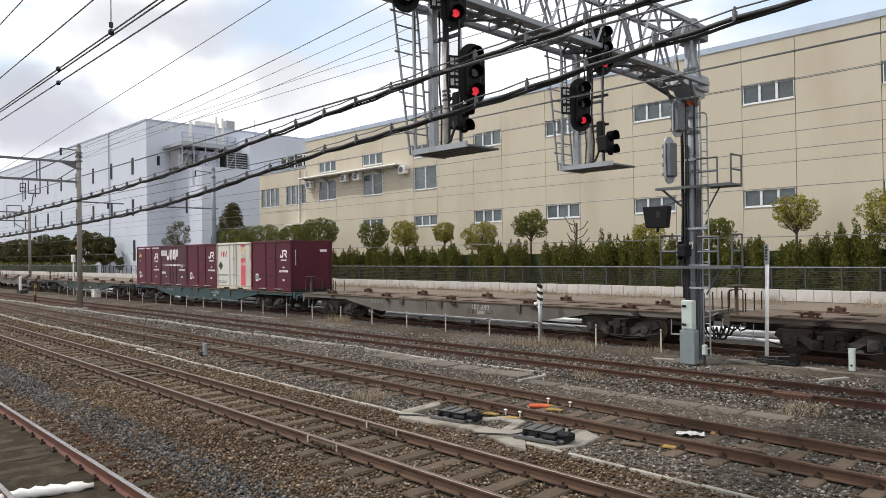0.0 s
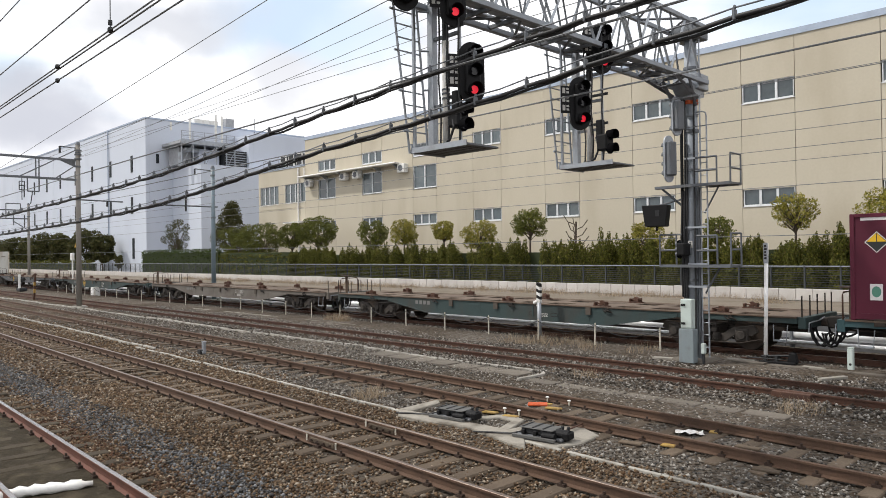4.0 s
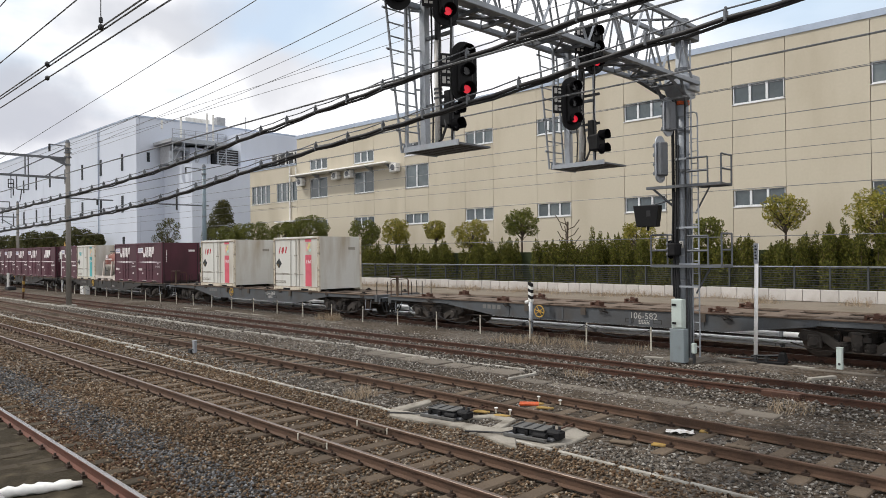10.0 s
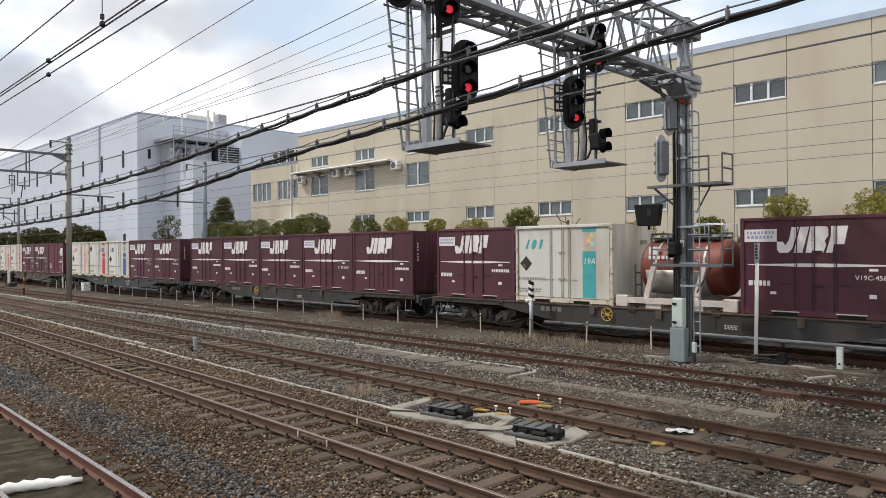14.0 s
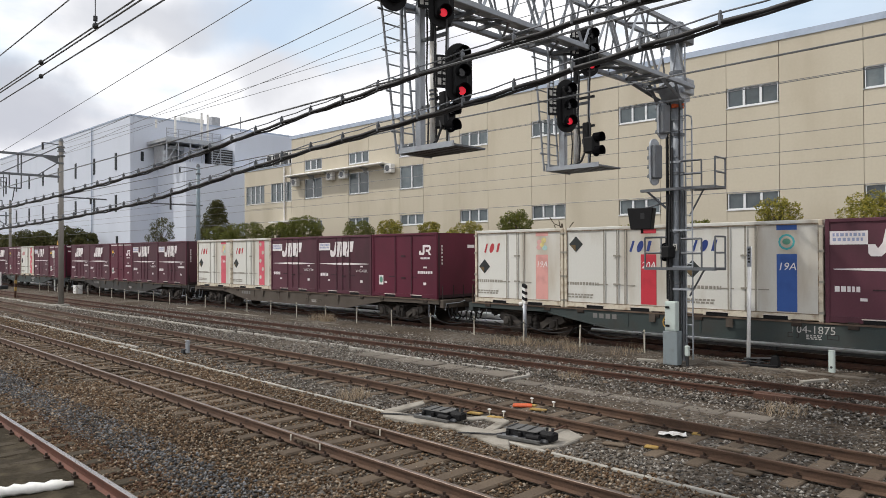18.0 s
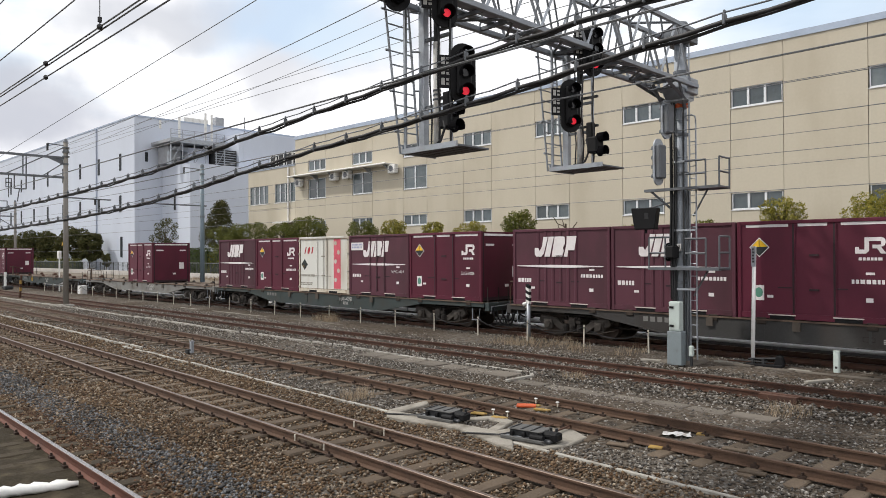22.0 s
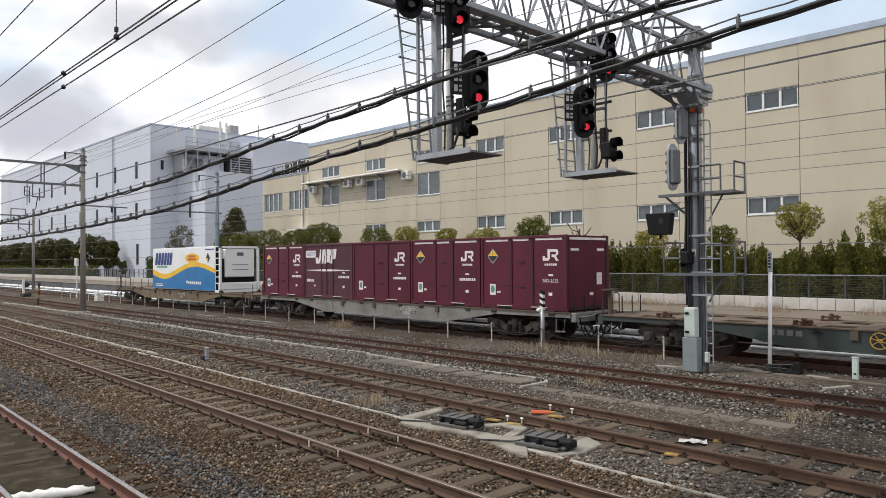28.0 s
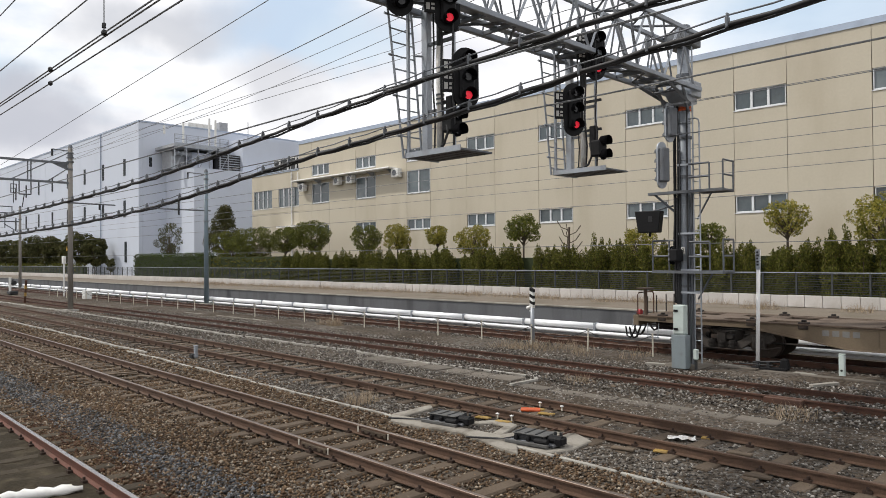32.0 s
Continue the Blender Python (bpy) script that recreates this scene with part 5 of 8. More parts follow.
def hanger(ya, yb, low, label):
    """Two hanging masts under the gantry with a service platform, a leaning ladder and a flaking white pole."""
    h = thing("signal_hanger", pose(0, 0, 0), label, "signal support", "hanging signal supports")
    part("mast", MB().box(-8.785, -8.735, ya - 0.025, ya + 0.025, low, 6.95), M_GALV, h, "slim galvanised mast", bevel=0.006)
    part("mast", MB().box(-8.82, -8.68, yb - 0.06, yb + 0.06, low, 6.95), M_GALV, h, "square galvanised mast", bevel=0.008)
    part("mast", MB().cyl((-8.12, yb + 0.02, low), (-8.12, yb + 0.02, 6.9), 0.03, n=8), M_GALV, h)
    part("signal_pole", MB().cyl((-8.40, yb - 0.03, low + 0.12), (-8.40, yb - 0.03, 6.25), 0.062, n=14), M_FLAKE, h, "flaking white signal pole", smooth=True)
    part("pole_top", MB().cyl((-8.40, yb - 0.03, 6.25), (-8.40, yb - 0.03, 7.2), 0.055, n=12), M_DARK, h)
    part("pole_foot", MB().box(-8.52, -8.28, yb - 0.14, yb + 0.08, low, low + 0.12), M_BLACK, h, bevel=0.02)
    for z in (low + 0.85, low + 0.93, low + 1.0):
        part("pole_band", MB().cyl((-8.40, yb - 0.03, z), (-8.40, yb - 0.03, z + 0.03), 0.075, n=12), M_GALV_D, h)
    part("platform", MB().box(-8.78, -7.56, ya - 0.02, yb + 0.32, low - 0.03, low), M_GALV_D, h, "grey grating platform")
    part("platform_edge", MB().box(-8.80, -7.54, ya - 0.05, ya - 0.022, low - 0.05, low + 0.04), M_GALV, h)
    part("platform_edge", MB().box(-8.81, -8.785, ya - 0.05, yb + 0.32, low - 0.05, low + 0.09), M_GALV, h)
    for q in range(9):
        part("grating_bar", MB().box(-8.70 + 0.14 * q, -8.67 + 0.14 * q, ya, yb + 0.3, low - 0.034, low - 0.031), M_DARK, h)
    za = 7.3
    for y0, y1 in ((ya - 0.03, ya - 0.42), (yb - 0.02, yb - 0.30)):
        part("ladder_stile", MB().cyl((-8.86, y0, low - 0.04), (-8.86, y1, za), 0.021, n=6), M_GALV, h)
    n = 13
    for q in range(n):
        f = (q + 0.5) / n
        z = low + f * (za - low)
        part("rung", MB().cyl((-8.86, ya - 0.03 - 0.39 * f, z), (-8.86, yb - 0.02 - 0.28 * f, z), 0.014, n=5), M_GALV, h)
        if q % 3 == 1:
            part("ladder_stay", bar((-8.86, ya - 0.12 - 0.39 * f, z), (-8.86, ya - 0.03 - 0.39 * f, z), 0.022), M_GALV, h)
            part("ladder_stay", bar((-8.86, yb - 0.28 * f, z + 0.08), (-8.75, yb, z + 0.08), 0.018), M_GALV, h)
    for z in (low + 0.75, low + 1.35, low + 1.9):
        part("clamp", MB().box(-8.70, -8.10, yb - 0.03, yb + 0.03, z, z + 0.05), M_GALV_D, h)
        part("clamp_arm", MB().box(-8.38, -7.95, yb - 0.06, yb - 0.02, z + 0.1, z + 0.15), M_DARK, h)
    for q, (dx, r) in enumerate(((0.10, 0.020), (-0.09, 0.016), (0.36, 0.018))):
        part("cable", MB().tube([(-8.40 + dx, yb - 0.1, 7.3), (-8.37 + dx, yb - 0.11, 6.3), (-8.41 + dx, yb - 0.1, 5.6), (-8.36 + dx, yb - 0.1, 5.0), (-8.40 + dx, yb - 0.08, low + 0.1)], r), M_CABLE, h)
    part("cable_box", MB().box(-8.20, -8.05, yb - 0.12, yb + 0.02, low + 0.55, low + 0.95), M_BLACK, h, bevel=0.02)
    part("cable_loop", MB().tube([(-8.2, yb - 0.1, low + 0.6), (-8.1, yb - 0.15, low + 0.35), (-8.2, yb - 0.15, low + 0.15), (-8.35, yb - 0.1, low + 0.1)], 0.024), M_CABLE, h)
    return h


hanger(8.0, 8.42, 4.42, "grey hanging signal support with leaning ladder and flaking pole")
hanger(12.15, 12.66, 4.46, "grey hanging signal support with pale ladder and small platform")
signal_head(-7.91, 8.50, 5.65, 1.0, 2, "black oval colour light signal showing red on the gantry")
signal_head(-8.08, 8.25, 6.91, 1.02, 2, "upper black oval colour light signal showing red on the gantry")
signal_head(-8.35, 7.45, 7.05, 1.02, -1, "unlit black oval signal under the gantry beam")
signal_head(-8.14, 11.90, 5.65, 1.06, 2, "black oval signal head showing dim red over the platform")
signal_head(-8.10, 12.66, 6.90, 1.06, 2, "upper black oval signal showing red under the gantry")
signal_head(-8.1, 8.4, 4.92, 0.42, -1, "small black shunting signal on the hanging platform", "shunting_signal", lenses=2, board=False, turn=-4)
signal_head(-7.95, 12.55, 4.92, 0.46, -1, "small black repeating signal standing on the hanging platform", "shunting_signal", lenses=2, board=False, turn=-4)
signal_head(-8.63, 16.45, 4.98, 1.17, -1, "grey signal head seen from behind on the column", face=-1, lenses=4, w=0.17)
signal_head(-8.56, 16.75, 6.08, 1.0, -1, "upper grey signal head seen from behind on the column", face=-1, lenses=3, w=0.17)


def plate_writing():
    """Route plates beside the heads; their characters are bars."""
    for x, y, z in ((-8.08, 8.26, 5.68), (-8.28, 11.62, 5.72), (-8.20, 7.98, 6.95), (-8.26, 12.40, 7.05)):
        p = thing("route_plate", pose(x, y, z, 0, 0, -30), "black route plate with white characters beside a signal", "sign", "route plates")
        part("plate", MB().box(-0.01, 0.01, -0.10, 0.10, -0.27, 0.27), M_BLACK, p)
        for k in range(3):
            zz = 0.12 - k * 0.17
            part("character", MB().box(0.011, 0.014, -0.07, -0.01, zz, zz + 0.11).box(0.011, 0.014, 0.015, 0.07, zz + 0.07, zz + 0.11).box(0.011, 0.014, 0.015, 0.07, zz, zz + 0.04), M_MARKDIM, p, "white bars in place of characters")


plate_writing()


def dark_screen():
    s = thing("train_monitor", pose(-9.24, 16.9, 3.60, 0, 0, 10) @ Matrix.Diagonal((0.86, 0.86, 0.86, 1)), "black tapered hooded display on the column balcony", "display")
    part("hood", MB().prism([(-0.40, 0.32), (0.40, 0.32), (0.32, -0.33), (-0.30, -0.33)], -0.15, 0.2), M_BLACK, s, bevel=0.02)
    part("indicator", MB().box(0.02, 0.14, -0.157, -0.151, -0.02, 0.16), M_DARK, s)
    part("stem", MB().cyl((0, 0.05, -0.45), (0, 0.05, -0.3), 0.04, n=8), M_BLACK, s)
    part("bracket_arm", bar((0.1, 0.05, 0.32), (0.75, 0.35, 0.5), 0.025), M_GALV_D, s)


dark_screen()
signal_head(-8.58, 17.0, 2.72, 0.44, -1, "small dark signal with hoods on the lower balcony", "shunting_signal", face=-1, lenses=3, board=False)


# ================= poles and overhead line =================
def pole(x, y, h, label, r=0.15, material=M_POLE):
    p = thing("line_pole", pose(x, y, 0), label, "pole", "overhead line poles")
    part("shaft", MB().cyl((0, 0, -0.15), (0, 0, h), r, r * 0.8, 14), material, p, smooth=True)
    part("cap", MB().cyl((0, 0, h), (0, 0, h + 0.18), r * 0.95, r * 0.5, 12), M_GALV_D, p)
    for z in (h - 0.5, h - 1.3, h - 3.2):
        part("band", MB().cyl((0, 0, z), (0, 0, z + 0.1), r * 0.99, n=12), M_GALV_D, p)
    part("footing", MB().box(-0.35, 0.35, -0.35, 0.35, -0.3, -0.06), M_CONC, p, bevel=0.03)
    return p


p1 = pole(-43.8, 13.7, 9.2, "grey concrete overhead line pole with beams")
for z in (8.30, 7.18):
    part("beam", MB().box(-0.07, 0.07, -17.0, 0, z - 0.06, z + 0.06), M_GALV_D, p1, "steel cross beam")
for y, z0, z1 in ((-2.18, 7.18, 8.25), (-2.02, 6.42, 8.25), (-2.6, 6.40, 7.18), (-4.6, 7.18, 8.3), (-5.2, 7.18, 8.3), (-9, 7.18, 8.3), (-12, 7.18, 8.3), (-5.6, 6.3, 7.18), (-6.2, 6.3, 7.18)):
    part("hanger_frame", bar((0, y, z0), (0, y, z1), 0.035), M_GALV_D, p1)
part("hanger_frame", bar((0, -2.6, 6.41), (0, -2.02, 6.41), 0.035), M_GALV_D, p1)
part("hanger_frame", bar((0, -6.2, 6.31), (0, -5.6, 6.31), 0.035), M_GALV_D, p1)
part("insulator_frame", MB().box(-0.02, 0.02, -3.02, -2.98, 6.45, 6.95).box(-0.02, 0.02, -2.76, -2.72, 6.45, 6.95).box(-0.02, 0.02, -3.0, -2.74, 6.91, 6.95).box(-0.02, 0.02, -3.0, -2.74, 6.68, 6.72).box(-0.02, 0.02, -3.0, -2.74, 6.45, 6.49), M_DARK, p1)
part("insulator_rod", bar((0, -2.87, 5.9), (0, -2.87, 7.15), 0.022), M_DARK, p1)
part("insulator_rod", bar((0, -2.45, 5.7), (0, -2.35, 6.4), 0.025), M_DARK, p1)
part("gusset", MB().prism([(-0.15, 8.24), (-0.95, 8.24), (-0.15, 7.9)], -0.03, 0.03, "x"), M_GALV_D, p1)
for q in (8.35, 8.6, 8.85):
    part("insulator_band", MB().cyl((0, 0, q), (0, 0, q + 0.07), 0.20, n=12), M_GALV_D, p1)
part("stay", bar((0, 0, 8.1), (0, -1.2, 7.2), 0.03), M_GALV_D, p1)
part("stay", bar((0, -0.1, 8.9), (0, -3.0, 7.2), 0.03), M_GALV_D, p1)
part("arm", bar((0, 0, 6.05), (0, 2.5, 6.02), 0.04), M_GALV_D, p1)
part("top_arm", bar((0, 0, 9.0), (0, -0.95, 9.05), 0.03), M_GALV_D, p1)
part("insulator", MB().cyl((0, -0.95, 8.65), (0, -0.95, 9.05), 0.06, n=8), M_DARK, p1)
part("insulator", MB().cyl((0, 1.6, 5.7), (0, 1.6, 6.03), 0.06, n=8), M_DARK, p1)
part("warning_plate", MB().prism([(-0.13, 3.3), (0.13, 3.3), (0, 3.55)], -0.19, -0.18), M_YELLOW, p1, "yellow triangular warning plate")
p0 = pole(-84.5, 21.5, 8.4, "distant grey overhead line pole beside the freight line")
for z in (7.8, 6.9):
    part("beam", MB().box(-0.07, 0.07, -18.0, 0, z - 0.06, z + 0.06), M_GALV_D, p0)
part("arm", bar((0, 0, 5.69), (0, -1.5, 6.67), 0.045), M_GALV_D, p0)
for y, z0, z1 in ((-0.75, 7.7, 8.5), (-2.1, 7.0, 8.5), (-1.4, 6.2, 7.8), (-3.4, 6.0, 7.8)):
    part("hanger_frame", bar((0, y, z0), (0, y, z1), 0.05), M_GALV_D, p0)
part("hanger_frame", bar((0, -2.1, 8.48), (0, -0.75, 8.48), 0.05), M_GALV_D, p0)
for k in range(3):
    pf = pole(-130 - 42 * k, 13.9 + k, 9.0, "far overhead line pole with beams")
    for z in (8.2, 7.1):
        part("beam", MB().box(-0.07, 0.07, -16.0, 8, z - 0.06, z + 0.06), M_GALV_D, pf)
    for y in (-2, -6, -10, 4):
        part("hanger_frame", bar((0, y, 8.2), (0, y, 6.0), 0.04), M_GALV_D, pf)
pm = pole(-42.6, 21.36, 8.3, "slim blue-grey steel pole behind the freight line with side arms", 0.15, M_BLUESTEEL)
part("arm", bar((0, 0, 8.15), (0, -1.2, 8.2), 0.03), M_GALV_D, pm)
part("arm", bar((0, 0.3, 5.85), (0, -3.1, 5.85), 0.045), M_GALV_D, pm)
part("insulator", MB().cyl((0, -1.8, 5.5), (0, -1.8, 6.4), 0.06, n=8), M_DARK, pm)
part("insulator", MB().cyl((0, -1.2, 7.8), (0, -1.2, 8.2), 0.05, n=8), M_DARK, pm)


def wire(y, slope, za, zb, xa, xb, r, label, sag=0.0, material=None):
    pts = []
    n = 14
    for i in range(n + 1):
        k = i / n
        x = xa + (xb - xa) * k
        pts.append((x, y + slope * x, za + (zb - za) * k - sag * 4 * k * (1 - k)))
    return single("overhead_wire", MB().tube(pts, r, 5), material or M_WIRE, label, "wire", "overhead wires")


for y, z, lab in ((2.75, 5.075, "contact wire"), (2.55, 5.075, "contact wire"), (T3, 5.42, "contact wire"), (T3 + 0.05, 5.42, "auxiliary contact wire"), (2.585, 5.065, "contact wire"), (T2, 5.14, "contact wire"), (T2 + 0.06, 5.15, "auxiliary contact wire")):
    wire(y, S123, z, z, -140, 14, 0.009, f"thin grey overhead {lab}")
wire(2.50, S123, 5.45, 5.52, -140, 14, 0.008, "thin grey messenger wire")
wire(2.50, S123, 6.2, 6.35, -140, 14, 0.008, "thin grey messenger wire")
wire(6.45, S123, 5.73, 8.02, -44, 4, 0.008, "thin grey feeder wire rising over the tracks")
wire(12.7, S123, 9.1, 11.3, -43.8, 4, 0.014, "grey feeder wire from the pole top", sag=0.52)
wire(12.7, S123, 8.48, 9.94, -43.8, 4, 0.009, "thin grey feeder wire")
wire(12.7, S123, 8.46, 10.2, -43.8, 4, 0.009, "thin grey feeder wire", sag=0.61)
wire(12.7, S123, 9.02, 8.23, -43.8, 4, 0.008, "thin grey feeder wire")
wire(12.7, S123, 8.76, 7.87, -43.8, 4, 0.009, "thin grey feeder wire")
wire(12.7, S123, 9.1, 9.15, -140, -43.8, 0.012, "grey feeder wire from the pole top")
wire(T4, S4, 5.96, 6.06, -140, 14, 0.009, "thin grey messenger wire")
wire(T4, S4, 5.94, 6.09, -140, 14, 0.007, "thin grey messenger wire")
wire(T4, S4, 5.38, 5.38, -140, 14, 0.009, "thin grey overhead contact wire")
wire(T5, 0, 5.85, 5.85, -140, 14, 0.009, "thin grey messenger wire")
wire(T5, 0, 5.38, 5.38, -140, 14, 0.009, "thin grey overhead contact wire")
wire(21.5, 0, 5.15, 5.25, -140, 14, 0.009, "thin grey cable on the slim pole")
wire(21.5, 0, 4.52, 4.52, -140, 14, 0.011, "thin grey cable on the slim pole")
wire(FY + 0.4, 0, 3.25, 3.2, -140, 14, 0.014, "thin grey wire above the fence", material=M_GALV_D)


def fittings():
    for x, y, z, k in ((-7.68, 2.55, 5.075, 0.9), (-9.6, 2.55, 5.075, 0.0), (-10.35, 2.75, 5.075, 0.0)):
        yy = y + S123 * x
        f = thing("wire_clamp", pose(x, yy, z), "small dark clamp on the contact wire", "clamp", "contact wire clamps")
        part("ear", MB().ball((0, 0, 0), 0.042, 0.03, 0.034, 8, 5), M_DARK, f)
        if k:
            part("dropper", MB().cyl((0, 0, 0.03), (0, 0, 1.2), 0.006, n=5), M_WIRE, f)
            part("insulator", MB().cyl((0, 0, 0.05), (0, 0, 0.10), 0.022, n=8), M_DARK, f)


fittings()


def bundle(ks, label):
    """A thick black cable bundle on a messenger wire with pale clips; ks: rise over distance at five stations."""
    yb = 7.6
    xs = (-6.0 * yb, -4.3 * yb, -2.5 * yb, -1.5 * yb, -0.9 * yb, -0.44 * yb, 0.5 * yb)

    def height(x):
        i = max(0, min(len(xs) - 2, sum(1 for q in xs if q <= x) - 1))
        k = (x - xs[i]) / (xs[i + 1] - xs[i])
        p = [ks[max(0, i - 1)], ks[i], ks[i + 1], ks[min(len(ks) - 1, i + 2)]]
        m1 = (p[2] - p[0]) / (xs[i + 1] - xs[max(0, i - 1)]) * (xs[i + 1] - xs[i])
        m2 = (p[3] - p[1]) / (xs[min(len(xs) - 1, i + 2)] - xs[i]) * (xs[i + 1] - xs[i])
        v = (2 * k**3 - 3 * k**2 + 1) * p[1] + (k**3 - 2 * k**2 + k) * m1 + (-2 * k**3 + 3 * k**2) * p[2] + (k**3 - k**2) * m2
        return EYE[2] + v * yb
    t = thing("cable_bundle", pose(0, yb, 0), label, "cable", "overhead cable bundles")
    path = [(-45 + 0.475 * i, 0, height(-45 + 0.475 * i) - (0.018 if i % 2 else 0)) for i in range(103)]
    part("cable", MB().tube([(x, 0.0, z) for x, _, z in path], 0.029, 8), M_CABLE, t, "thick black cable sheath", smooth=True)
    part("cable", MB().tube([(x, 0.02 + 0.02 * math.sin(x * 3), z - 0.035 + 0.012 * math.sin(x * 2.2)) for x, _, z in path], 0.020, 6), M_CABLE, t)
    part("messenger", MB().tube([(x, 0, z + 0.10) for x, _, z in path], 0.011, 5), M_GALV_D, t, "steel messenger wire")
    for i in range(0, 103, 2):
        x, _, z = path[i]
        part("clip", MB().box(x - 0.018, x + 0.018, -0.036, 0.036, z - 0.04, z + 0.085).box(x - 0.014, x + 0.014, -0.02, 0.02, z + 0.08, z + 0.13), M_GALV_D, t, bevel=0.01)


bundle((0.222, 0.236, 0.275, 0.338, 0.377, 0.396, 0.43), "thick black cable bundle with steel clips hung across the view")
bundle((0.125, 0.137, 0.175, 0.249, 0.289, 0.328, 0.37), "lower thick black cable bundle with steel clips")


# ================= lineside things =================
def stake(x):
    s = thing("marker_stake", pose(x, 18.05, -0.1, 0, random.Random(int(x * 10)).uniform(-2, 2)), "thin pale plastic stake holding a cable", "stake", "row of cable stakes")
    part("post", MB().cyl((0, 0, 0), (0, 0, 0.66), 0.022, n=6), M_STAKE, s)
    part("hook", MB().cyl((0, -0.03, 0.6), (0, 0.03, 0.6), 0.012, n=5), M_STAKE, s)


for i in range(26):
    stake(-9.8 - 2.12 * i)
cab_pts = []
for i in range(25 * 6 + 1):
    k = (i % 6) / 6
    cab_pts.append((-9.8 - 2.12 * i / 6, 18.02, 0.5 - 0.26 * 4 * k * (1 - k)))
single("slack_cable", MB().tube(cab_pts, 0.012, 5), M_CABLE, "slack dark cable sagging between stakes", "cable")


def white_post():
    p = thing("white_post", pose(-6.90, 17.9, -0.1), "tall white marker post with a narrow marked plate", "post")
    part("shaft", MB().cyl((0, 0, 0), (0.06, 0, 2.95), 0.046, n=10), M_POSTWHITE, p, smooth=True)
    part("plate", MB().box(0.01, 0.11, -0.065, -0.05, 2.45, 2.95), M_GALV, p)
    part("plate_marks", bars(0.03, 0.09, 2.85, 0.05, -0.066, 5, 0.06, 0.02), M_DARK, p)


white_post()


def striped_pole():
    p = thing("striped_post", pose(-14.1, 18.2, -0.1), "grey post with black and white striped top and small lamp", "post")
    part("shaft", MB().cyl((0, 0, 0), (0, 0, 1.2), 0.065, n=12), M_GALV, p, smooth=True)
    for i in range(6):
        z = 1.2 + i * 0.1
        part("stripe", MB().prism([(-0.065, z + 0.03), (0.065, z - 0.03), (0.065, z + 0.07), (-0.065, z + 0.13)], -0.06, 0.06), M_BLACK if i % 2 else M_WHITE, p)
    l = part("lamp", MB().cyl((-0.2, 0, 1.16), (-0.05, 0, 1.2), 0.06, n=10), M_WHITE, p)
    part("lamp_arm", MB().box(-0.1, 0.0, -0.02, 0.02, 1.05, 1.1), M_WHITE, p)


striped_pole()


def stub(x, y, h, material, label, w=0.09):
    s = thing("marker_stub", pose(x, y, -0.12), label, "marker post", "short marker posts")
    part("body", MB().box(-w, w, -w * 0.8, w * 0.8, 0, h), material, s, bevel=0.02)
    part("cap", MB().box(-w * 1.05, w * 1.05, -w * 0.85, w * 0.85, h, h + (0.09 if material is M_DARK else 0.02)), M_WHITE if material is M_DARK else material, s)
    part("bolt", MB().cyl((0, -w * 0.8, h * 0.3), (0, -w * 0.9, h * 0.3), 0.03, n=6), M_DARK, s)


stub(-5.05, 18.05, 0.52, M_BOXGREEN, "short pale blue-green cable riser post", 0.065)
stub(-19.5, 9.45, 0.34, M_GALV, "short grey pipe stub with a side box between tracks", 0.06)
single("junction_box", MB().box(-0.10, 0.06, -0.06, 0.06, 0, 0.12), M_DARK, "small dark junction box beside a pipe stub", "junction box", at=pose(-19.70, 9.45, -0.14), bevel=0.01)
stub(-55.4, 18.45, 0.62, M_WHITE, "small white lineside cabinet", 0.3)
sp = thing("signal_post", pose(-61.3, 18.7, -0.1), "slim white lineside post with a small head", "post")
part("shaft", MB().cyl((0, 0, 0), (0, 0, 2.8), 0.06, n=8), M_WHITE, sp)
part("head", MB().box(-0.25, 0.2, -0.1, 0.1, 2.6, 3.2), M_WHITE, sp, bevel=0.03)
cp = thing("leaning_post", pose(-54.6, 14.17, -0.15, 0, 12), "leaning rusty striped stop post", "post")
part("shaft", MB().box(-0.06, 0.06, -0.06, 0.06, 0, 1.6), M_RAIL, cp)
for z_ in (0.5, 1.0):
    part("stripe", MB().box(-0.065, 0.065, -0.065, 0.065, z_, z_ + 0.25), M_YELLOWDUST, cp)
ls = thing("switch_lever", pose(-68.6, 16.9, -0.1), "dark hand switch lever with a white target", "lever")
part("base", MB().box(-0.5, 0.5, -0.3, 0.3, 0, 0.3), M_DARK, ls, bevel=0.05)
part("lever_arm", bar((-0.9, -0.2, 0.1), (0.1, 0, 1.25), 0.06), M_DARK, ls)
part("crank", MB().cyl((-0.35, -0.1, 0.95), (0.25, 0.1, 1.0), 0.17, n=12), M_DARK, ls)
part("target", MB().box(-0.08, 0.08, -0.28, -0.12, 0.1, 1.45), M_WHITE, ls)


# cable troughs on the ground
def trough(name, x0, x1, y0, slope, w, h, step, label, seed, material=None, sway=0.0):
    t = thing(name, pose(0, 0, 0), label, "trough", "concrete cable troughs", "structure")
    rnd = random.Random(seed)
    x = x0
    while x < x1:
        l = step * rnd.uniform(0.9, 1.0)
        part("trough_lid", MB().box(0.01, l - 0.01, -w / 2, w / 2, -0.12, h), material or M_CONC_OLD, t, at=pose(x, y0 + slope * x + sway * math.sin(x * 0.55) + sway * 0.6 * math.sin(x * 1.3), -0.17 + rnd.uniform(-0.01, 0.012), 0, 0, math.degrees(slope) + rnd.uniform(-1.2, 1.2)), bevel=0.01)
        x += step


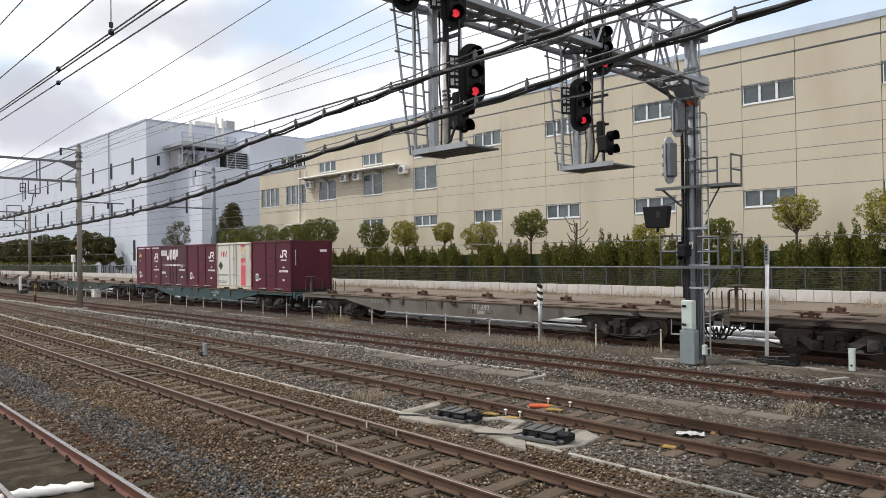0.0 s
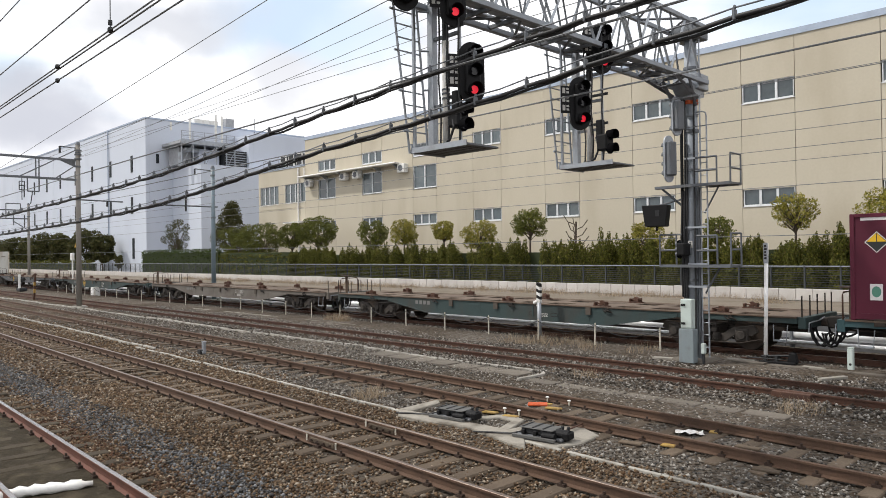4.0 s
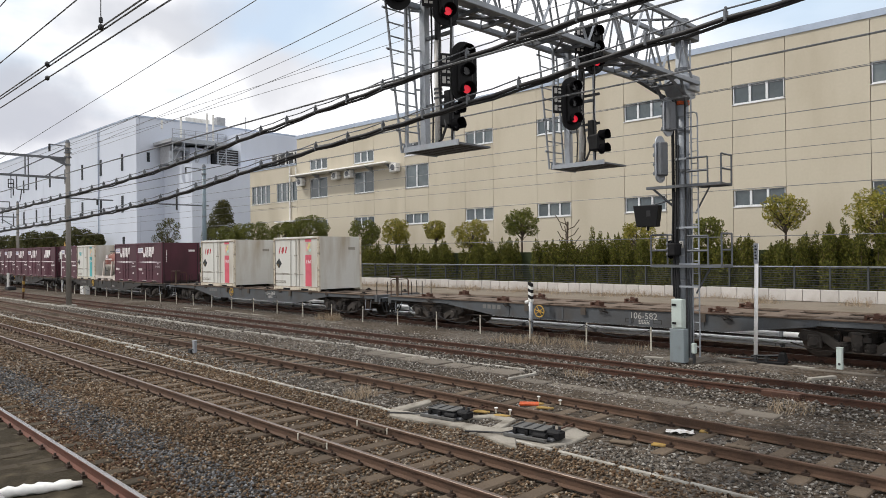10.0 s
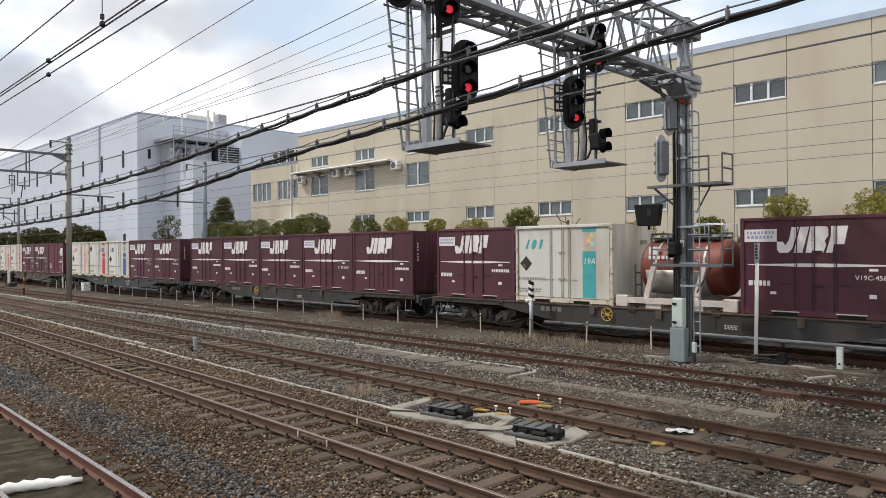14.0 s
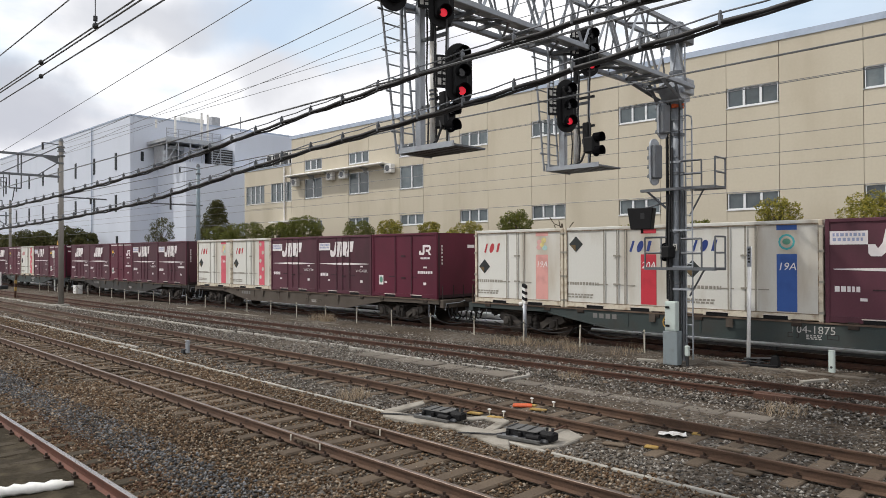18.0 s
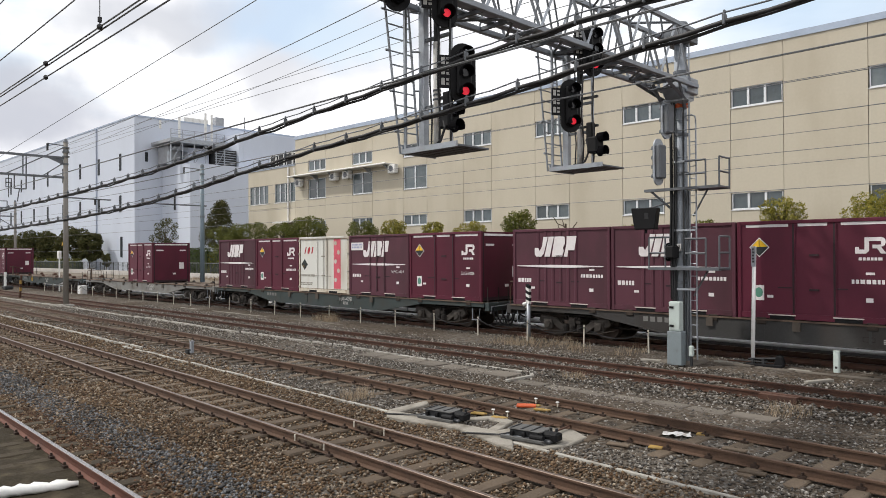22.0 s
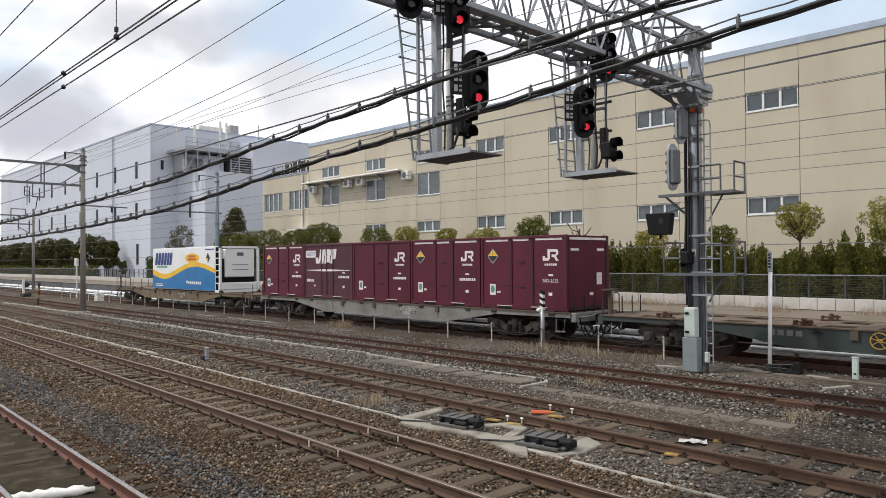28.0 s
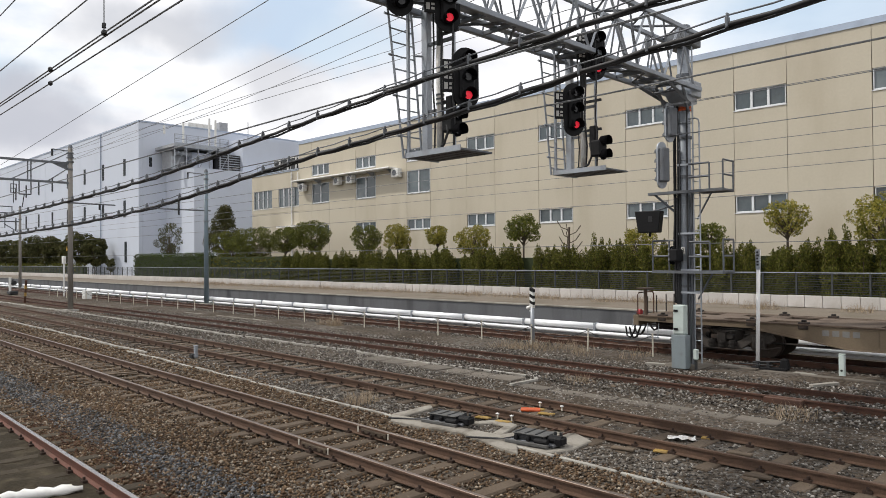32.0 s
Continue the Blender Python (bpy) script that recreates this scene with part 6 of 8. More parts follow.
trough("cable_trough", -60, -22.6, 8.62, -0.0205, 0.075, 0.05, 1.0, "narrow pale concrete cable trough between the tracks", 3, M_PALE, 0.04)
trough("cable_trough", -23.0, 2, 8.15, -0.031, 0.06, 0.032, 1.0, "narrow pale concrete cable trough between the tracks", 4, M_PALE)
trough("walkway_slabs", -16.0, -10.5, 12.98, 0.0, 0.62, 0.022, 0.8, "dusty sunk concrete slabs between the tracks", 5, M_SLAB)
trough("walkway_slabs", -10.0, -4.7, 12.52, 0.0, 0.40, 0.022, 0.8, "dusty sunk concrete slabs between the tracks", 9, M_SLAB)
trough("cable_trough", -60, -10.5, 13.42, 0.0, 0.075, 0.06, 1.1, "thin pale cable trough in the ballast", 6, M_PALE, 0.07)
for x0, y0, x1, y1 in ((-13.2, 13.38, -10.40, 13.50), (-10.36, 13.46, -10.14, 13.22), (-10.12, 13.20, -10.16, 12.30)):
    d = Vector((x1 - x0, y1 - y0))
    single("slab_kerb", MB().box(0, d.length, -0.04, 0.04, -0.1, 0.035), M_PALE, "thin pale concrete kerb round the sunk slabs", "kerb", "slab kerbs", at=pose(x0, y0, -0.15, 0, 0, math.degrees(math.atan2(d.y, d.x))), bevel=0.01)
trough("cable_trough", -38, -23.2, 17.2, 0.0, 0.08, 0.09, 1.2, "thin pale cable trough beside the freight line", 7)
trough("walkway_slabs", -7.6, -4.0, 17.6, 0.0, 0.22, 0.105, 0.9, "cracked concrete slabs by the column foot", 8, M_SLAB)


def switch_machine(x, y):
    s = thing("switch_machine", pose(x, y, -0.118, 0, 0, 8) @ Matrix.Diagonal((0.8, 0.8, 0.6, 1)), "grimy black electric point machine on a concrete pad", "point machine", "pair of point machines")
    part("frame", MB().box(-0.48, 0.48, -0.22, 0.24, 0.0, 0.07), M_GALV_D, s, bevel=0.015)
    part("housing", MB().box(-0.40, 0.26, -0.19, 0.2, 0.07, 0.22), M_DARK, s, "grimy cast housing", bevel=0.02)
    part("lid", MB().box(-0.43, 0.29, -0.22, 0.22, 0.22, 0.25), M_LID, s, "dusty grey lid", bevel=0.012)
    for i in range(3):
        part("lid_rib", MB().box(-0.38 + i * 0.22, -0.34 + i * 0.22, -0.2, 0.2, 0.25, 0.27), M_DARK, s, bevel=0.006)
        part("lug", MB().box(-0.36 + i * 0.26, -0.29 + i * 0.26, -0.26, -0.19, 0.07, 0.19), M_BLACK, s, bevel=0.01)
    part("side_bar", MB().box(-0.52, 0.40, -0.34, -0.27, 0.0, 0.08), M_LID, s, "dusty grey side bar", bevel=0.01)
    for q in (0.34, 0.46):
        part("bolt", MB().cyl((q, 0.1, 0.2), (q, 0.1, 0.3), 0.03, n=8), M_DARK, s)
    part("motor", MB().cyl((0.28, -0.02, 0.14), (0.55, -0.02, 0.14), 0.11, n=14), M_BLACK, s)
    part("motor", MB().cyl((0.1, -0.24, 0.12), (0.36, -0.24, 0.12), 0.07, n=12), M_BLACK, s)
    part("crank_cover", MB().box(0.42, 0.58, -0.14, 0.12, 0.02, 0.22), M_BLACK, s, bevel=0.03)
    part("throw_rod", MB().cyl((0.2, 0.2, 0.06), (0.2, 1.5, 0.04), 0.022, n=8), M_RAIL, s, "rusty throw rod")
    part("throw_rod", MB().cyl((-0.15, 0.2, 0.06), (-0.15, 1.1, 0.04), 0.018, n=8), M_RAIL, s)
    part("cable", MB().tube([(-0.4, -0.1, 0.1), (-0.6, -0.25, 0.04), (-0.9, -0.3, 0.02), (-1.3, -0.5, 0.02)], 0.022), M_CABLE, s)


switch_machine(-8.56, 8.72)
switch_machine(-6.66, 8.68)
for k_, (pts, lab) in enumerate((([(-9.79, 8.46), (-9.14, 8.58), (-8.75, 8.44), (-8.33, 8.62), (-8.13, 8.61), (-7.40, 8.67), (-6.85, 8.44), (-6.5, 8.02), (-6.93, 8.10), (-7.92, 8.36), (-8.88, 8.16), (-9.45, 8.15)], "rough pale concrete strip along the point machines"),
                                 ([(-9.82, 8.50), (-9.88, 9.55), (-9.65, 9.38), (-9.52, 8.52)], "narrow rough concrete strip beside a point machine"),
                                 ([(-8.42, 8.58), (-8.38, 9.0), (-8.08, 9.54), (-7.62, 9.40), (-7.36, 8.66), (-7.58, 8.70), (-7.74, 9.20), (-8.03, 9.24), (-8.20, 8.95), (-8.18, 8.58)], "cracked concrete band round a patch of ballast"),
                                 ([(-7.42, 8.66), (-6.85, 8.40), (-6.25, 8.30), (-6.08, 8.78), (-6.12, 9.36), (-6.55, 9.60), (-6.8, 9.50), (-7.3, 9.28)], "rough dusty concrete pad under a point machine"))):
    single("concrete_pad", MB().prism(pts, -0.25, -0.122 - 0.004 * k_, "z"), M_PAD, lab, "concrete pad", "concrete pads", bevel=0.015)


def block(x, y, z, sx, sy, sz, material, name, label, category, rz=0, group=""):
    return single(name, MB().box(-sx / 2, sx / 2, -sy / 2, sy / 2, 0, sz), material, label, category, group, bevel=0.008, at=pose(x, y, z, 0, 0, rz))


RY3 = T3 - 0.62
block(-8.2, 10.5, -0.15, 0.36, 0.22, 0.035, M_ORANGE, "rail_brace", "orange painted rail brace at the switch", "rail brace", 35)
for x, y, sx in ((-8.12, 10.62, 0.26), (-7.78, 10.42, 0.30), (-8.42, 9.42, 0.28), (-7.95, 9.42, 0.28), (-5.08, 9.55, 0.2), (-4.93, 10.72, 0.14), (-28.3, 15.6, 0.45)):
    block(x, y, -0.15, sx, 0.12, 0.03, M_YELLOWDUST, "marker_block", "small yellow painted marker plate on a sleeper", "marker", 12, "yellow markers")
for x, y in ((-8.22, 9.58), (-7.93, 9.62), (-8.25, 10.86), (-7.75, 10.86)):
    s = thing("bond_insulator", pose(x, y, -0.15), "small white insulator post at the rail", "insulator", "white insulators")
    part("post", MB().cyl((0, 0, 0), (0, 0, 0.09), 0.014, n=8), M_STAKE, s)
    part("cap", MB().box(-0.03, 0.03, -0.025, 0.025, 0.075, 0.10), M_WHITE, s, bevel=0.008)
for x, y, r_, l_ in ((-18.2, 6.85, 70, 0.75), (-18.6, 6.6, 40, 0.6), (-20.6, 6.1, 85, 0.4), (-17.3, 7.1, 20, 0.5)):
    block(x, y, -0.12, l_, 0.12, 0.03, M_SLEEPER, "plank", "loose brown plank lying by the rail", "plank", r_, "loose planks")
for x, y, r_ in ((-6.05, 9.95, 8), (-5.55, 9.3, 12), (-4.2, 10.2, 3), (-3.6, 9.3, 6)):
    block(x, y, -0.148, 0.34, 0.13, 0.03, M_SLEEPER, "tie_plate", "rusty brown flat plate at the switch", "plate", r_, "rusty plates")
sheet, rs = MB(), random.Random(6)
for i in range(7):
    for j in range(5):
        sheet.v.append((-0.30 + 0.1 * i + rs.uniform(-0.03, 0.03), -0.14 + 0.07 * j + rs.uniform(-0.02, 0.02), rs.uniform(0.0, 0.06)))
for i in range(6):
    for j in range(4):
        sheet.f.append((i * 5 + j, i * 5 + 5 + j, i * 5 + 6 + j, i * 5 + j + 1))
single("plastic_sheet", sheet, M_FLAKE, "crumpled white plastic sheet between the rails", "litter", at=pose(-5.2, 10.45, -0.155, 0, 0, 30) @ Matrix.Diagonal((0.72, 0.72, 0.9, 1)))
block(-4.95, T4 - 0.55, -0.14, 0.7, 0.3, 0.13, M_RAIL, "derail_block", "rust-red rail block on the sunken track", "rail block")


def joint(x, y):
    j = thing("rail_joint", pose(x, y, 0, 0, 0, math.degrees(S123)), "rusty bolted rail joint with white bond clips", "rail joint", "rail joints")
    for s in (-1, 1):
        part("fishplate", MB().box(-0.32, 0.32, s * 0.034 - 0.014, s * 0.034 + 0.014, -0.11, -0.035), M_SLEEPER, j, bevel=0.008)
        for k in range(4):
            part("bolt", MB().cyl((-0.24 + 0.16 * k, s * 0.045, -0.075), (-0.24 + 0.16 * k, s * 0.085, -0.075), 0.018, n=6), M_CLIP, j)
    for k in (-0.38, 0.38):
        part("bond_clip", MB().cyl((k, -0.05, -0.10), (k, -0.05, -0.01), 0.013, n=8), M_STAKE, j)


joint(-8.75, T2 - 0.566 - S123 * 8.75)
joint(-8.75, T2 + 0.566 - S123 * 8.75)


def sandbag():
    s = thing("white_sandbag", pose(-9.55, 2.55, -0.165, 0, 0, 75), "long white cloth sandbag lying inside the near track", "sandbag")
    mb, rnd = MB(), random.Random(3)
    n = 14
    for i in range(n + 1):
        k = i / n
        r = 0.066 * (0.35 + 0.65 * min(1, 5 * k, 5 * (1 - k))) * rnd.uniform(0.75, 1.2)
        for q in range(12):
            a = 2 * math.pi * q / 12
            mb.v.append((-0.55 + 1.1 * k, 0.03 * math.sin(5 * k) + r * 1.3 * math.cos(a), 0.06 + r * math.sin(a) * rnd.uniform(0.7, 1.2)))
    for i in range(n):
        for q in range(12):
            q2 = (q + 1) % 12
            mb.f.append((i * 12 + q, i * 12 + q2, (i + 1) * 12 + q2, (i + 1) * 12 + q))
    mb.f += [tuple(range(12))[::-1], tuple(range(n * 12, n * 12 + 12))]
    part("bag", mb, M_WHITE, s, smooth=True)
    part("tie", MB().cyl((0.40, 0, 0.06), (0.43, 0, 0.06), 0.062, n=10), M_STAKE, s)


sandbag()


def ground_lever():
    """Low dark hand lever frame with rods beside the white post."""
    g = thing("lever_frame", pose(-6.62, 17.95, -0.1, 0, 0, 5), "low black hand lever frame with rods in the ballast", "lever")
    part("base", MB().box(-0.42, 0.42, -0.15, 0.15, 0, 0.07), M_BLACK, g, bevel=0.015)
    part("weight", MB().prism([(0.22, 0.05), (0.46, 0.05), (0.40, 0.28), (0.27, 0.30)], -0.1, 0.1), M_BLACK, g, bevel=0.02)
    part("lever_arm", bar((-0.38, -0.05, 0.16), (0.32, 0.0, 0.22), 0.028), M_DARK, g)
    part("rod", MB().cyl((-0.9, 0.05, 0.07), (0.5, 0.05, 0.07), 0.02, n=6), M_RAIL, g)
    part("rod", MB().cyl((-0.7, -0.12, 0.12), (0.1, -0.1, 0.12), 0.018, n=6), M_DARK, g)
    for x in (-0.3, -0.05):
        part("bracket", MB().box(x, x + 0.06, -0.12, 0.1, 0.06, 0.20), M_DARK, g)


ground_lever()
for x, y, r_, l_, w_ in ((-5.75, 17.75, -8, 0.5, 0.14), (-5.0, 16.6, 65, 0.75, 0.12), (-7.5, 17.9, 6, 0.7, 0.13), (-9.1, 16.9, 12, 0.5, 0.2)):
    block(x, y, -0.12, l_, w_, 0.06, M_CONC_OLD, "concrete_fragment", "broken pale concrete strip in the ballast", "concrete", r_, "concrete fragments")


# ================= freight train =================
TRAIN = []        # (thing, x at the start, height)
WHEELS = {0: [], 1: []}
CACHE = {}


def cached(key, build, material, bevel=0.0):
    if key not in CACHE:
        me = build().mesh(key[0] if isinstance(key, tuple) else key, bevel)
        me.materials.append(material)
        CACHE[key] = me
    return CACHE[key]


def sill_shape(low):
    """Outline of a fish-bellied side sill that reaches down to the given height."""
    return [(-9.5, 1.0), (-9.5, 0.83), (-6.2, 0.82), (-3.95, low), (3.95, low), (6.2, 0.82), (9.5, 0.83), (9.5, 1.0)]


def deck_frame():
    """Deck of plates over cross members, with open bays between the load places."""
    mb = MB().box(-9.5, 9.5, -1.145, -0.98, 0.95, 0.99).box(-9.5, 9.5, 0.98, 1.145, 0.95, 0.99).box(-9.55, 9.55, -0.34, 0.34, 0.93, 0.985)
    for s in (-1, 1):
        y0, y1 = min(s * 0.35, s * 0.97), max(s * 0.35, s * 0.97)
        mb.box(-9.5, -8.95, y0, y1, 0.95, 0.988).box(8.95, 9.5, y0, y1, 0.95, 0.988)
        for i in range(5):
            a = -9.38 + 3.76 * i
            for u, v in ((0.43, 0.85), (1.55, 2.2), (2.9, 3.4)):
                mb.box(a + u, a + v, y0, y1, 0.945, 0.986)
            if i % 2:
                mb.box(a + 0.86, a + 1.54, y0, y1, 0.945, 0.984)
    return mb


def folding_lock():
    """A folded container lock: base, two cheeks, a claw lying over and a pin."""
    mb = MB().box(-0.22, 0.22, -0.10, 0.10, 0.0, 0.035).box(-0.20, -0.15, -0.09, 0.09, 0.03, 0.13).box(0.10, 0.15, -0.09, 0.09, 0.03, 0.15)
    mb.cyl((-0.22, 0, 0.09), (0.2, 0, 0.10), 0.022, n=6)
    mb.prism([(-0.08, 0.04), (0.06, 0.05), (0.10, 0.12), (0.02, 0.19), (-0.05, 0.17), (-0.02, 0.11)], -0.05, 0.05)
    return mb


def wagon(c, paint, tone, number="", wheel=None, last=False, load="empty"):
    """A flat container wagon: fish-bellied side sills, deck, locks, two bogies. c: the rear end of its first load place."""
    x = c + 9.38
    low = 0.53 if number == "106-582" else 0.455
    w = thing("container_wagon", pose(x, T5, 0), f"{tone} flat container wagon {load}", "freight wagon", "wagons of the freight train")
    TRAIN.append((w, x, 0.0))
    for s in (-1, 1):
        part("side_sill", cached(("side_sill", paint.name, s, low), lambda: MB().prism(sill_shape(low), s * 1.20 - 0.03, s * 1.20 + 0.03), paint), None, w)
        part("sill_flange", cached(("sill_flange", paint.name, s, low), lambda: MB().prism([(-3.98, low - 0.02), (3.98, low - 0.02), (6.25, 0.80), (6.15, 0.825), (3.95, low + 0.005), (-3.95, low + 0.005), (-6.15, 0.825), (-6.25, 0.80)], s * 1.20 - 0.06, s * 1.20 + 0.06), paint), None, w)
        part("deck_lip", cached(("deck_lip", s), lambda: MB().box(-9.5, 9.5, s * 1.20 - 0.062, s * 1.20 + 0.062, 0.962, 1.004), M_LIP, 0.006), None, w, "rusty deck edge")
        for q in (-6.3, -3.4, -1.2, 1.2, 3.4, 6.3):
            part("stiffener", cached(("stiffener", paint.name, s, abs(q) > 6), lambda: MB().box(-0.03, 0.03, s * 1.23 - 0.012, s * 1.23 + 0.012, 0.56 if abs(q) < 6 else 0.83, 0.96), paint), None, w, at=pose(q, 0, 0))
    deck, nx = M_DECK, 1.25 if last else 1.62
    part("deck", cached(("deck", deck.name), lambda: deck_frame(), deck), None, w, "worn deck plates")
    part("centre_sill", cached("centre_sill", lambda: MB().box(-9.5, 9.5, -0.2, 0.2, 0.52, 0.925), M_BOGIE), None, w)
    for e in (-1, 1):
        part("end_beam", cached(("end_beam", e, paint.name), lambda: MB().box(e * 9.60 - 0.09, e * 9.60 + 0.09, -1.2, 1.2, 0.70, 0.99), paint, 0.01), None, w)
        part("coupler", cached(("coupler", e), lambda: MB().box(e * 9.9 - 0.22, e * 9.9 + 0.22, -0.12, 0.12, 0.70, 0.92).box(e * 10.1 - 0.12, e * 10.1 + 0.12, -0.17, 0.17, 0.66, 0.96), M_BOGIE, 0.03), None, w)
        for k, yy in enumerate((-0.75, -0.45, 0.5)):
            part("brake_hose", cached(("brake_hose", e, k), lambda: MB().tube([(e * 9.66, yy, 0.74), (e * 9.74, yy - 0.03, 0.50), (e * 9.84, yy, 0.30 + 0.07 * k), (e * 9.96, yy + 0.03, 0.26 + 0.07 * k), (e * 10.06, yy + 0.05, 0.36 + 0.06 * k), (e * 10.12, yy + 0.08, 0.58)], 0.030), M_BLACK), None, w)
        part("step", cached(("step", e), lambda: MB().tube([(e * 9.25, -1.16, 0.78), (e * 9.22, -1.2, 0.38), (e * 8.92, -1.2, 0.38), (e * 8.9, -1.16, 0.78)], 0.014).box(min(e * 9.22, e * 8.92), max(e * 9.22, e * 8.92), -1.24, -1.10, 0.36, 0.39), M_GALV if not last else M_WHITE), None, w)
        for yy in (-1.12, -0.55, 0.0, 0.6, 1.12):
            part("end_rail", cached(("end_rail", e), lambda: MB().cyl((e * 9.58, 0, 0.98), (e * 9.58, 0, 1.52), 0.018, n=6), M_BOGIE), None, w, at=pose(0, yy, 0))
    for e in (-1, 1):
        part("uncoupling_lever", cached(("uncoupling_lever", e), lambda: MB().tube([(e * 9.74, -1.15, 0.62), (e * 9.74, -1.1, 0.86), (e * 9.76, -0.4, 0.88), (e * 9.80, -0.15, 0.95)], 0.017, 5), M_GALV), None, w)
        part("jumper_hose", cached(("jumper_hose", e), lambda: MB().tube([(e * 9.7, -0.98, 0.85), (e * 9.78, -1.0, 0.48), (e * 9.90, -1.0, 0.30), (e * 10.02, -0.98, 0.34), (e * 10.10, -0.92, 0.62)], 0.026, 6), M_BLACK), None, w)
    part("end_hoop", cached("end_hoop", lambda: MB().tube([(-9.58, -1.12, 0.98), (-9.58, -1.12, 1.58), (-9.58, -1.05, 1.64), (-9.58, -0.25, 1.64), (-9.58, -0.18, 1.58), (-9.58, -0.18, 0.98)], 0.02, 6), M_RAIL), None, w, "rusty bent end handrail")
    for q in (-0.9, 0.9):
        part("train_pipe", cached(("train_pipe", q), lambda: MB().cyl((-9.5, q, 0.72), (9.5, q, 0.72), 0.025, n=6), M_BOGIE), None, w)
    part("brake_post", cached("brake_post", lambda: MB().cyl((-9.45, -0.9, 0.95), (-9.45, -0.9, 1.75), 0.055, n=8).cyl((-9.45, -0.9, 1.74), (-9.45, -0.9, 1.775), 0.25, n=14), M_LIP), None, w)
    for i in range(5 if load != "running empty" else 0):
        for d in (-1.25, 1.25):
            for s in (-1, 1):
                part("container_lock", cached("container_lock", lambda: MB().box(-0.12, 0.12, -0.10, 0.08, -0.13, 0.045).box(-0.05, 0.05, -0.05, 0.05, 0.04, 0.10).cyl((-0.15, -0.08, -0.02), (0.15, -0.08, -0.02), 0.025, n=6), M_BOGIE, 0.012), None, w, at=pose(-9.38 + 3.76 * i + 1.86 + d, s * 1.16, 1.0))
    if load == "running empty":
        for i in range(5):
            for d in (1.83,):
                for s in (-1, 1):
                    part("folding_lock", cached("folding_lock", folding_lock, M_RAIL, 0.006), None, w, "folded rusty container lock", at=pose(-9.38 + 3.76 * i + d, s * 1.02, 0.988, 0, 0, 7 * ((i * 3 + s) % 5 - 2)) @ Matrix.Diagonal((1.15, 1.15, 1.05, 1)))
                part("release_lever", cached("release_lever", lambda: MB().tube([(-0.16, -1.27, 0.93), (-0.06, -1.29, 0.86), (0.05, -1.29, 0.90), (0.16, -1.27, 0.84)], 0.022, 5).box(-0.05, 0.05, -1.30, -1.262, 0.88, 0.97), M_BOGIE), None, w, at=pose(-9.38 + 3.76 * i + d + 0.35, 0, 0))
    for d in (-2.6, -0.4, 3.4):
        part("hanger", cached("hanger", lambda: MB().box(-0.09, 0.09, -1.285, -1.235, 0.74, 0.96), paint), None, w, at=pose(d, 0, 0))
    part("air_tank", cached("air_tank", lambda: MB().cyl((-5.2, 0.55, 0.55), (-3.7, 0.55, 0.55), 0.2, n=12), M_BOGIE), None, w)
    part("brake_rod", cached("brake_rod", lambda: MB().cyl((-6.0, -0.6, 0.4), (6.0, -0.6, 0.4), 0.03, n=6), M_BOGIE), None, w)
    for e in (-1, 1):
        b = part("bogie", cached("bogie", lambda: MB().prism([(-1.35, 0.52), (-1.25, 0.70), (-0.7, 0.62), (-0.42, 0.44), (0.42, 0.44), (0.7, 0.62), (1.25, 0.70), (1.35, 0.52), (1.2, 0.42), (0.75, 0.42), (0.45, 0.20), (-0.45, 0.20), (-0.75, 0.42), (-1.2, 0.42)], -1.04, -0.92)
                 .prism([(-1.35, 0.52), (-1.25, 0.70), (-0.7, 0.62), (-0.42, 0.44), (0.42, 0.44), (0.7, 0.62), (1.25, 0.70), (1.35, 0.52), (1.2, 0.42), (0.75, 0.42), (0.45, 0.20), (-0.45, 0.20), (-0.75, 0.42), (-1.2, 0.42)], 0.92, 1.04)
                 .box(-0.22, 0.22, -1.0, 1.0, 0.40, 0.68), M_CAST, 0.012), None, w, "grimy cast bogie frame", at=pose(e * 7.1, 0, 0))
        for s in (-1, 1):
            for q in (-0.28, 0.0, 0.28):
                part("spring", cached("spring", lambda: MB().cyl((0, 0, 0.24), (0, 0, 0.46), 0.10, n=10).cyl((0, 0, 0.28), (0, 0, 0.31), 0.125, n=10).cyl((0, 0, 0.37), (0, 0, 0.40), 0.125, n=10), M_BOGIE), None, b, at=pose(q, s * 1.06, 0))
            for q in (-0.95, 0.95):
                part("axle_box", cached("axle_box", lambda: MB().box(-0.16, 0.16, -0.10, 0.06, -0.16, 0.16).cyl((0, -0.16, 0), (0, -0.09, 0), 0.12, n=12), M_CAST, 0.02), None, b, at=pose(q, s * 1.0, 0.43, 0, 0, 0 if s < 0 else 180))
        for s in (-1, 1):
            part("bolster_end", cached("bolster_end", lambda: MB().box(-0.30, 0.30, -0.09, 0.07, 0.47, 0.60).box(-0.12, 0.12, -0.12, 0.0, 0.40, 0.66), M_BOGIE, 0.015), None, b, at=pose(0, s * 1.02, 0, 0, 0, 0 if s < 0 else 180))
            for q in (-0.52, 0.52):
                part("brake_shoe", cached("brake_shoe", lambda: MB().box(-0.05, 0.05, -0.06, 0.06, 0.28, 0.60).cyl((-0.12, 0, 0.30), (0.12, 0, 0.30), 0.03, n=6), M_BOGIE), None, b, at=pose(q, s * 0.78, 0))
        part("pull_rod", cached("pull_rod", lambda: MB().tube([(-1.5, -1.08, 0.36), (-0.9, -1.13, 0.22), (0.9, -1.13, 0.22), (1.5, -1.08, 0.36)], 0.018, 5), M_BOGIE), None, b)
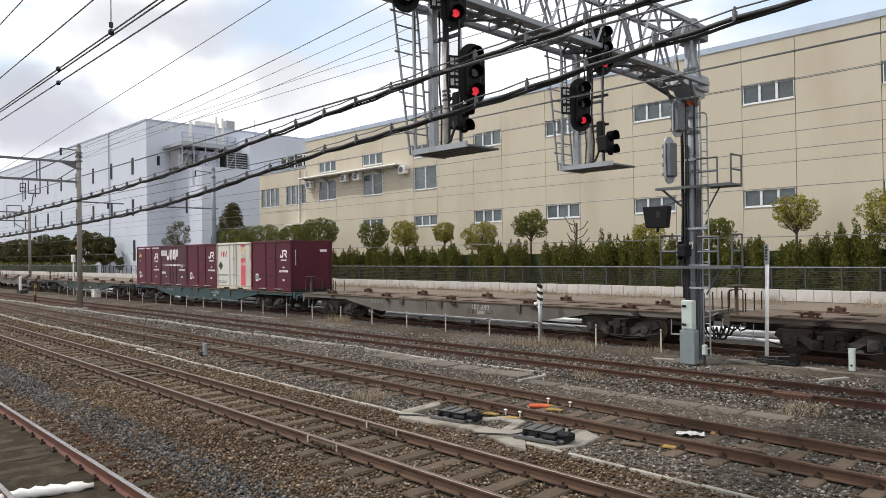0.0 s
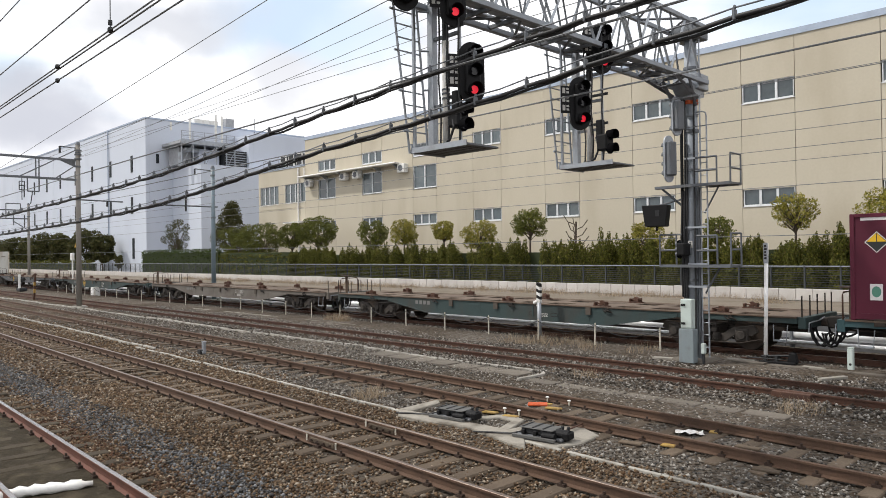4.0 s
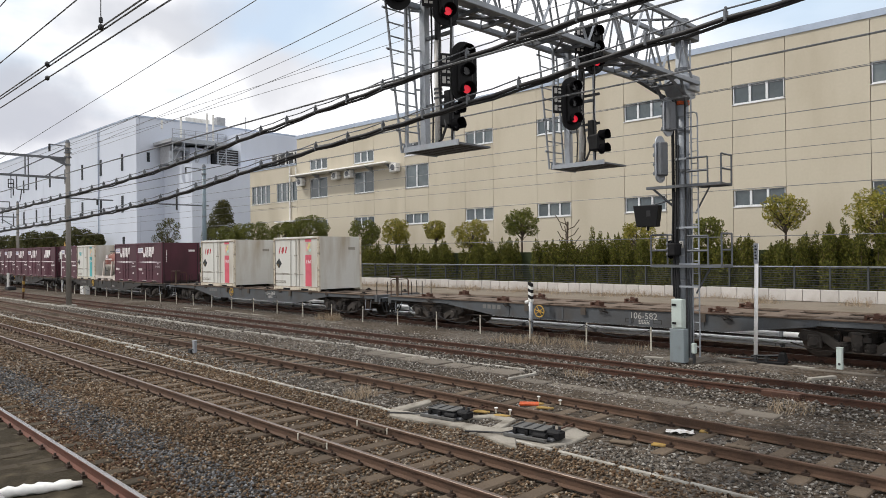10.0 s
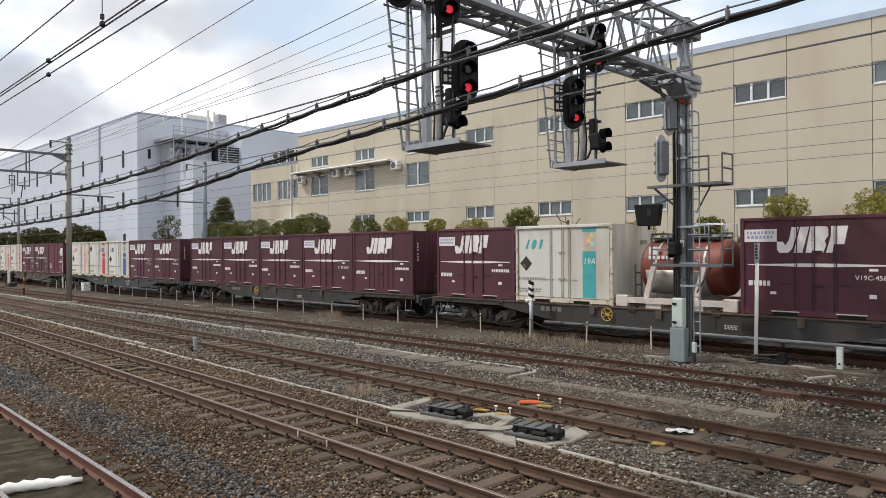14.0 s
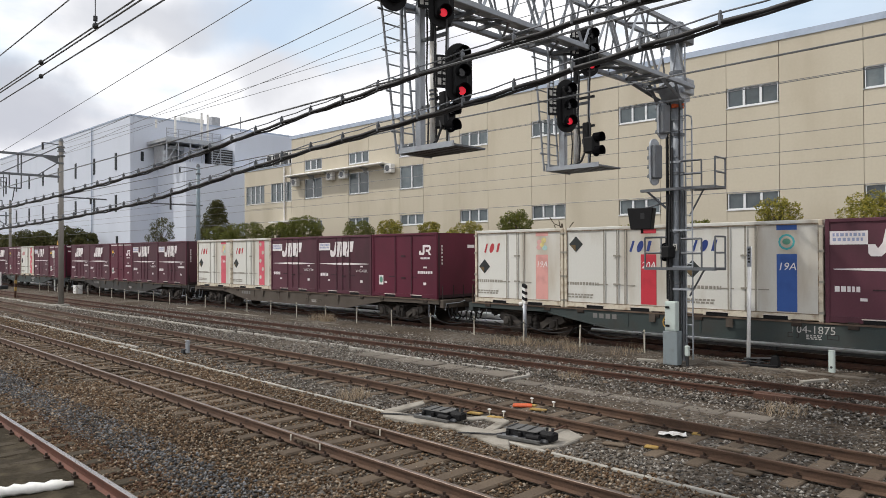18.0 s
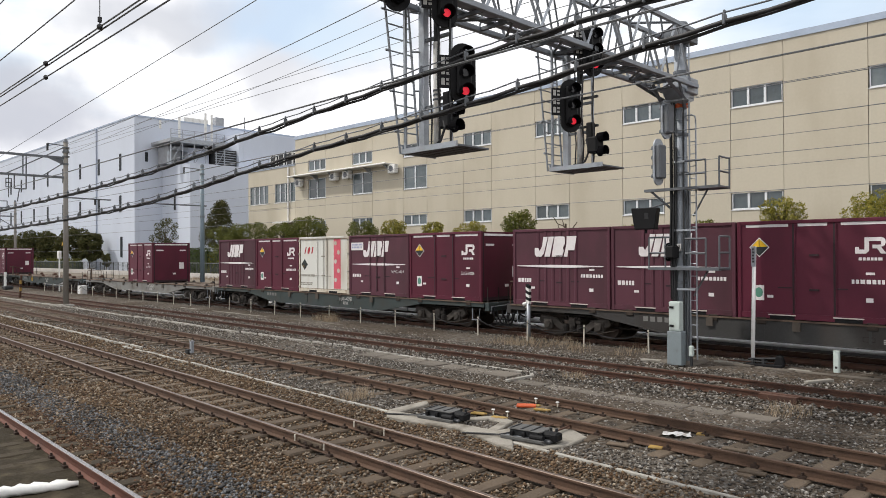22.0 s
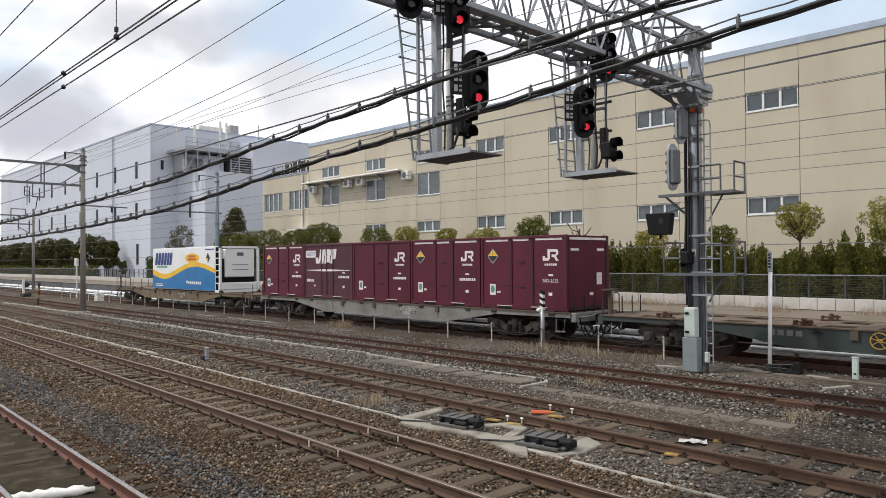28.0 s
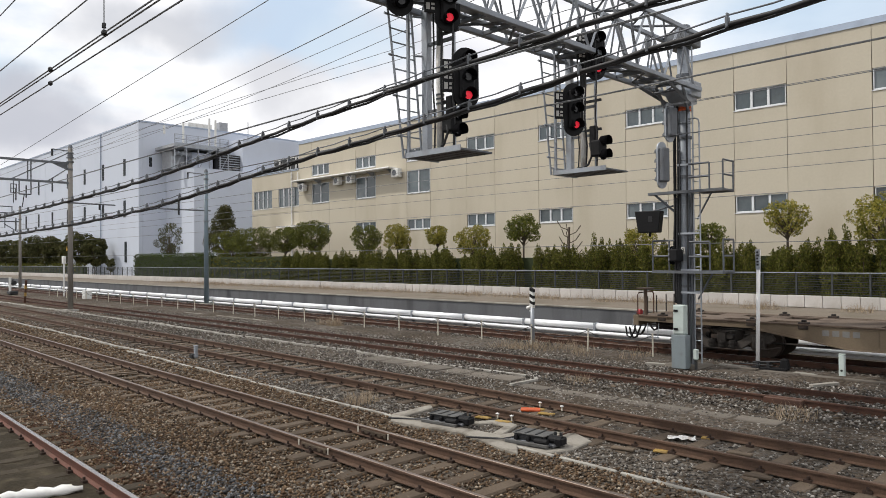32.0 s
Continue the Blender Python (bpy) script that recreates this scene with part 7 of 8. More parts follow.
        for j, q in enumerate((-0.95, 0.95)):
            ws = part("wheelset", cached("wheelset", lambda: MB().cyl((0, -0.60, 0), (0, -0.47, 0), 0.43, n=28).cyl((0, -0.49, 0), (0, -0.46, 0), 0.46, n=28).cyl((0, -0.63, 0), (0, -0.60, 0), 0.14, n=14)
                      .cyl((0, 0.47, 0), (0, 0.60, 0), 0.43, n=28).cyl((0, 0.46, 0), (0, 0.49, 0), 0.46, n=28).cyl((0, -0.95, 0), (0, 0.95, 0), 0.075, n=10).box(-0.30, -0.16, -0.612, -0.60, -0.05, 0.05).box(0.16, 0.30, -0.612, -0.60, -0.05, 0.05), M_WHEEL), None, b, at=pose(q, 0, 0.43))
            WHEELS[j].append(ws)
    if wheel:
        h = part("hand_wheel", cached(("hand_wheel", wheel.name), lambda: MB().tube([(0.19 * math.cos(a * math.pi / 8), 0, 0.19 * math.sin(a * math.pi / 8)) for a in range(17)], 0.016, 6)
                 .cyl((-0.15, 0, -0.10), (0.15, 0, 0.10), 0.012, n=6).cyl((-0.1, 0, 0.15), (0.1, 0, -0.15), 0.012, n=6).cyl((-0.18, 0, 0.05), (0.18, 0, -0.05), 0.012, n=6).cyl((0, 0, 0), (0, 0.1, 0), 0.05, n=8), wheel), None, w, "yellow brake hand wheel", at=pose(-2.07, -1.29, 0.76))
    if number:
        lettering(number, 0.27, pose(nx, -1.236, 0.80, 90), M_MARKDIM, w, "number_marking")
    part("data_marks", cached("data_marks", lambda: bars(-0.15, 0.2, 0.66, 0.028, -1.231, 3, 0.07, 0.03), M_MARKDIM), None, w, at=pose(nx, 0, 0))
    for q in range(4):
        part("side_mark", cached("side_mark", lambda: MB().box(-0.075, 0.075, -1.235, -1.231, 0.74, 0.88), M_MARKFAINT), None, w, at=pose(-4.5 + 0.22 * q, 0, 0))
    for q in (nx - 0.45, nx + 0.45):
        part("data_frame", cached("data_frame", lambda: MB().box(-0.13, 0.13, -1.235, -1.231, 0.60, 0.615).box(-0.13, 0.13, -1.235, -1.231, 0.705, 0.72).box(-0.13, -0.115, -1.235, -1.231, 0.60, 0.72).box(0.115, 0.13, -1.235, -1.231, 0.60, 0.72), M_BOGIE), None, w, at=pose(q, 0, 0))
    if last:
        part("tail_lamp", MB().cyl((-9.72, -0.85, 1.05), (-9.62, -0.85, 1.05), 0.09, n=12), M_REDMARK, w)
    return w


L, HW, HT = 3.715, 1.225, 2.5


def fx(f):
    return -L / 2 + L * f


def tri(f, z, r, material, parent, name="diamond", y=-HW + 0.028):
    x = fx(f)
    part(name, cached((name, f, z, r, material.name), lambda: MB().prism([(x - r, z), (x, z - r), (x + r, z), (x, z + r)], y - 0.004, y), material), None, parent)


def shell(kind, paint, seam, posts, parent, corrugated=False):
    """Body of a 12-foot container: side walls, corner posts, rails, pockets, door leaves, ribbed end walls."""
    rail = M_STAINED if seam is M_SEAMW else paint
    part("body", cached(("body", paint.name), lambda: MB().box(-L / 2 + 0.03, L / 2 - 0.03, -HW + 0.03, HW - 0.03, 0.10, HT - 0.03), paint), None, parent)
    for sx in (-1, 1):
        for sy in (-1, 1):
            part("corner_post", cached(("corner_post", rail.name), lambda: MB().box(-0.05, 0.05, -0.05, 0.05, 0.0, HT), rail, 0.012), None, parent, at=pose(sx * (L / 2 - 0.05), sy * (HW - 0.05), 0))
    for sy in (-1, 1):
        part("top_rail", cached(("top_rail", paint.name), lambda: MB().box(-L / 2 + 0.1, L / 2 - 0.1, -0.035, 0.035, HT - 0.09, HT), paint, 0.01), None, parent, at=pose(0, sy * (HW - 0.035), 0))
        part("bottom_rail", cached(("bottom_rail", rail.name), lambda: MB().box(-L / 2 + 0.1, -1.05, -0.03, 0.03, 0.03, 0.17).box(-0.45, 0.45, -0.03, 0.03, 0.03, 0.17).box(1.05, L / 2 - 0.1, -0.03, 0.03, 0.03, 0.17).box(-1.05, -0.45, -0.03, 0.03, 0.12, 0.17).box(0.45, 1.05, -0.03, 0.03, 0.12, 0.17), rail), None, parent, at=pose(0, sy * (HW - 0.03), 0))
    for q in (-0.75, 0.75):
        part("fork_pocket", cached(("fork_pocket", q), lambda: MB().box(q - 0.30, q + 0.30, -HW + 0.01, HW - 0.01, 0.02, 0.115), M_BLACK), None, parent)
        part("pocket_edge", cached(("pocket_edge", q), lambda: MB().box(q - 0.33, q + 0.33, -HW - 0.014, -HW + 0.0, 0.113, 0.14), M_CRADLE), None, parent)
    for f in posts:
        part("door_seam", cached(("door_seam", f, seam.name), lambda: MB().box(fx(f) - 0.022, fx(f) + 0.022, -HW + 0.024, -HW + 0.033, 0.16, HT - 0.09), seam), None, parent)
        part("locking_bar", cached(("locking_bar", f, paint.name), lambda: MB().cyl((fx(f) + 0.05, -HW + 0.012, 0.2), (fx(f) + 0.05, -HW + 0.012, HT - 0.12), 0.014, n=6), paint), None, parent)
    ribs = [0.25 + 0.078 * i for i in range(6)] if corrugated else []
    for f in ribs:
        part("side_rib", cached(("side_rib", paint.name), lambda: MB().prism([(-0.062, 0.0), (-0.034, -0.027), (0.034, -0.027), (0.062, 0.0)], 0.18, HT - 0.1, "z"), paint), None, parent, at=pose(fx(f + 0.03), -HW + 0.03, 0))
    for i in range(9 if corrugated else 0):
        part("end_rib", cached(("end_rib", paint.name), lambda: MB().box(-0.012, 0.012, -0.045, 0.045, 0.16, HT - 0.1), paint, 0.008), None, parent, at=pose(L / 2 - 0.022, -1.0 + 0.25 * i, 0))
    part("roof", cached(("roof", paint.name), lambda: MB().box(-L / 2 + 0.05, L / 2 - 0.05, -HW + 0.05, HW - 0.05, HT - 0.035, HT - 0.012), paint), None, parent)
    for z in (0.75, 1.6):
        part("latch", cached(("latch", z, seam.name), lambda: MB().box(fx(0.47), fx(0.53), -HW - 0.002, -HW + 0.028, z, z + 0.05), seam), None, parent)


Y = -HW + 0.028      # marks lie on the recessed side panels
LIFT = [0.0]


def marks(key, mb_fn, material, parent, name="marking"):
    part(name, cached(("m",) + key, mb_fn, material), None, parent, at=pose(0, -LIFT[0], 0) if LIFT[0] else None)


def slant_logo():
    """Plain slanted shapes of the carrier's mark."""
    mb = MB()
    mb.prism([(fx(0.262), 1.60), (fx(0.318), 1.60), (fx(0.345), 1.70), (fx(0.388), 2.24), (fx(0.342), 2.24), (fx(0.325), 1.92), (fx(0.300), 1.78), (fx(0.285), 1.88), (fx(0.246), 1.88), (fx(0.247), 1.68)], Y - 0.004, Y)
    mb.prism([(fx(0.352), 1.60), (fx(0.408), 1.60), (fx(0.452), 2.24), (fx(0.396), 2.24)], Y - 0.004, Y)
    mb.prism([(fx(0.428), 1.60), (fx(0.535), 1.60), (fx(0.555), 1.78), (fx(0.545), 1.88), (fx(0.568), 2.02), (fx(0.566), 2.20), (fx(0.552), 2.24), (fx(0.460), 2.24)], Y - 0.004, Y)
    mb.prism([(fx(0.553), 1.60), (fx(0.590), 1.60), (fx(0.600), 1.80), (fx(0.660), 1.80), (fx(0.684), 2.24), (fx(0.584), 2.24), (fx(0.582), 2.0)], Y - 0.004, Y)
    return mb


def hook_logo(f0=0.74):
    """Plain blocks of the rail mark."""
    a, k, z0 = fx(f0), 0.86, 1.66
    mb = MB()
    for pts in ([(0.0, 0.0), (0.26, 0.0), (0.34, 0.07), (0.34, 0.44), (0.23, 0.44), (0.23, 0.11), (0.10, 0.11), (0.10, 0.18), (0.0, 0.18)],
                [(0.345, 0.34), (0.62, 0.34), (0.62, 0.44), (0.345, 0.44)], [(0.625, 0.18), (0.70, 0.22), (0.73, 0.28), (0.73, 0.36), (0.69, 0.42), (0.625, 0.44)],
                [(0.42, 0.14), (0.53, 0.14), (0.62, 0.0), (0.75, 0.0), (0.62, 0.18), (0.62, 0.24), (0.42, 0.24)]):
        mb.prism([(a + k * u, z0 + k * v) for u, v in pts], Y - 0.004, Y)
    return mb


def serial_marks(c, text, wide=False):
    if text:
        lettering(text, 0.16, pose(fx(0.82), Y - 0.003, 1.00, 90), M_MARK, c, "number_marking")
    else:
        marks(("ser",), lambda: bars(fx(0.72), fx(0.93), 0.95, 0.10, Y, 1, 0.09, 0.03), M_MARK, c)
    marks(("sm",), lambda: MB().box(fx(0.80), fx(0.85), Y - 0.004, Y, 1.16, 1.22).box(fx(0.80), fx(0.84), Y - 0.004, Y, 0.52, 0.62).box(fx(0.20), fx(0.24), Y - 0.004, Y, 0.55, 0.62), M_MARK, c, "data_plate")
    x0, x1 = L / 2 - 0.034, L / 2 - 0.022
    if wide:
        marks(("e2",), lambda: MB().box(x0, x1, -0.95, -0.50, 1.98, 2.06).box(x0, x1, 0.55, 0.95, 1.98, 2.06).box(x0, x1, 0.52, 0.82, 0.85, 1.25).box(x0, x1, 0.1, 0.3, 0.50, 0.60), M_MARK, c, "end_marking")
    else:
        marks(("e",), lambda: MB().box(x0, x1, -0.94, -0.89, 1.30, 1.38).box(x0, x1, -0.94, -0.89, 1.42, 1.50).box(x0, x1, -0.94, -0.89, 1.54, 1.62).box(x0, x1, -0.94, -0.89, 1.70, 1.78).box(x0, x1, -0.94, -0.89, 1.82, 1.90).box(x0, x1, -0.94, -0.89, 1.94, 2.02).box(x0, x1, 0.50, 0.90, 1.93, 2.05), M_MARK, c, "end_marking")
    marks(("ebar",), lambda: MB().box(L / 2 - 0.032, L / 2 - 0.008, -1.12, -1.06, 0.05, HT - 0.05).box(L / 2 - 0.032, L / 2 - 0.008, 1.06, 1.12, 0.05, HT - 0.05).box(L / 2 - 0.032, L / 2 - 0.008, -1.05, 1.05, 0.05, 0.16), M_SEAM, c, "end_frame")
    for q, (u, v) in enumerate(((0.27, 0.36), (0.62, 0.70))):
        marks(("lv", q), lambda: MB().box(fx(u), fx(v), Y - 0.012, Y, 0.80, 0.83), M_SEAM, c, "door_handle")


def container(kind, x, serial="", stripe=None, tag=True, flat=True):
    """One container at x along the train. kind: jrf, jrfc (ribbed), jr, jrs (white top stripes), jot."""
    if kind in ("jrf", "jrfc"):
        c = thing("freight_container", pose(x, T5, 1.0), "weathered purple-maroon freight container with white slanted mark" + (", ribbed sides" if kind == "jrfc" else ""), "container", "containers on the train")
        shell(kind, M_MAROON, M_SEAM, (0.36, 0.47, 0.60) if kind == "jrf" else (), c, kind == "jrfc")
        LIFT[0] = 0.026 if kind == "jrfc" else 0.0
        marks(("slant",), slant_logo, M_MARK, c, "white_mark")
        marks(("line",), lambda: MB().prism([(fx(0.05), 1.285), (fx(0.40), 1.25), (fx(0.60), 1.25), (fx(0.94), 1.285), (fx(0.94), 1.305), (fx(0.60), 1.335), (fx(0.40), 1.335), (fx(0.05), 1.305)], Y - 0.004, Y), M_MARK, c, "white_line")
        LIFT[0] = 0.0
        marks(("jk",), lambda: bars(fx(0.055), fx(0.20), 0.76, 0.13, Y, 1, 0.10, 0.03), M_MARK, c)
        if kind == "jrf":
            p = part("slogan_sign", cached("slogan_sign", lambda: MB().box(fx(0.025), fx(0.245), Y - 0.004, Y, 1.88, 2.20), M_MARK), None, c, "white slogan sign")
            part("slogan_bars", cached("slogan_bars", lambda: bars(fx(0.045), fx(0.23), 2.075, 0.075, Y - 0.005, 2, 0.07, 0.035), M_SLOGAN), None, p)
    elif kind in ("jr", "jrs"):
        c = thing("freight_container", pose(x, T5, 1.0), "wine-red freight container with a white block mark" + (" and white top stripes" if kind == "jrs" else ""), "container", "containers on the train")
        shell(kind, M_RED, M_SEAM, (0.37, 0.62), c)
        marks(("hook",), hook_logo, M_MARK, c, "white_mark")
        marks(("hk2",), lambda: bars(fx(0.76), fx(0.90), 1.50, 0.07, Y, 1, 0.08, 0.02), M_MARK, c)
        if kind == "jrs":
            marks(("stripe3",), lambda: MB().box(fx(0.06), fx(0.34), Y - 0.004, Y, 2.34, 2.42).box(fx(0.40), fx(0.58), Y - 0.004, Y, 2.34, 2.42).box(fx(0.66), fx(0.95), Y - 0.004, Y, 2.34, 2.42).box(L / 2 - 0.004, L / 2 + 0.003, -1.05, 1.05, 2.34, 2.42), M_MARK, c, "white_stripe")
            tri(0.15, 1.83, 0.25, M_MARK, c, "diamond_border")
            tri(0.15, 1.83, 0.225, M_DIAMOND, c, "diamond", Y - 0.006)
            marks(("dhalf",), lambda: MB().prism([(fx(0.15) - 0.20, 1.84), (fx(0.15) - 0.01, 1.84), (fx(0.15) - 0.01, 2.04)], Y - 0.016, Y - 0.012).prism([(fx(0.15) + 0.01, 1.84), (fx(0.15) + 0.20, 1.84), (fx(0.15) + 0.01, 2.04)], Y - 0.016, Y - 0.012), M_GOLD, c, "diamond_half")
        if tag:
            marks(("tag",), lambda: MB().box(fx(0.11), fx(0.18), Y - 0.004, Y, 0.48, 0.86), M_MARK, c, "label_plate")
            marks(("tagg",), lambda: MB().ball((fx(0.145), Y - 0.004, 0.68), 0.10, 0.003, 0.13, 12, 6), M_GREENTAG, c, "green_emblem")
    else:
        tone = {"pink": "pink", "red": "red", "blue": "blue", "teal": "teal", "flower": "pink floral", "faded": "faded pink"}[stripe]
        c = thing("freight_container", pose(x, T5, 1.0), f"weathered white container with a {tone} vertical stripe and dark diamond", "container", "containers on the train")
        shell(kind, M_CREAM, M_SEAMW, (0.38, 0.50, 0.57), c)
        sm = {"pink": M_PINK, "red": M_REDSTRIPE, "blue": M_BLUESTRIPE, "teal": M_TEALSTRIPE, "flower": M_PINK, "faded": M_PINKFADE}[stripe]
        full = stripe == "flower"
        marks(("st", stripe), lambda: MB().box(fx(0.71), fx(0.84), Y - 0.004, Y, 0.22, 2.40) if full else MB().box(fx(0.71), fx(0.84), Y - 0.004, Y, 0.22, 1.66).box(fx(0.71), fx(0.84), Y - 0.004, Y, 2.26, 2.40), sm, c, "colour_stripe")
        if full:
            for i in range(5):
                marks(("fl", i), lambda: MB().ball((fx(0.745 + 0.055 * (i % 2)), Y - 0.005, 2.2 - 0.4 * i), 0.10, 0.003, 0.10, 10, 4), M_CREAM, c, "pale_flower")
        else:
            if stripe == "blue":
                marks(("ring", 0), lambda: MB().ball((fx(0.775), Y - 0.004, 1.96), 0.20, 0.003, 0.20, 16, 6), M_TEALSTRIPE, c, "round_emblem")
                marks(("ring", 1), lambda: MB().ball((fx(0.775), Y - 0.008, 1.96), 0.15, 0.003, 0.15, 16, 6), M_CREAM, c, "round_emblem")
                marks(("ring", 2), lambda: MB().ball((fx(0.775), Y - 0.012, 1.97), 0.10, 0.003, 0.08, 12, 6), M_GREENTAG, c, "round_emblem")
            elif stripe != "red":
                for i, (dx, dz, mm) in enumerate(((-0.10, 0.10, M_PALEPINK), (0.08, 0.16, M_PALEGOLD), (0.12, -0.08, M_PALETEAL), (-0.12, -0.06, M_PALEPINK), (0.0, 0.02, M_PALEGOLD))):
                    marks(("dot", i, stripe), lambda: MB().ball((fx(0.775) + dx, Y - 0.004, 1.96 + dz), 0.10, 0.003, 0.09, 10, 4), mm, c, "round_emblem")
            lettering("20A" if stripe == "red" else "19A", 0.27, pose(fx(0.775), Y - 0.0075, 1.34, 90), M_MARK, c, "stripe_figure", 0.2)
        lm = M_NAVY if stripe in ("red", "blue") else (M_TEALSTRIPE if stripe == "teal" else M_REDMARK)
        a = fx(0.60) if stripe == "red" else fx(0.10)
        dz = 0.72 if stripe == "red" else 0.0
        for q, shape in enumerate(([(a + 0.04, 1.75), (a + 0.11, 1.73), (a + 0.215, 2.05), (a + 0.15, 2.05)],
                                   [(a + 0.39 + 0.095 * math.cos(w_ / 8 * math.pi) + 0.05 * math.sin(w_ / 8 * math.pi), 1.89 + 0.165 * math.sin(w_ / 8 * math.pi)) for w_ in range(16)],
                                   [(a + 0.58, 1.75), (a + 0.67, 1.75), (a + 0.76, 2.05), (a + 0.66, 2.05)])):
            marks(("brand", lm.name, q, stripe), lambda: MB().prism(shape, Y - 0.004, Y), lm, c, "brand_mark")
        for q, (x0, x1, z0, z1) in enumerate(((0.025, 0.975, HT - 0.115, HT - 0.095), (0.025, 0.975, 0.175, 0.195), (0.024, 0.030, 0.19, HT - 0.11), (0.970, 0.976, 0.19, HT - 0.11), (0.03, 0.20, 0.03, 0.055), (0.80, 0.97, 0.03, 0.05))):
            marks(("rust", q), lambda: MB().box(fx(x0), fx(x1), -HW - 0.0005, -HW + 0.028, z0, z1), M_RUSTLINE, c, "rusty_edge")
        tri(0.115, 1.26 + dz, 0.25, M_DIAMOND, c)
        marks(("dlow", dz), lambda: MB().prism([(fx(0.115) - 0.20, 1.24 + dz), (fx(0.115) - 0.01, 1.05 + dz), (fx(0.115) - 0.01, 1.24 + dz)], Y - 0.012, Y - 0.008), M_BROWNMARK, c, "diamond_lower")
        marks(("jm",), lambda: bars(fx(0.03), fx(0.33), 0.72, 0.09, Y, 1, 0.08, 0.03), M_SEAMW, c)
        marks(("jm2",), lambda: bars(fx(0.03), fx(0.28), 0.40, 0.05, Y, 2, 0.12, 0.03), M_SEAMW, c)
        for q, (u, v) in enumerate(((0.30, 0.42), (0.54, 0.66))):
            marks(("jh", q), lambda: MB().box(fx(u), fx(v), Y - 0.012, Y, 0.74, 0.77), M_SEAMW, c, "door_handle")
        marks(("je",), lambda: MB().box(L / 2 - 0.004, L / 2 + 0.003, 0.45, 0.85, 1.88, 2.0), M_SEAMW, c, "end_marking")
        for sx in (-1, 1):
            for z in (0.2, 0.95, 1.7, 2.3):
                marks(("hg", sx, z), lambda: MB().box(sx * (L / 2 - 0.03) - 0.06, sx * (L / 2 - 0.03) + 0.06, -HW - 0.012, -HW + 0.02, z, z + 0.06), M_SEAMW, c, "hinge")
    TRAIN.append((c, x, 1.0))
    if kind != "jot":
        serial_marks(c, serial, kind == "jrs")
    return c


def tank_container(x):
    t = thing("tank_container", pose(x, T5, 1.0), "dull orange-red tank container on a dirty white steel cradle", "container", "containers on the train")
    TRAIN.append((t, x, 1.0))
    r, zc = 0.80, 1.18
    part("tank", MB().cyl((-1.12, 0, zc), (1.12, 0, zc), r, n=32, caps=False), M_TANK, t, "dull orange-red cylindrical tank", smooth=True)
    part("tank_belly", MB().prism([((r + 0.015) * math.cos(a), zc + (r + 0.015) * math.sin(a)) for a in [math.pi * (1.03 + 0.94 * i / 18) for i in range(19)]], -1.05, 0.72, "x"), M_TANKLOW, t, "grey lower cladding", smooth=True)
    for e in (-1, 1):
        part("tank_end", MB().ball((e * 1.12, 0, zc), 0.30, r, r, 24, 12), M_TANK, t, smooth=True)
        part("tank_band", MB().cyl((e * 0.72 - 0.03, 0, zc), (e * 0.72 + 0.03, 0, zc), r + 0.012, n=32, caps=False), M_TANKLOW, t)
        for s in (-1, 1):
            part("cradle_leg", MB().prism([(e * 0.75 - 0.26, 0.28), (e * 0.75 - 0.10, 0.28), (e * 0.75 + 0.16, 1.32), (e * 0.75 + 0.02, 1.32)], s * 0.98 - 0.05, s * 0.98 + 0.05), M_CRADLE, t)
            part("base_end", MB().box(e * 1.62 - 0.20, e * 1.62 + 0.20, s * 1.1 - 0.11, s * 1.1 + 0.11, 0.02, 0.36), M_CRADLE, t, bevel=0.02)
            part("leg_foot", MB().box(e * 0.62 - 0.24, e * 0.62 + 0.24, s * 1.06 - 0.10, s * 1.06 + 0.10, 0.0, 0.16), M_CRADLE, t, bevel=0.01)
    part("base_frame", MB().box(-1.8, 1.8, -1.2, -1.02, 0.14, 0.30).box(-1.8, 1.8, 1.02, 1.2, 0.14, 0.30).box(-1.8, -1.65, -1.05, 1.05, 0.14, 0.3).box(1.65, 1.8, -1.05, 1.05, 0.14, 0.3), M_CRADLE, t)
    part("walkway", MB().box(-1.1, 1.0, -0.42, 0.42, 2.0, 2.05), M_DARK, t, "dark top walkway")
    for xx in (-0.7, 0.1, 0.8):
        part("manhole", MB().cyl((xx, 0, 1.94), (xx, 0, 2.12), 0.17, n=12), M_GALV, t)
    for yy in (-0.42, 0.42):
        for xx in (-0.3, 0.2, 0.7, 1.15):
            part("guard_post", MB().cyl((xx, yy, 2.03), (xx, yy, 2.42), 0.016, n=6), M_GALV, t)
        part("guard_rail", MB().cyl((-0.3, yy, 2.41), (1.15, yy, 2.41), 0.016, n=6), M_GALV, t)
    part("end_ladder", MB().box(-1.52, -1.48, -0.62, -0.58, 0.3, 1.25).box(-1.52, -1.48, -0.26, -0.22, 0.3, 1.25).box(-1.52, -1.48, -0.58, -0.26, 0.62, 0.66).box(-1.52, -1.48, -0.58, -0.26, 0.98, 1.02), M_GALV_D, t)
    part("marking", bars(-0.95, 0.35, 1.42, 0.10, -0.80, 1, 0.11, 0.05), M_MARK, t)
    part("name_panel", MB().box(-0.95, -0.68, -0.79, -0.72, 1.55, 1.78), M_MARK, t)


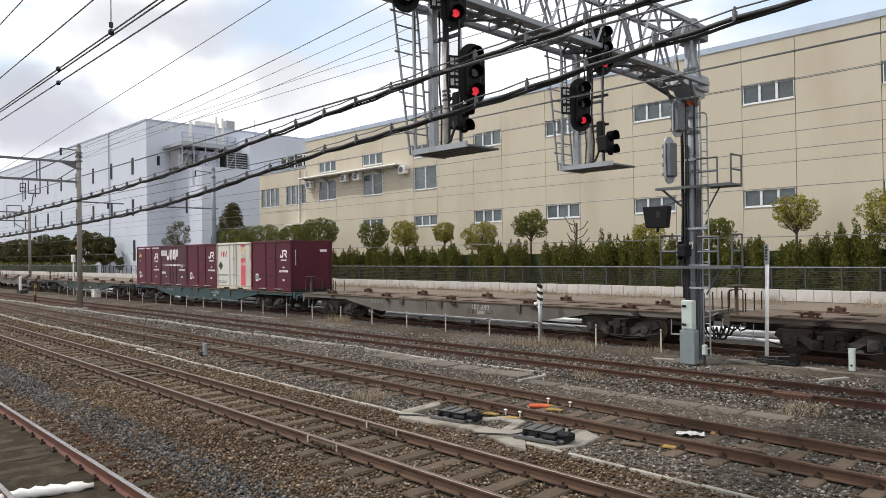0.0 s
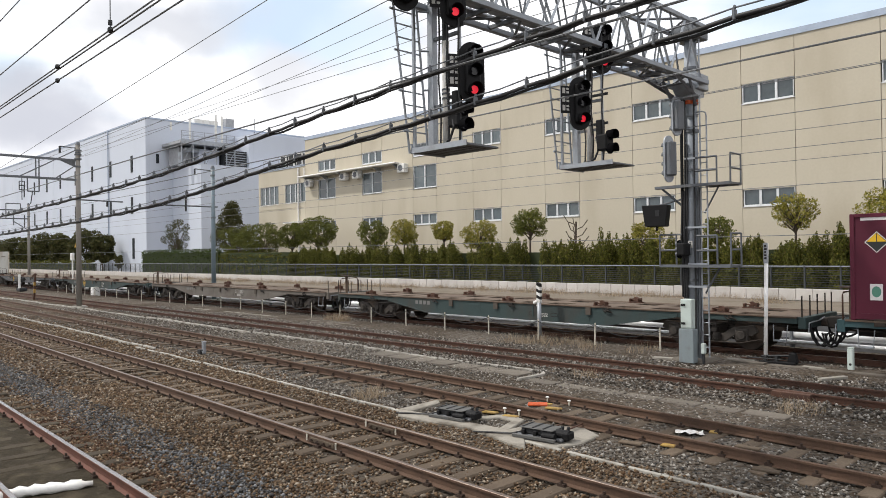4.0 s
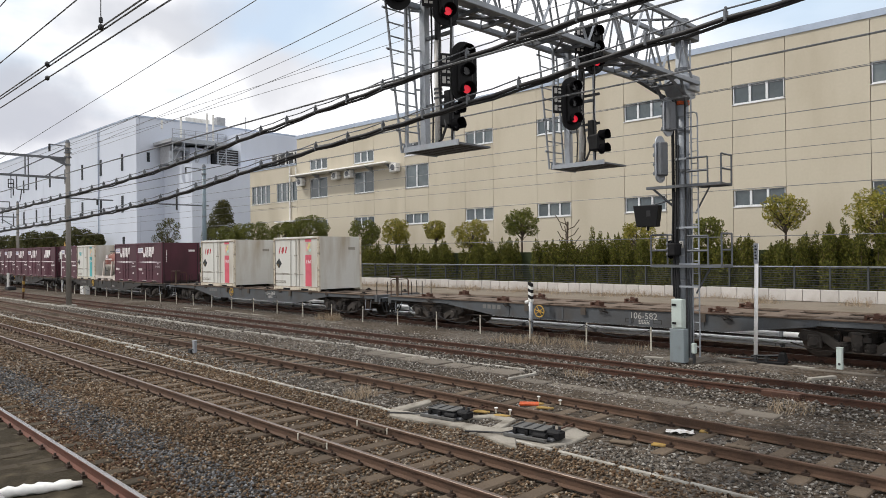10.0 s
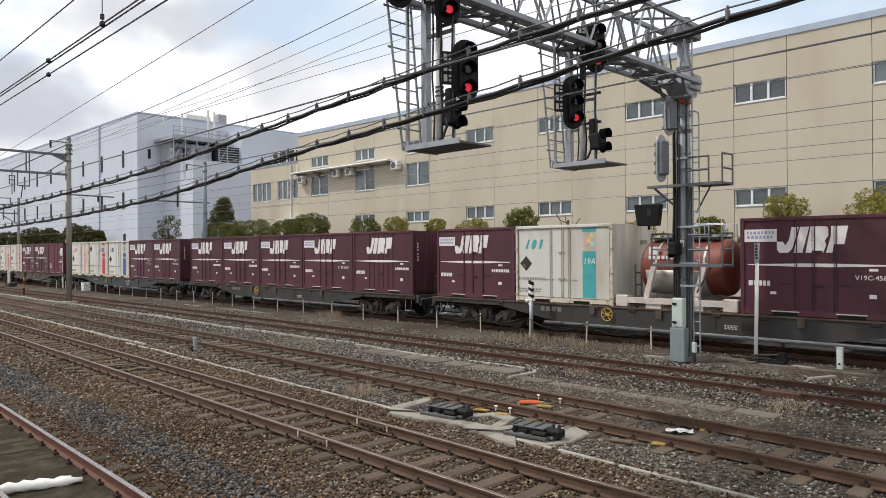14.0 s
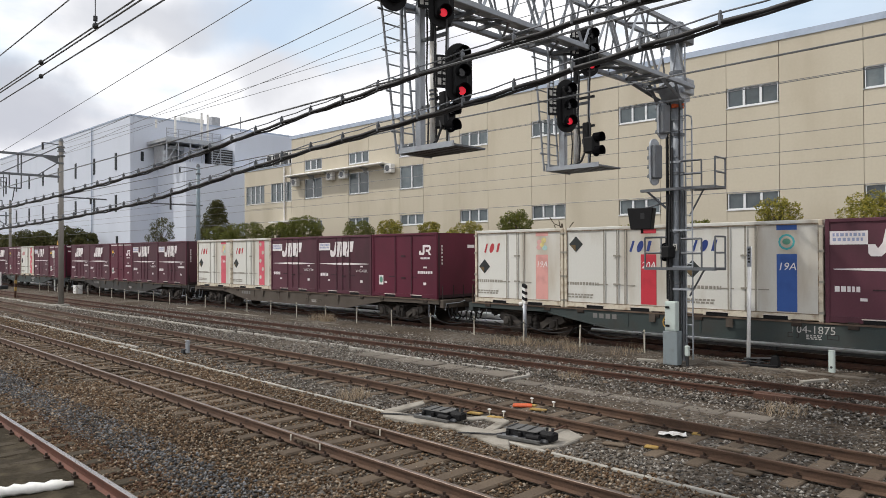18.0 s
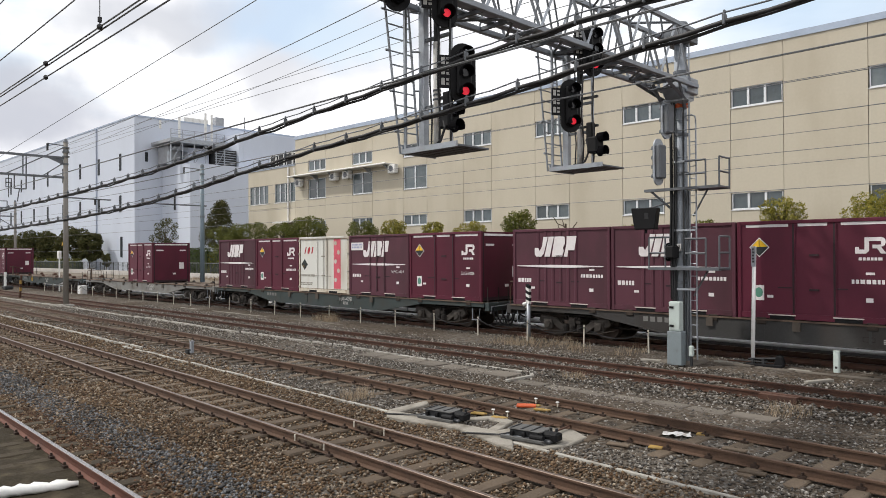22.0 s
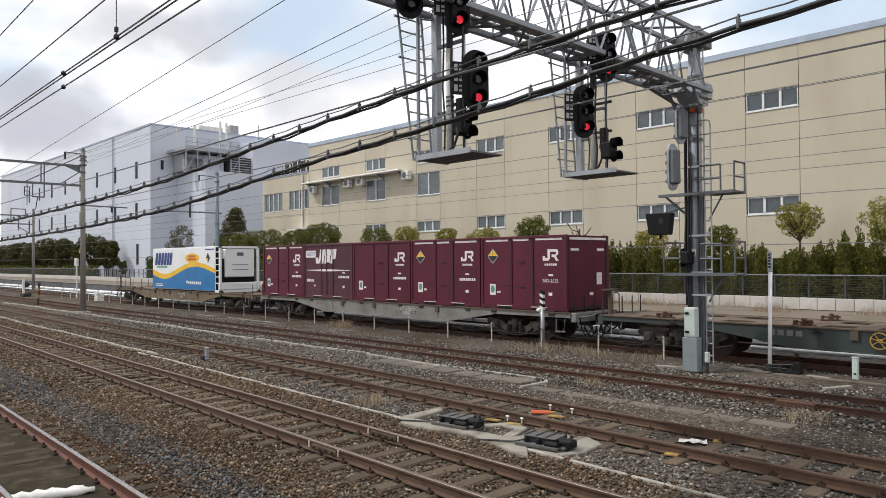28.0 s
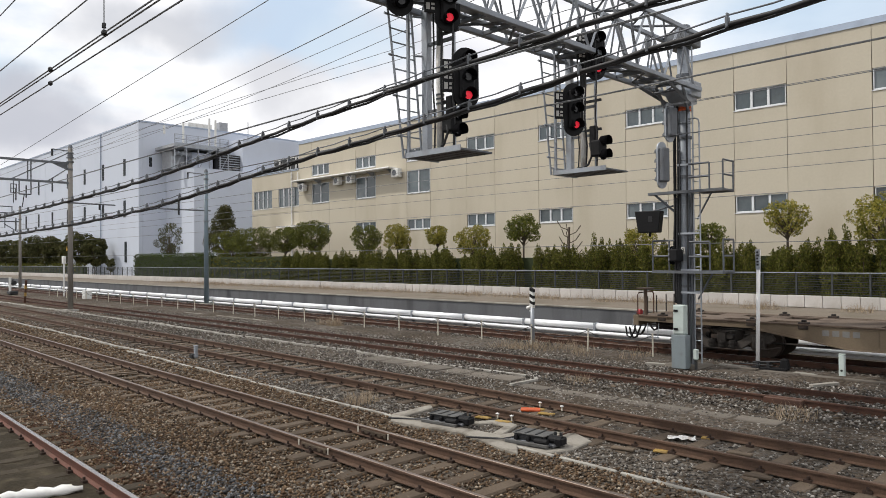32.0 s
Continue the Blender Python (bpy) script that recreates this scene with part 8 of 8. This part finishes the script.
def reefer(x):
    """The long white, yellow and blue refrigerated container with its cooling unit at the leading end."""
    r = thing("refrigerated_container", pose(x, T5, 1.0), "long white refrigerated container with blue and yellow wave", "container", "containers on the train")
    TRAIN.append((r, x, 1.0))
    a, b, h = -4.70, 4.49, 2.6
    part("body", MB().box(a, b - 0.55, -HW + 0.01, HW - 0.01, 0.06, h), M_REEFER, r, "white insulated body", bevel=0.03)

    def wave(f, lo):
        z = 1.30 - 0.30 * math.sin(math.pi * min(f / 0.42, 1)) * (f < 0.42) + 0.42 * math.sin(math.pi * (f - 0.42) / 0.58) * (f >= 0.42)
        return z - lo * (0.34 - 0.10 * f)
    n = 30
    e = b - 0.58
    for name, lo, mt_, y0 in (("yellow_wave", 0, M_GOLD, -HW + 0.0075), ("blue_wave", 1, M_BLUE, -HW + 0.0035)):
        pts = [(a + 0.02 + (e - a - 0.02) * i / n, wave(i / n, lo)) for i in range(n + 1)]
        mb = MB()
        for i in range(n):
            p, q = pts[i], pts[i + 1]
            mb.prism([(p[0], 0.10), (q[0], 0.10), q, p], y0 - 0.003, y0 + 0.003)
        part(name, mb, mt_, r, "painted wave")
    xx = a + 0.35
    for q, wdt in enumerate((0.43, 0.43, 0.44, 0.40, 0.38, 0.38)):
        def sl(u, v):
            return (xx + wdt * (u * 0.88) + 0.20 * v, 1.55 + 0.77 * v)
        notch = [(0, 0), (1, 0), (1, 0.8), (0.85, 1), (0, 1)]
        part("brand_mark", MB().prism([sl(u, v) for u, v in notch], -HW + 0.002, -HW + 0.008), M_NAVY, r, "navy slanted plain shape")
        xx += wdt + 0.015
    for q in range(8):
        part("brand_line", MB().box(a + 0.65 + 0.205 * q, a + 0.80 + 0.205 * q, -HW, -HW + 0.004, 1.38, 1.50), M_GREENTAG, r)
    part("oval_badge", MB().ball((a + 5.7, -HW + 0.006, 1.95), 0.95, 0.004, 0.28, 24, 8), M_GOLD, r, "orange oval badge")
    part("badge_bars", bars(a + 5.15, a + 6.25, 2.0, 0.12, -HW + 0.001, 2, 0.13, 0.04), M_ORANGE, r)
    part("diamond", MB().prism([(a + 7.5, 1.95), (a + 7.75, 1.65), (a + 8.0, 1.95), (a + 7.75, 2.25)], -HW + 0.002, -HW + 0.008), M_DIAMOND, r)
    part("diamond_half", MB().prism([(a + 7.5, 1.95), (a + 7.75, 1.65), (a + 7.75, 1.95)], -HW - 0.002, -HW + 0.001), M_GOLD, r)
    for q in range(8):
        zz = 0.42 if q else 0.46
        part("company_mark", MB().prism([(a + 4.95 + 0.25 * q, zz), (a + 5.12 + 0.25 * q, zz), (a + 5.15 + 0.25 * q, zz + 0.16), (a + 4.98 + 0.25 * q, zz + 0.16)], -HW - 0.005, -HW - 0.001), M_MARK, r)
    part("small_lines", bars(a + 0.5, a + 1.6, 0.32, 0.06, -HW - 0.001, 2, 0.12, 0.03), M_MARK, r)
    part("top_lines", bars(a + 7.4, a + 8.5, 2.40, 0.07, -HW + 0.004, 1, 0.1, 0.03), M_NAVY, r)
    # leading end: frame, ladder recess, cooling unit
    part("end_frame", MB().box(b - 0.12, b, -HW, -HW + 0.12, 0.0, h).box(b - 0.12, b, HW - 0.12, HW, 0.0, h).box(b - 0.12, b, -HW, HW, h - 0.12, h).box(b - 0.55, b, -HW, HW, 0.0, 0.14), M_REEFER, r, "white end frame")
    part("recess", MB().box(b - 0.54, b - 0.5, -HW + 0.03, HW - 0.03, 0.14, h - 0.05), M_BLACK, r)
    for z in (0.5, 0.85, 1.2, 1.55, 1.9, 2.25):
        part("ladder_rung", MB().box(b - 0.5, b - 0.12, -HW + 0.02, -HW + 0.06, z, z + 0.05), M_REEFER, r)
    part("cooling_unit", MB().box(b - 0.5, b - 0.06, -0.85, 0.95, 0.85, h - 0.15), M_REEFER, r, "white cooling unit", bevel=0.05)
    part("unit_grille", MB().box(b - 0.058, b - 0.05, -0.15, 0.25, 2.05, 2.25), M_GALV_D, r)
    for k in range(2):
        part("unit_bar", MB().box(b - 0.058, b - 0.05, -0.45, 0.55, 1.25 + 0.28 * k, 1.285 + 0.28 * k), M_GALV_D, r)
    part("fuel_box", MB().box(b - 0.5, b - 0.04, -1.1, 1.1, 0.16, 0.55), M_REEFER, r, bevel=0.04)
    part("unit_side", MB().box(b - 0.5, b - 0.15, -1.1, -0.88, 0.6, 1.9), M_BLACK, r, bevel=0.02)


# the consist, from the leading wagon to the last; loads by place, counted from the rear
CONSIST = [
    (-8.0, M_W_DUST, "rust-dusted brown", "", None, []),
    (-28.1, M_W_ASH, "dusty grey-brown", "107-692", None, []),
    (-48.17, M_W_TEAL, "teal-blue", "104-1866", None, [("jrs", 0), ("jrf", 1), ("jr", 2), ("jot", 3, "pink"), ("jr", 4)]),
    (-68.25, M_W_FADED, "faded teal", "", None, []),
    (-88.35, M_W_ASH, "dusty grey-brown", "107-1082", None, []),
    (-108.4, M_W_FADED, "faded teal", "1716", M_YELLOW, []),
    (-128.5, M_W_DARK, "dark grey", "106-582", M_YELLOW, []),
    (-148.55, M_W_DARK, "dark grey", "104-668", M_YELLOW, [("jot", 1.014, "pink"), ("jot", 3.014, "pink")]),
    (-168.6, M_W_GRIME, "dark grey", "", M_YELLOW, [("jrf", 0), ("jot", 1, "teal"), ("tank", 2), ("jrf", 3, "V19C-4568"), ("jrf", 4, "V19C-940")]),
    (-188.7, M_W_GRIME, "grimy dark grey", "", M_YELLOW, [("jrf", 0), ("jrf", 1), ("jrf", 2), ("jrf", 3, "V19C-1839"), ("jrfc", 4)]),
    (-208.85, M_W_MOSS, "grey-green", "104-1875", M_YELLOW, [("jot", 0, "faded"), ("jot", 1, "red"), ("jot", 2, "blue"), ("jrf", 3, "V19C-7137"), ("jrf", 4, "V19C-7477")]),
    (-229.5, M_W_DUST, "rust-dusted dark brown", "", None, [("jot", 0, "pink"), ("jot", 1, "flower"), ("jrf", 2, "V19C-1700"), ("jrf", 3, "V19C-4566"), ("jr", 4)]),
    (-249.62, M_W_GRIME, "dark grey", "", None, [("jrfc", 0), ("jrfc", 1), ("jrs", 2), ("jrf", 3, "V19B-5574"), ("jrf", 4)]),
    (-269.8, M_W_MOSS, "dark grey-green", "104-498", None, [("jrfc", 0), ("jrs", 1), ("jot", 2, "flower"), ("jrf", 3, "V19C-1017"), ("jrs", 4, "20G-3086")]),
    (-289.5, M_W_GREY, "light grey", "107-848", None, [("jrs", 2, "20G-3184")]),
    (-309.75, M_W_MOSS, "dark grey-green", "104-656", M_YELLOW, []),
    (-329.96, M_W_GREY, "light grey", "107-1569", None, [("jrs", 0), ("jrf", 1), ("jr", 2), ("jrs", 3), ("jrs", 4, "20D-2632")]),
    (-350.15, M_W_BROWN, "dusty tan", "107-1372", None, [("reefer", 0)]),
]
for i_, (c_, paint_, tone_, num_, wheel_, loads_) in enumerate(CONSIST):
    wagon(c_, paint_, tone_, num_, wheel_, last=i_ == len(CONSIST) - 1, load="running empty" if not loads_ else "loaded with containers")
    for ld in loads_:
        xc = c_ + 3.76 * ld[1] + L / 2
        if ld[0] == "tank":
            tank_container(xc)
        elif ld[0] == "reefer":
            reefer(-343.8 + 4.70)
        elif ld[0] == "jot":
            container("jot", xc, stripe=ld[2])
        else:
            container(ld[0], xc, ld[2] if len(ld) > 2 else "")


def run(t):
    """Metres that the train has gone by t seconds."""
    return 10.76 * t - 0.0045 * t * t


def motions():
    times = [4.0 * i for i in range(9)]
    for ob, x, z in TRAIN:
        walk(ob, [(t, pose(x + run(t), T5, z)) for t in times])
    for j, q in ((0, -0.95), (1, 0.95)):
        first = WHEELS[j][0]
        walk(first, [(i / FPS, pose(q, 0, 0.43) @ Matrix.Rotation(run(i / FPS) / 0.43, 4, "Y")) for i in range(961)])
        ad = first.animation_data
        for other in WHEELS[j][1:]:
            other.rotation_mode = "QUATERNION"
            other.animation_data_create()
            other.animation_data.action = ad.action
            other.animation_data.action_slot = ad.action_slot


motions()
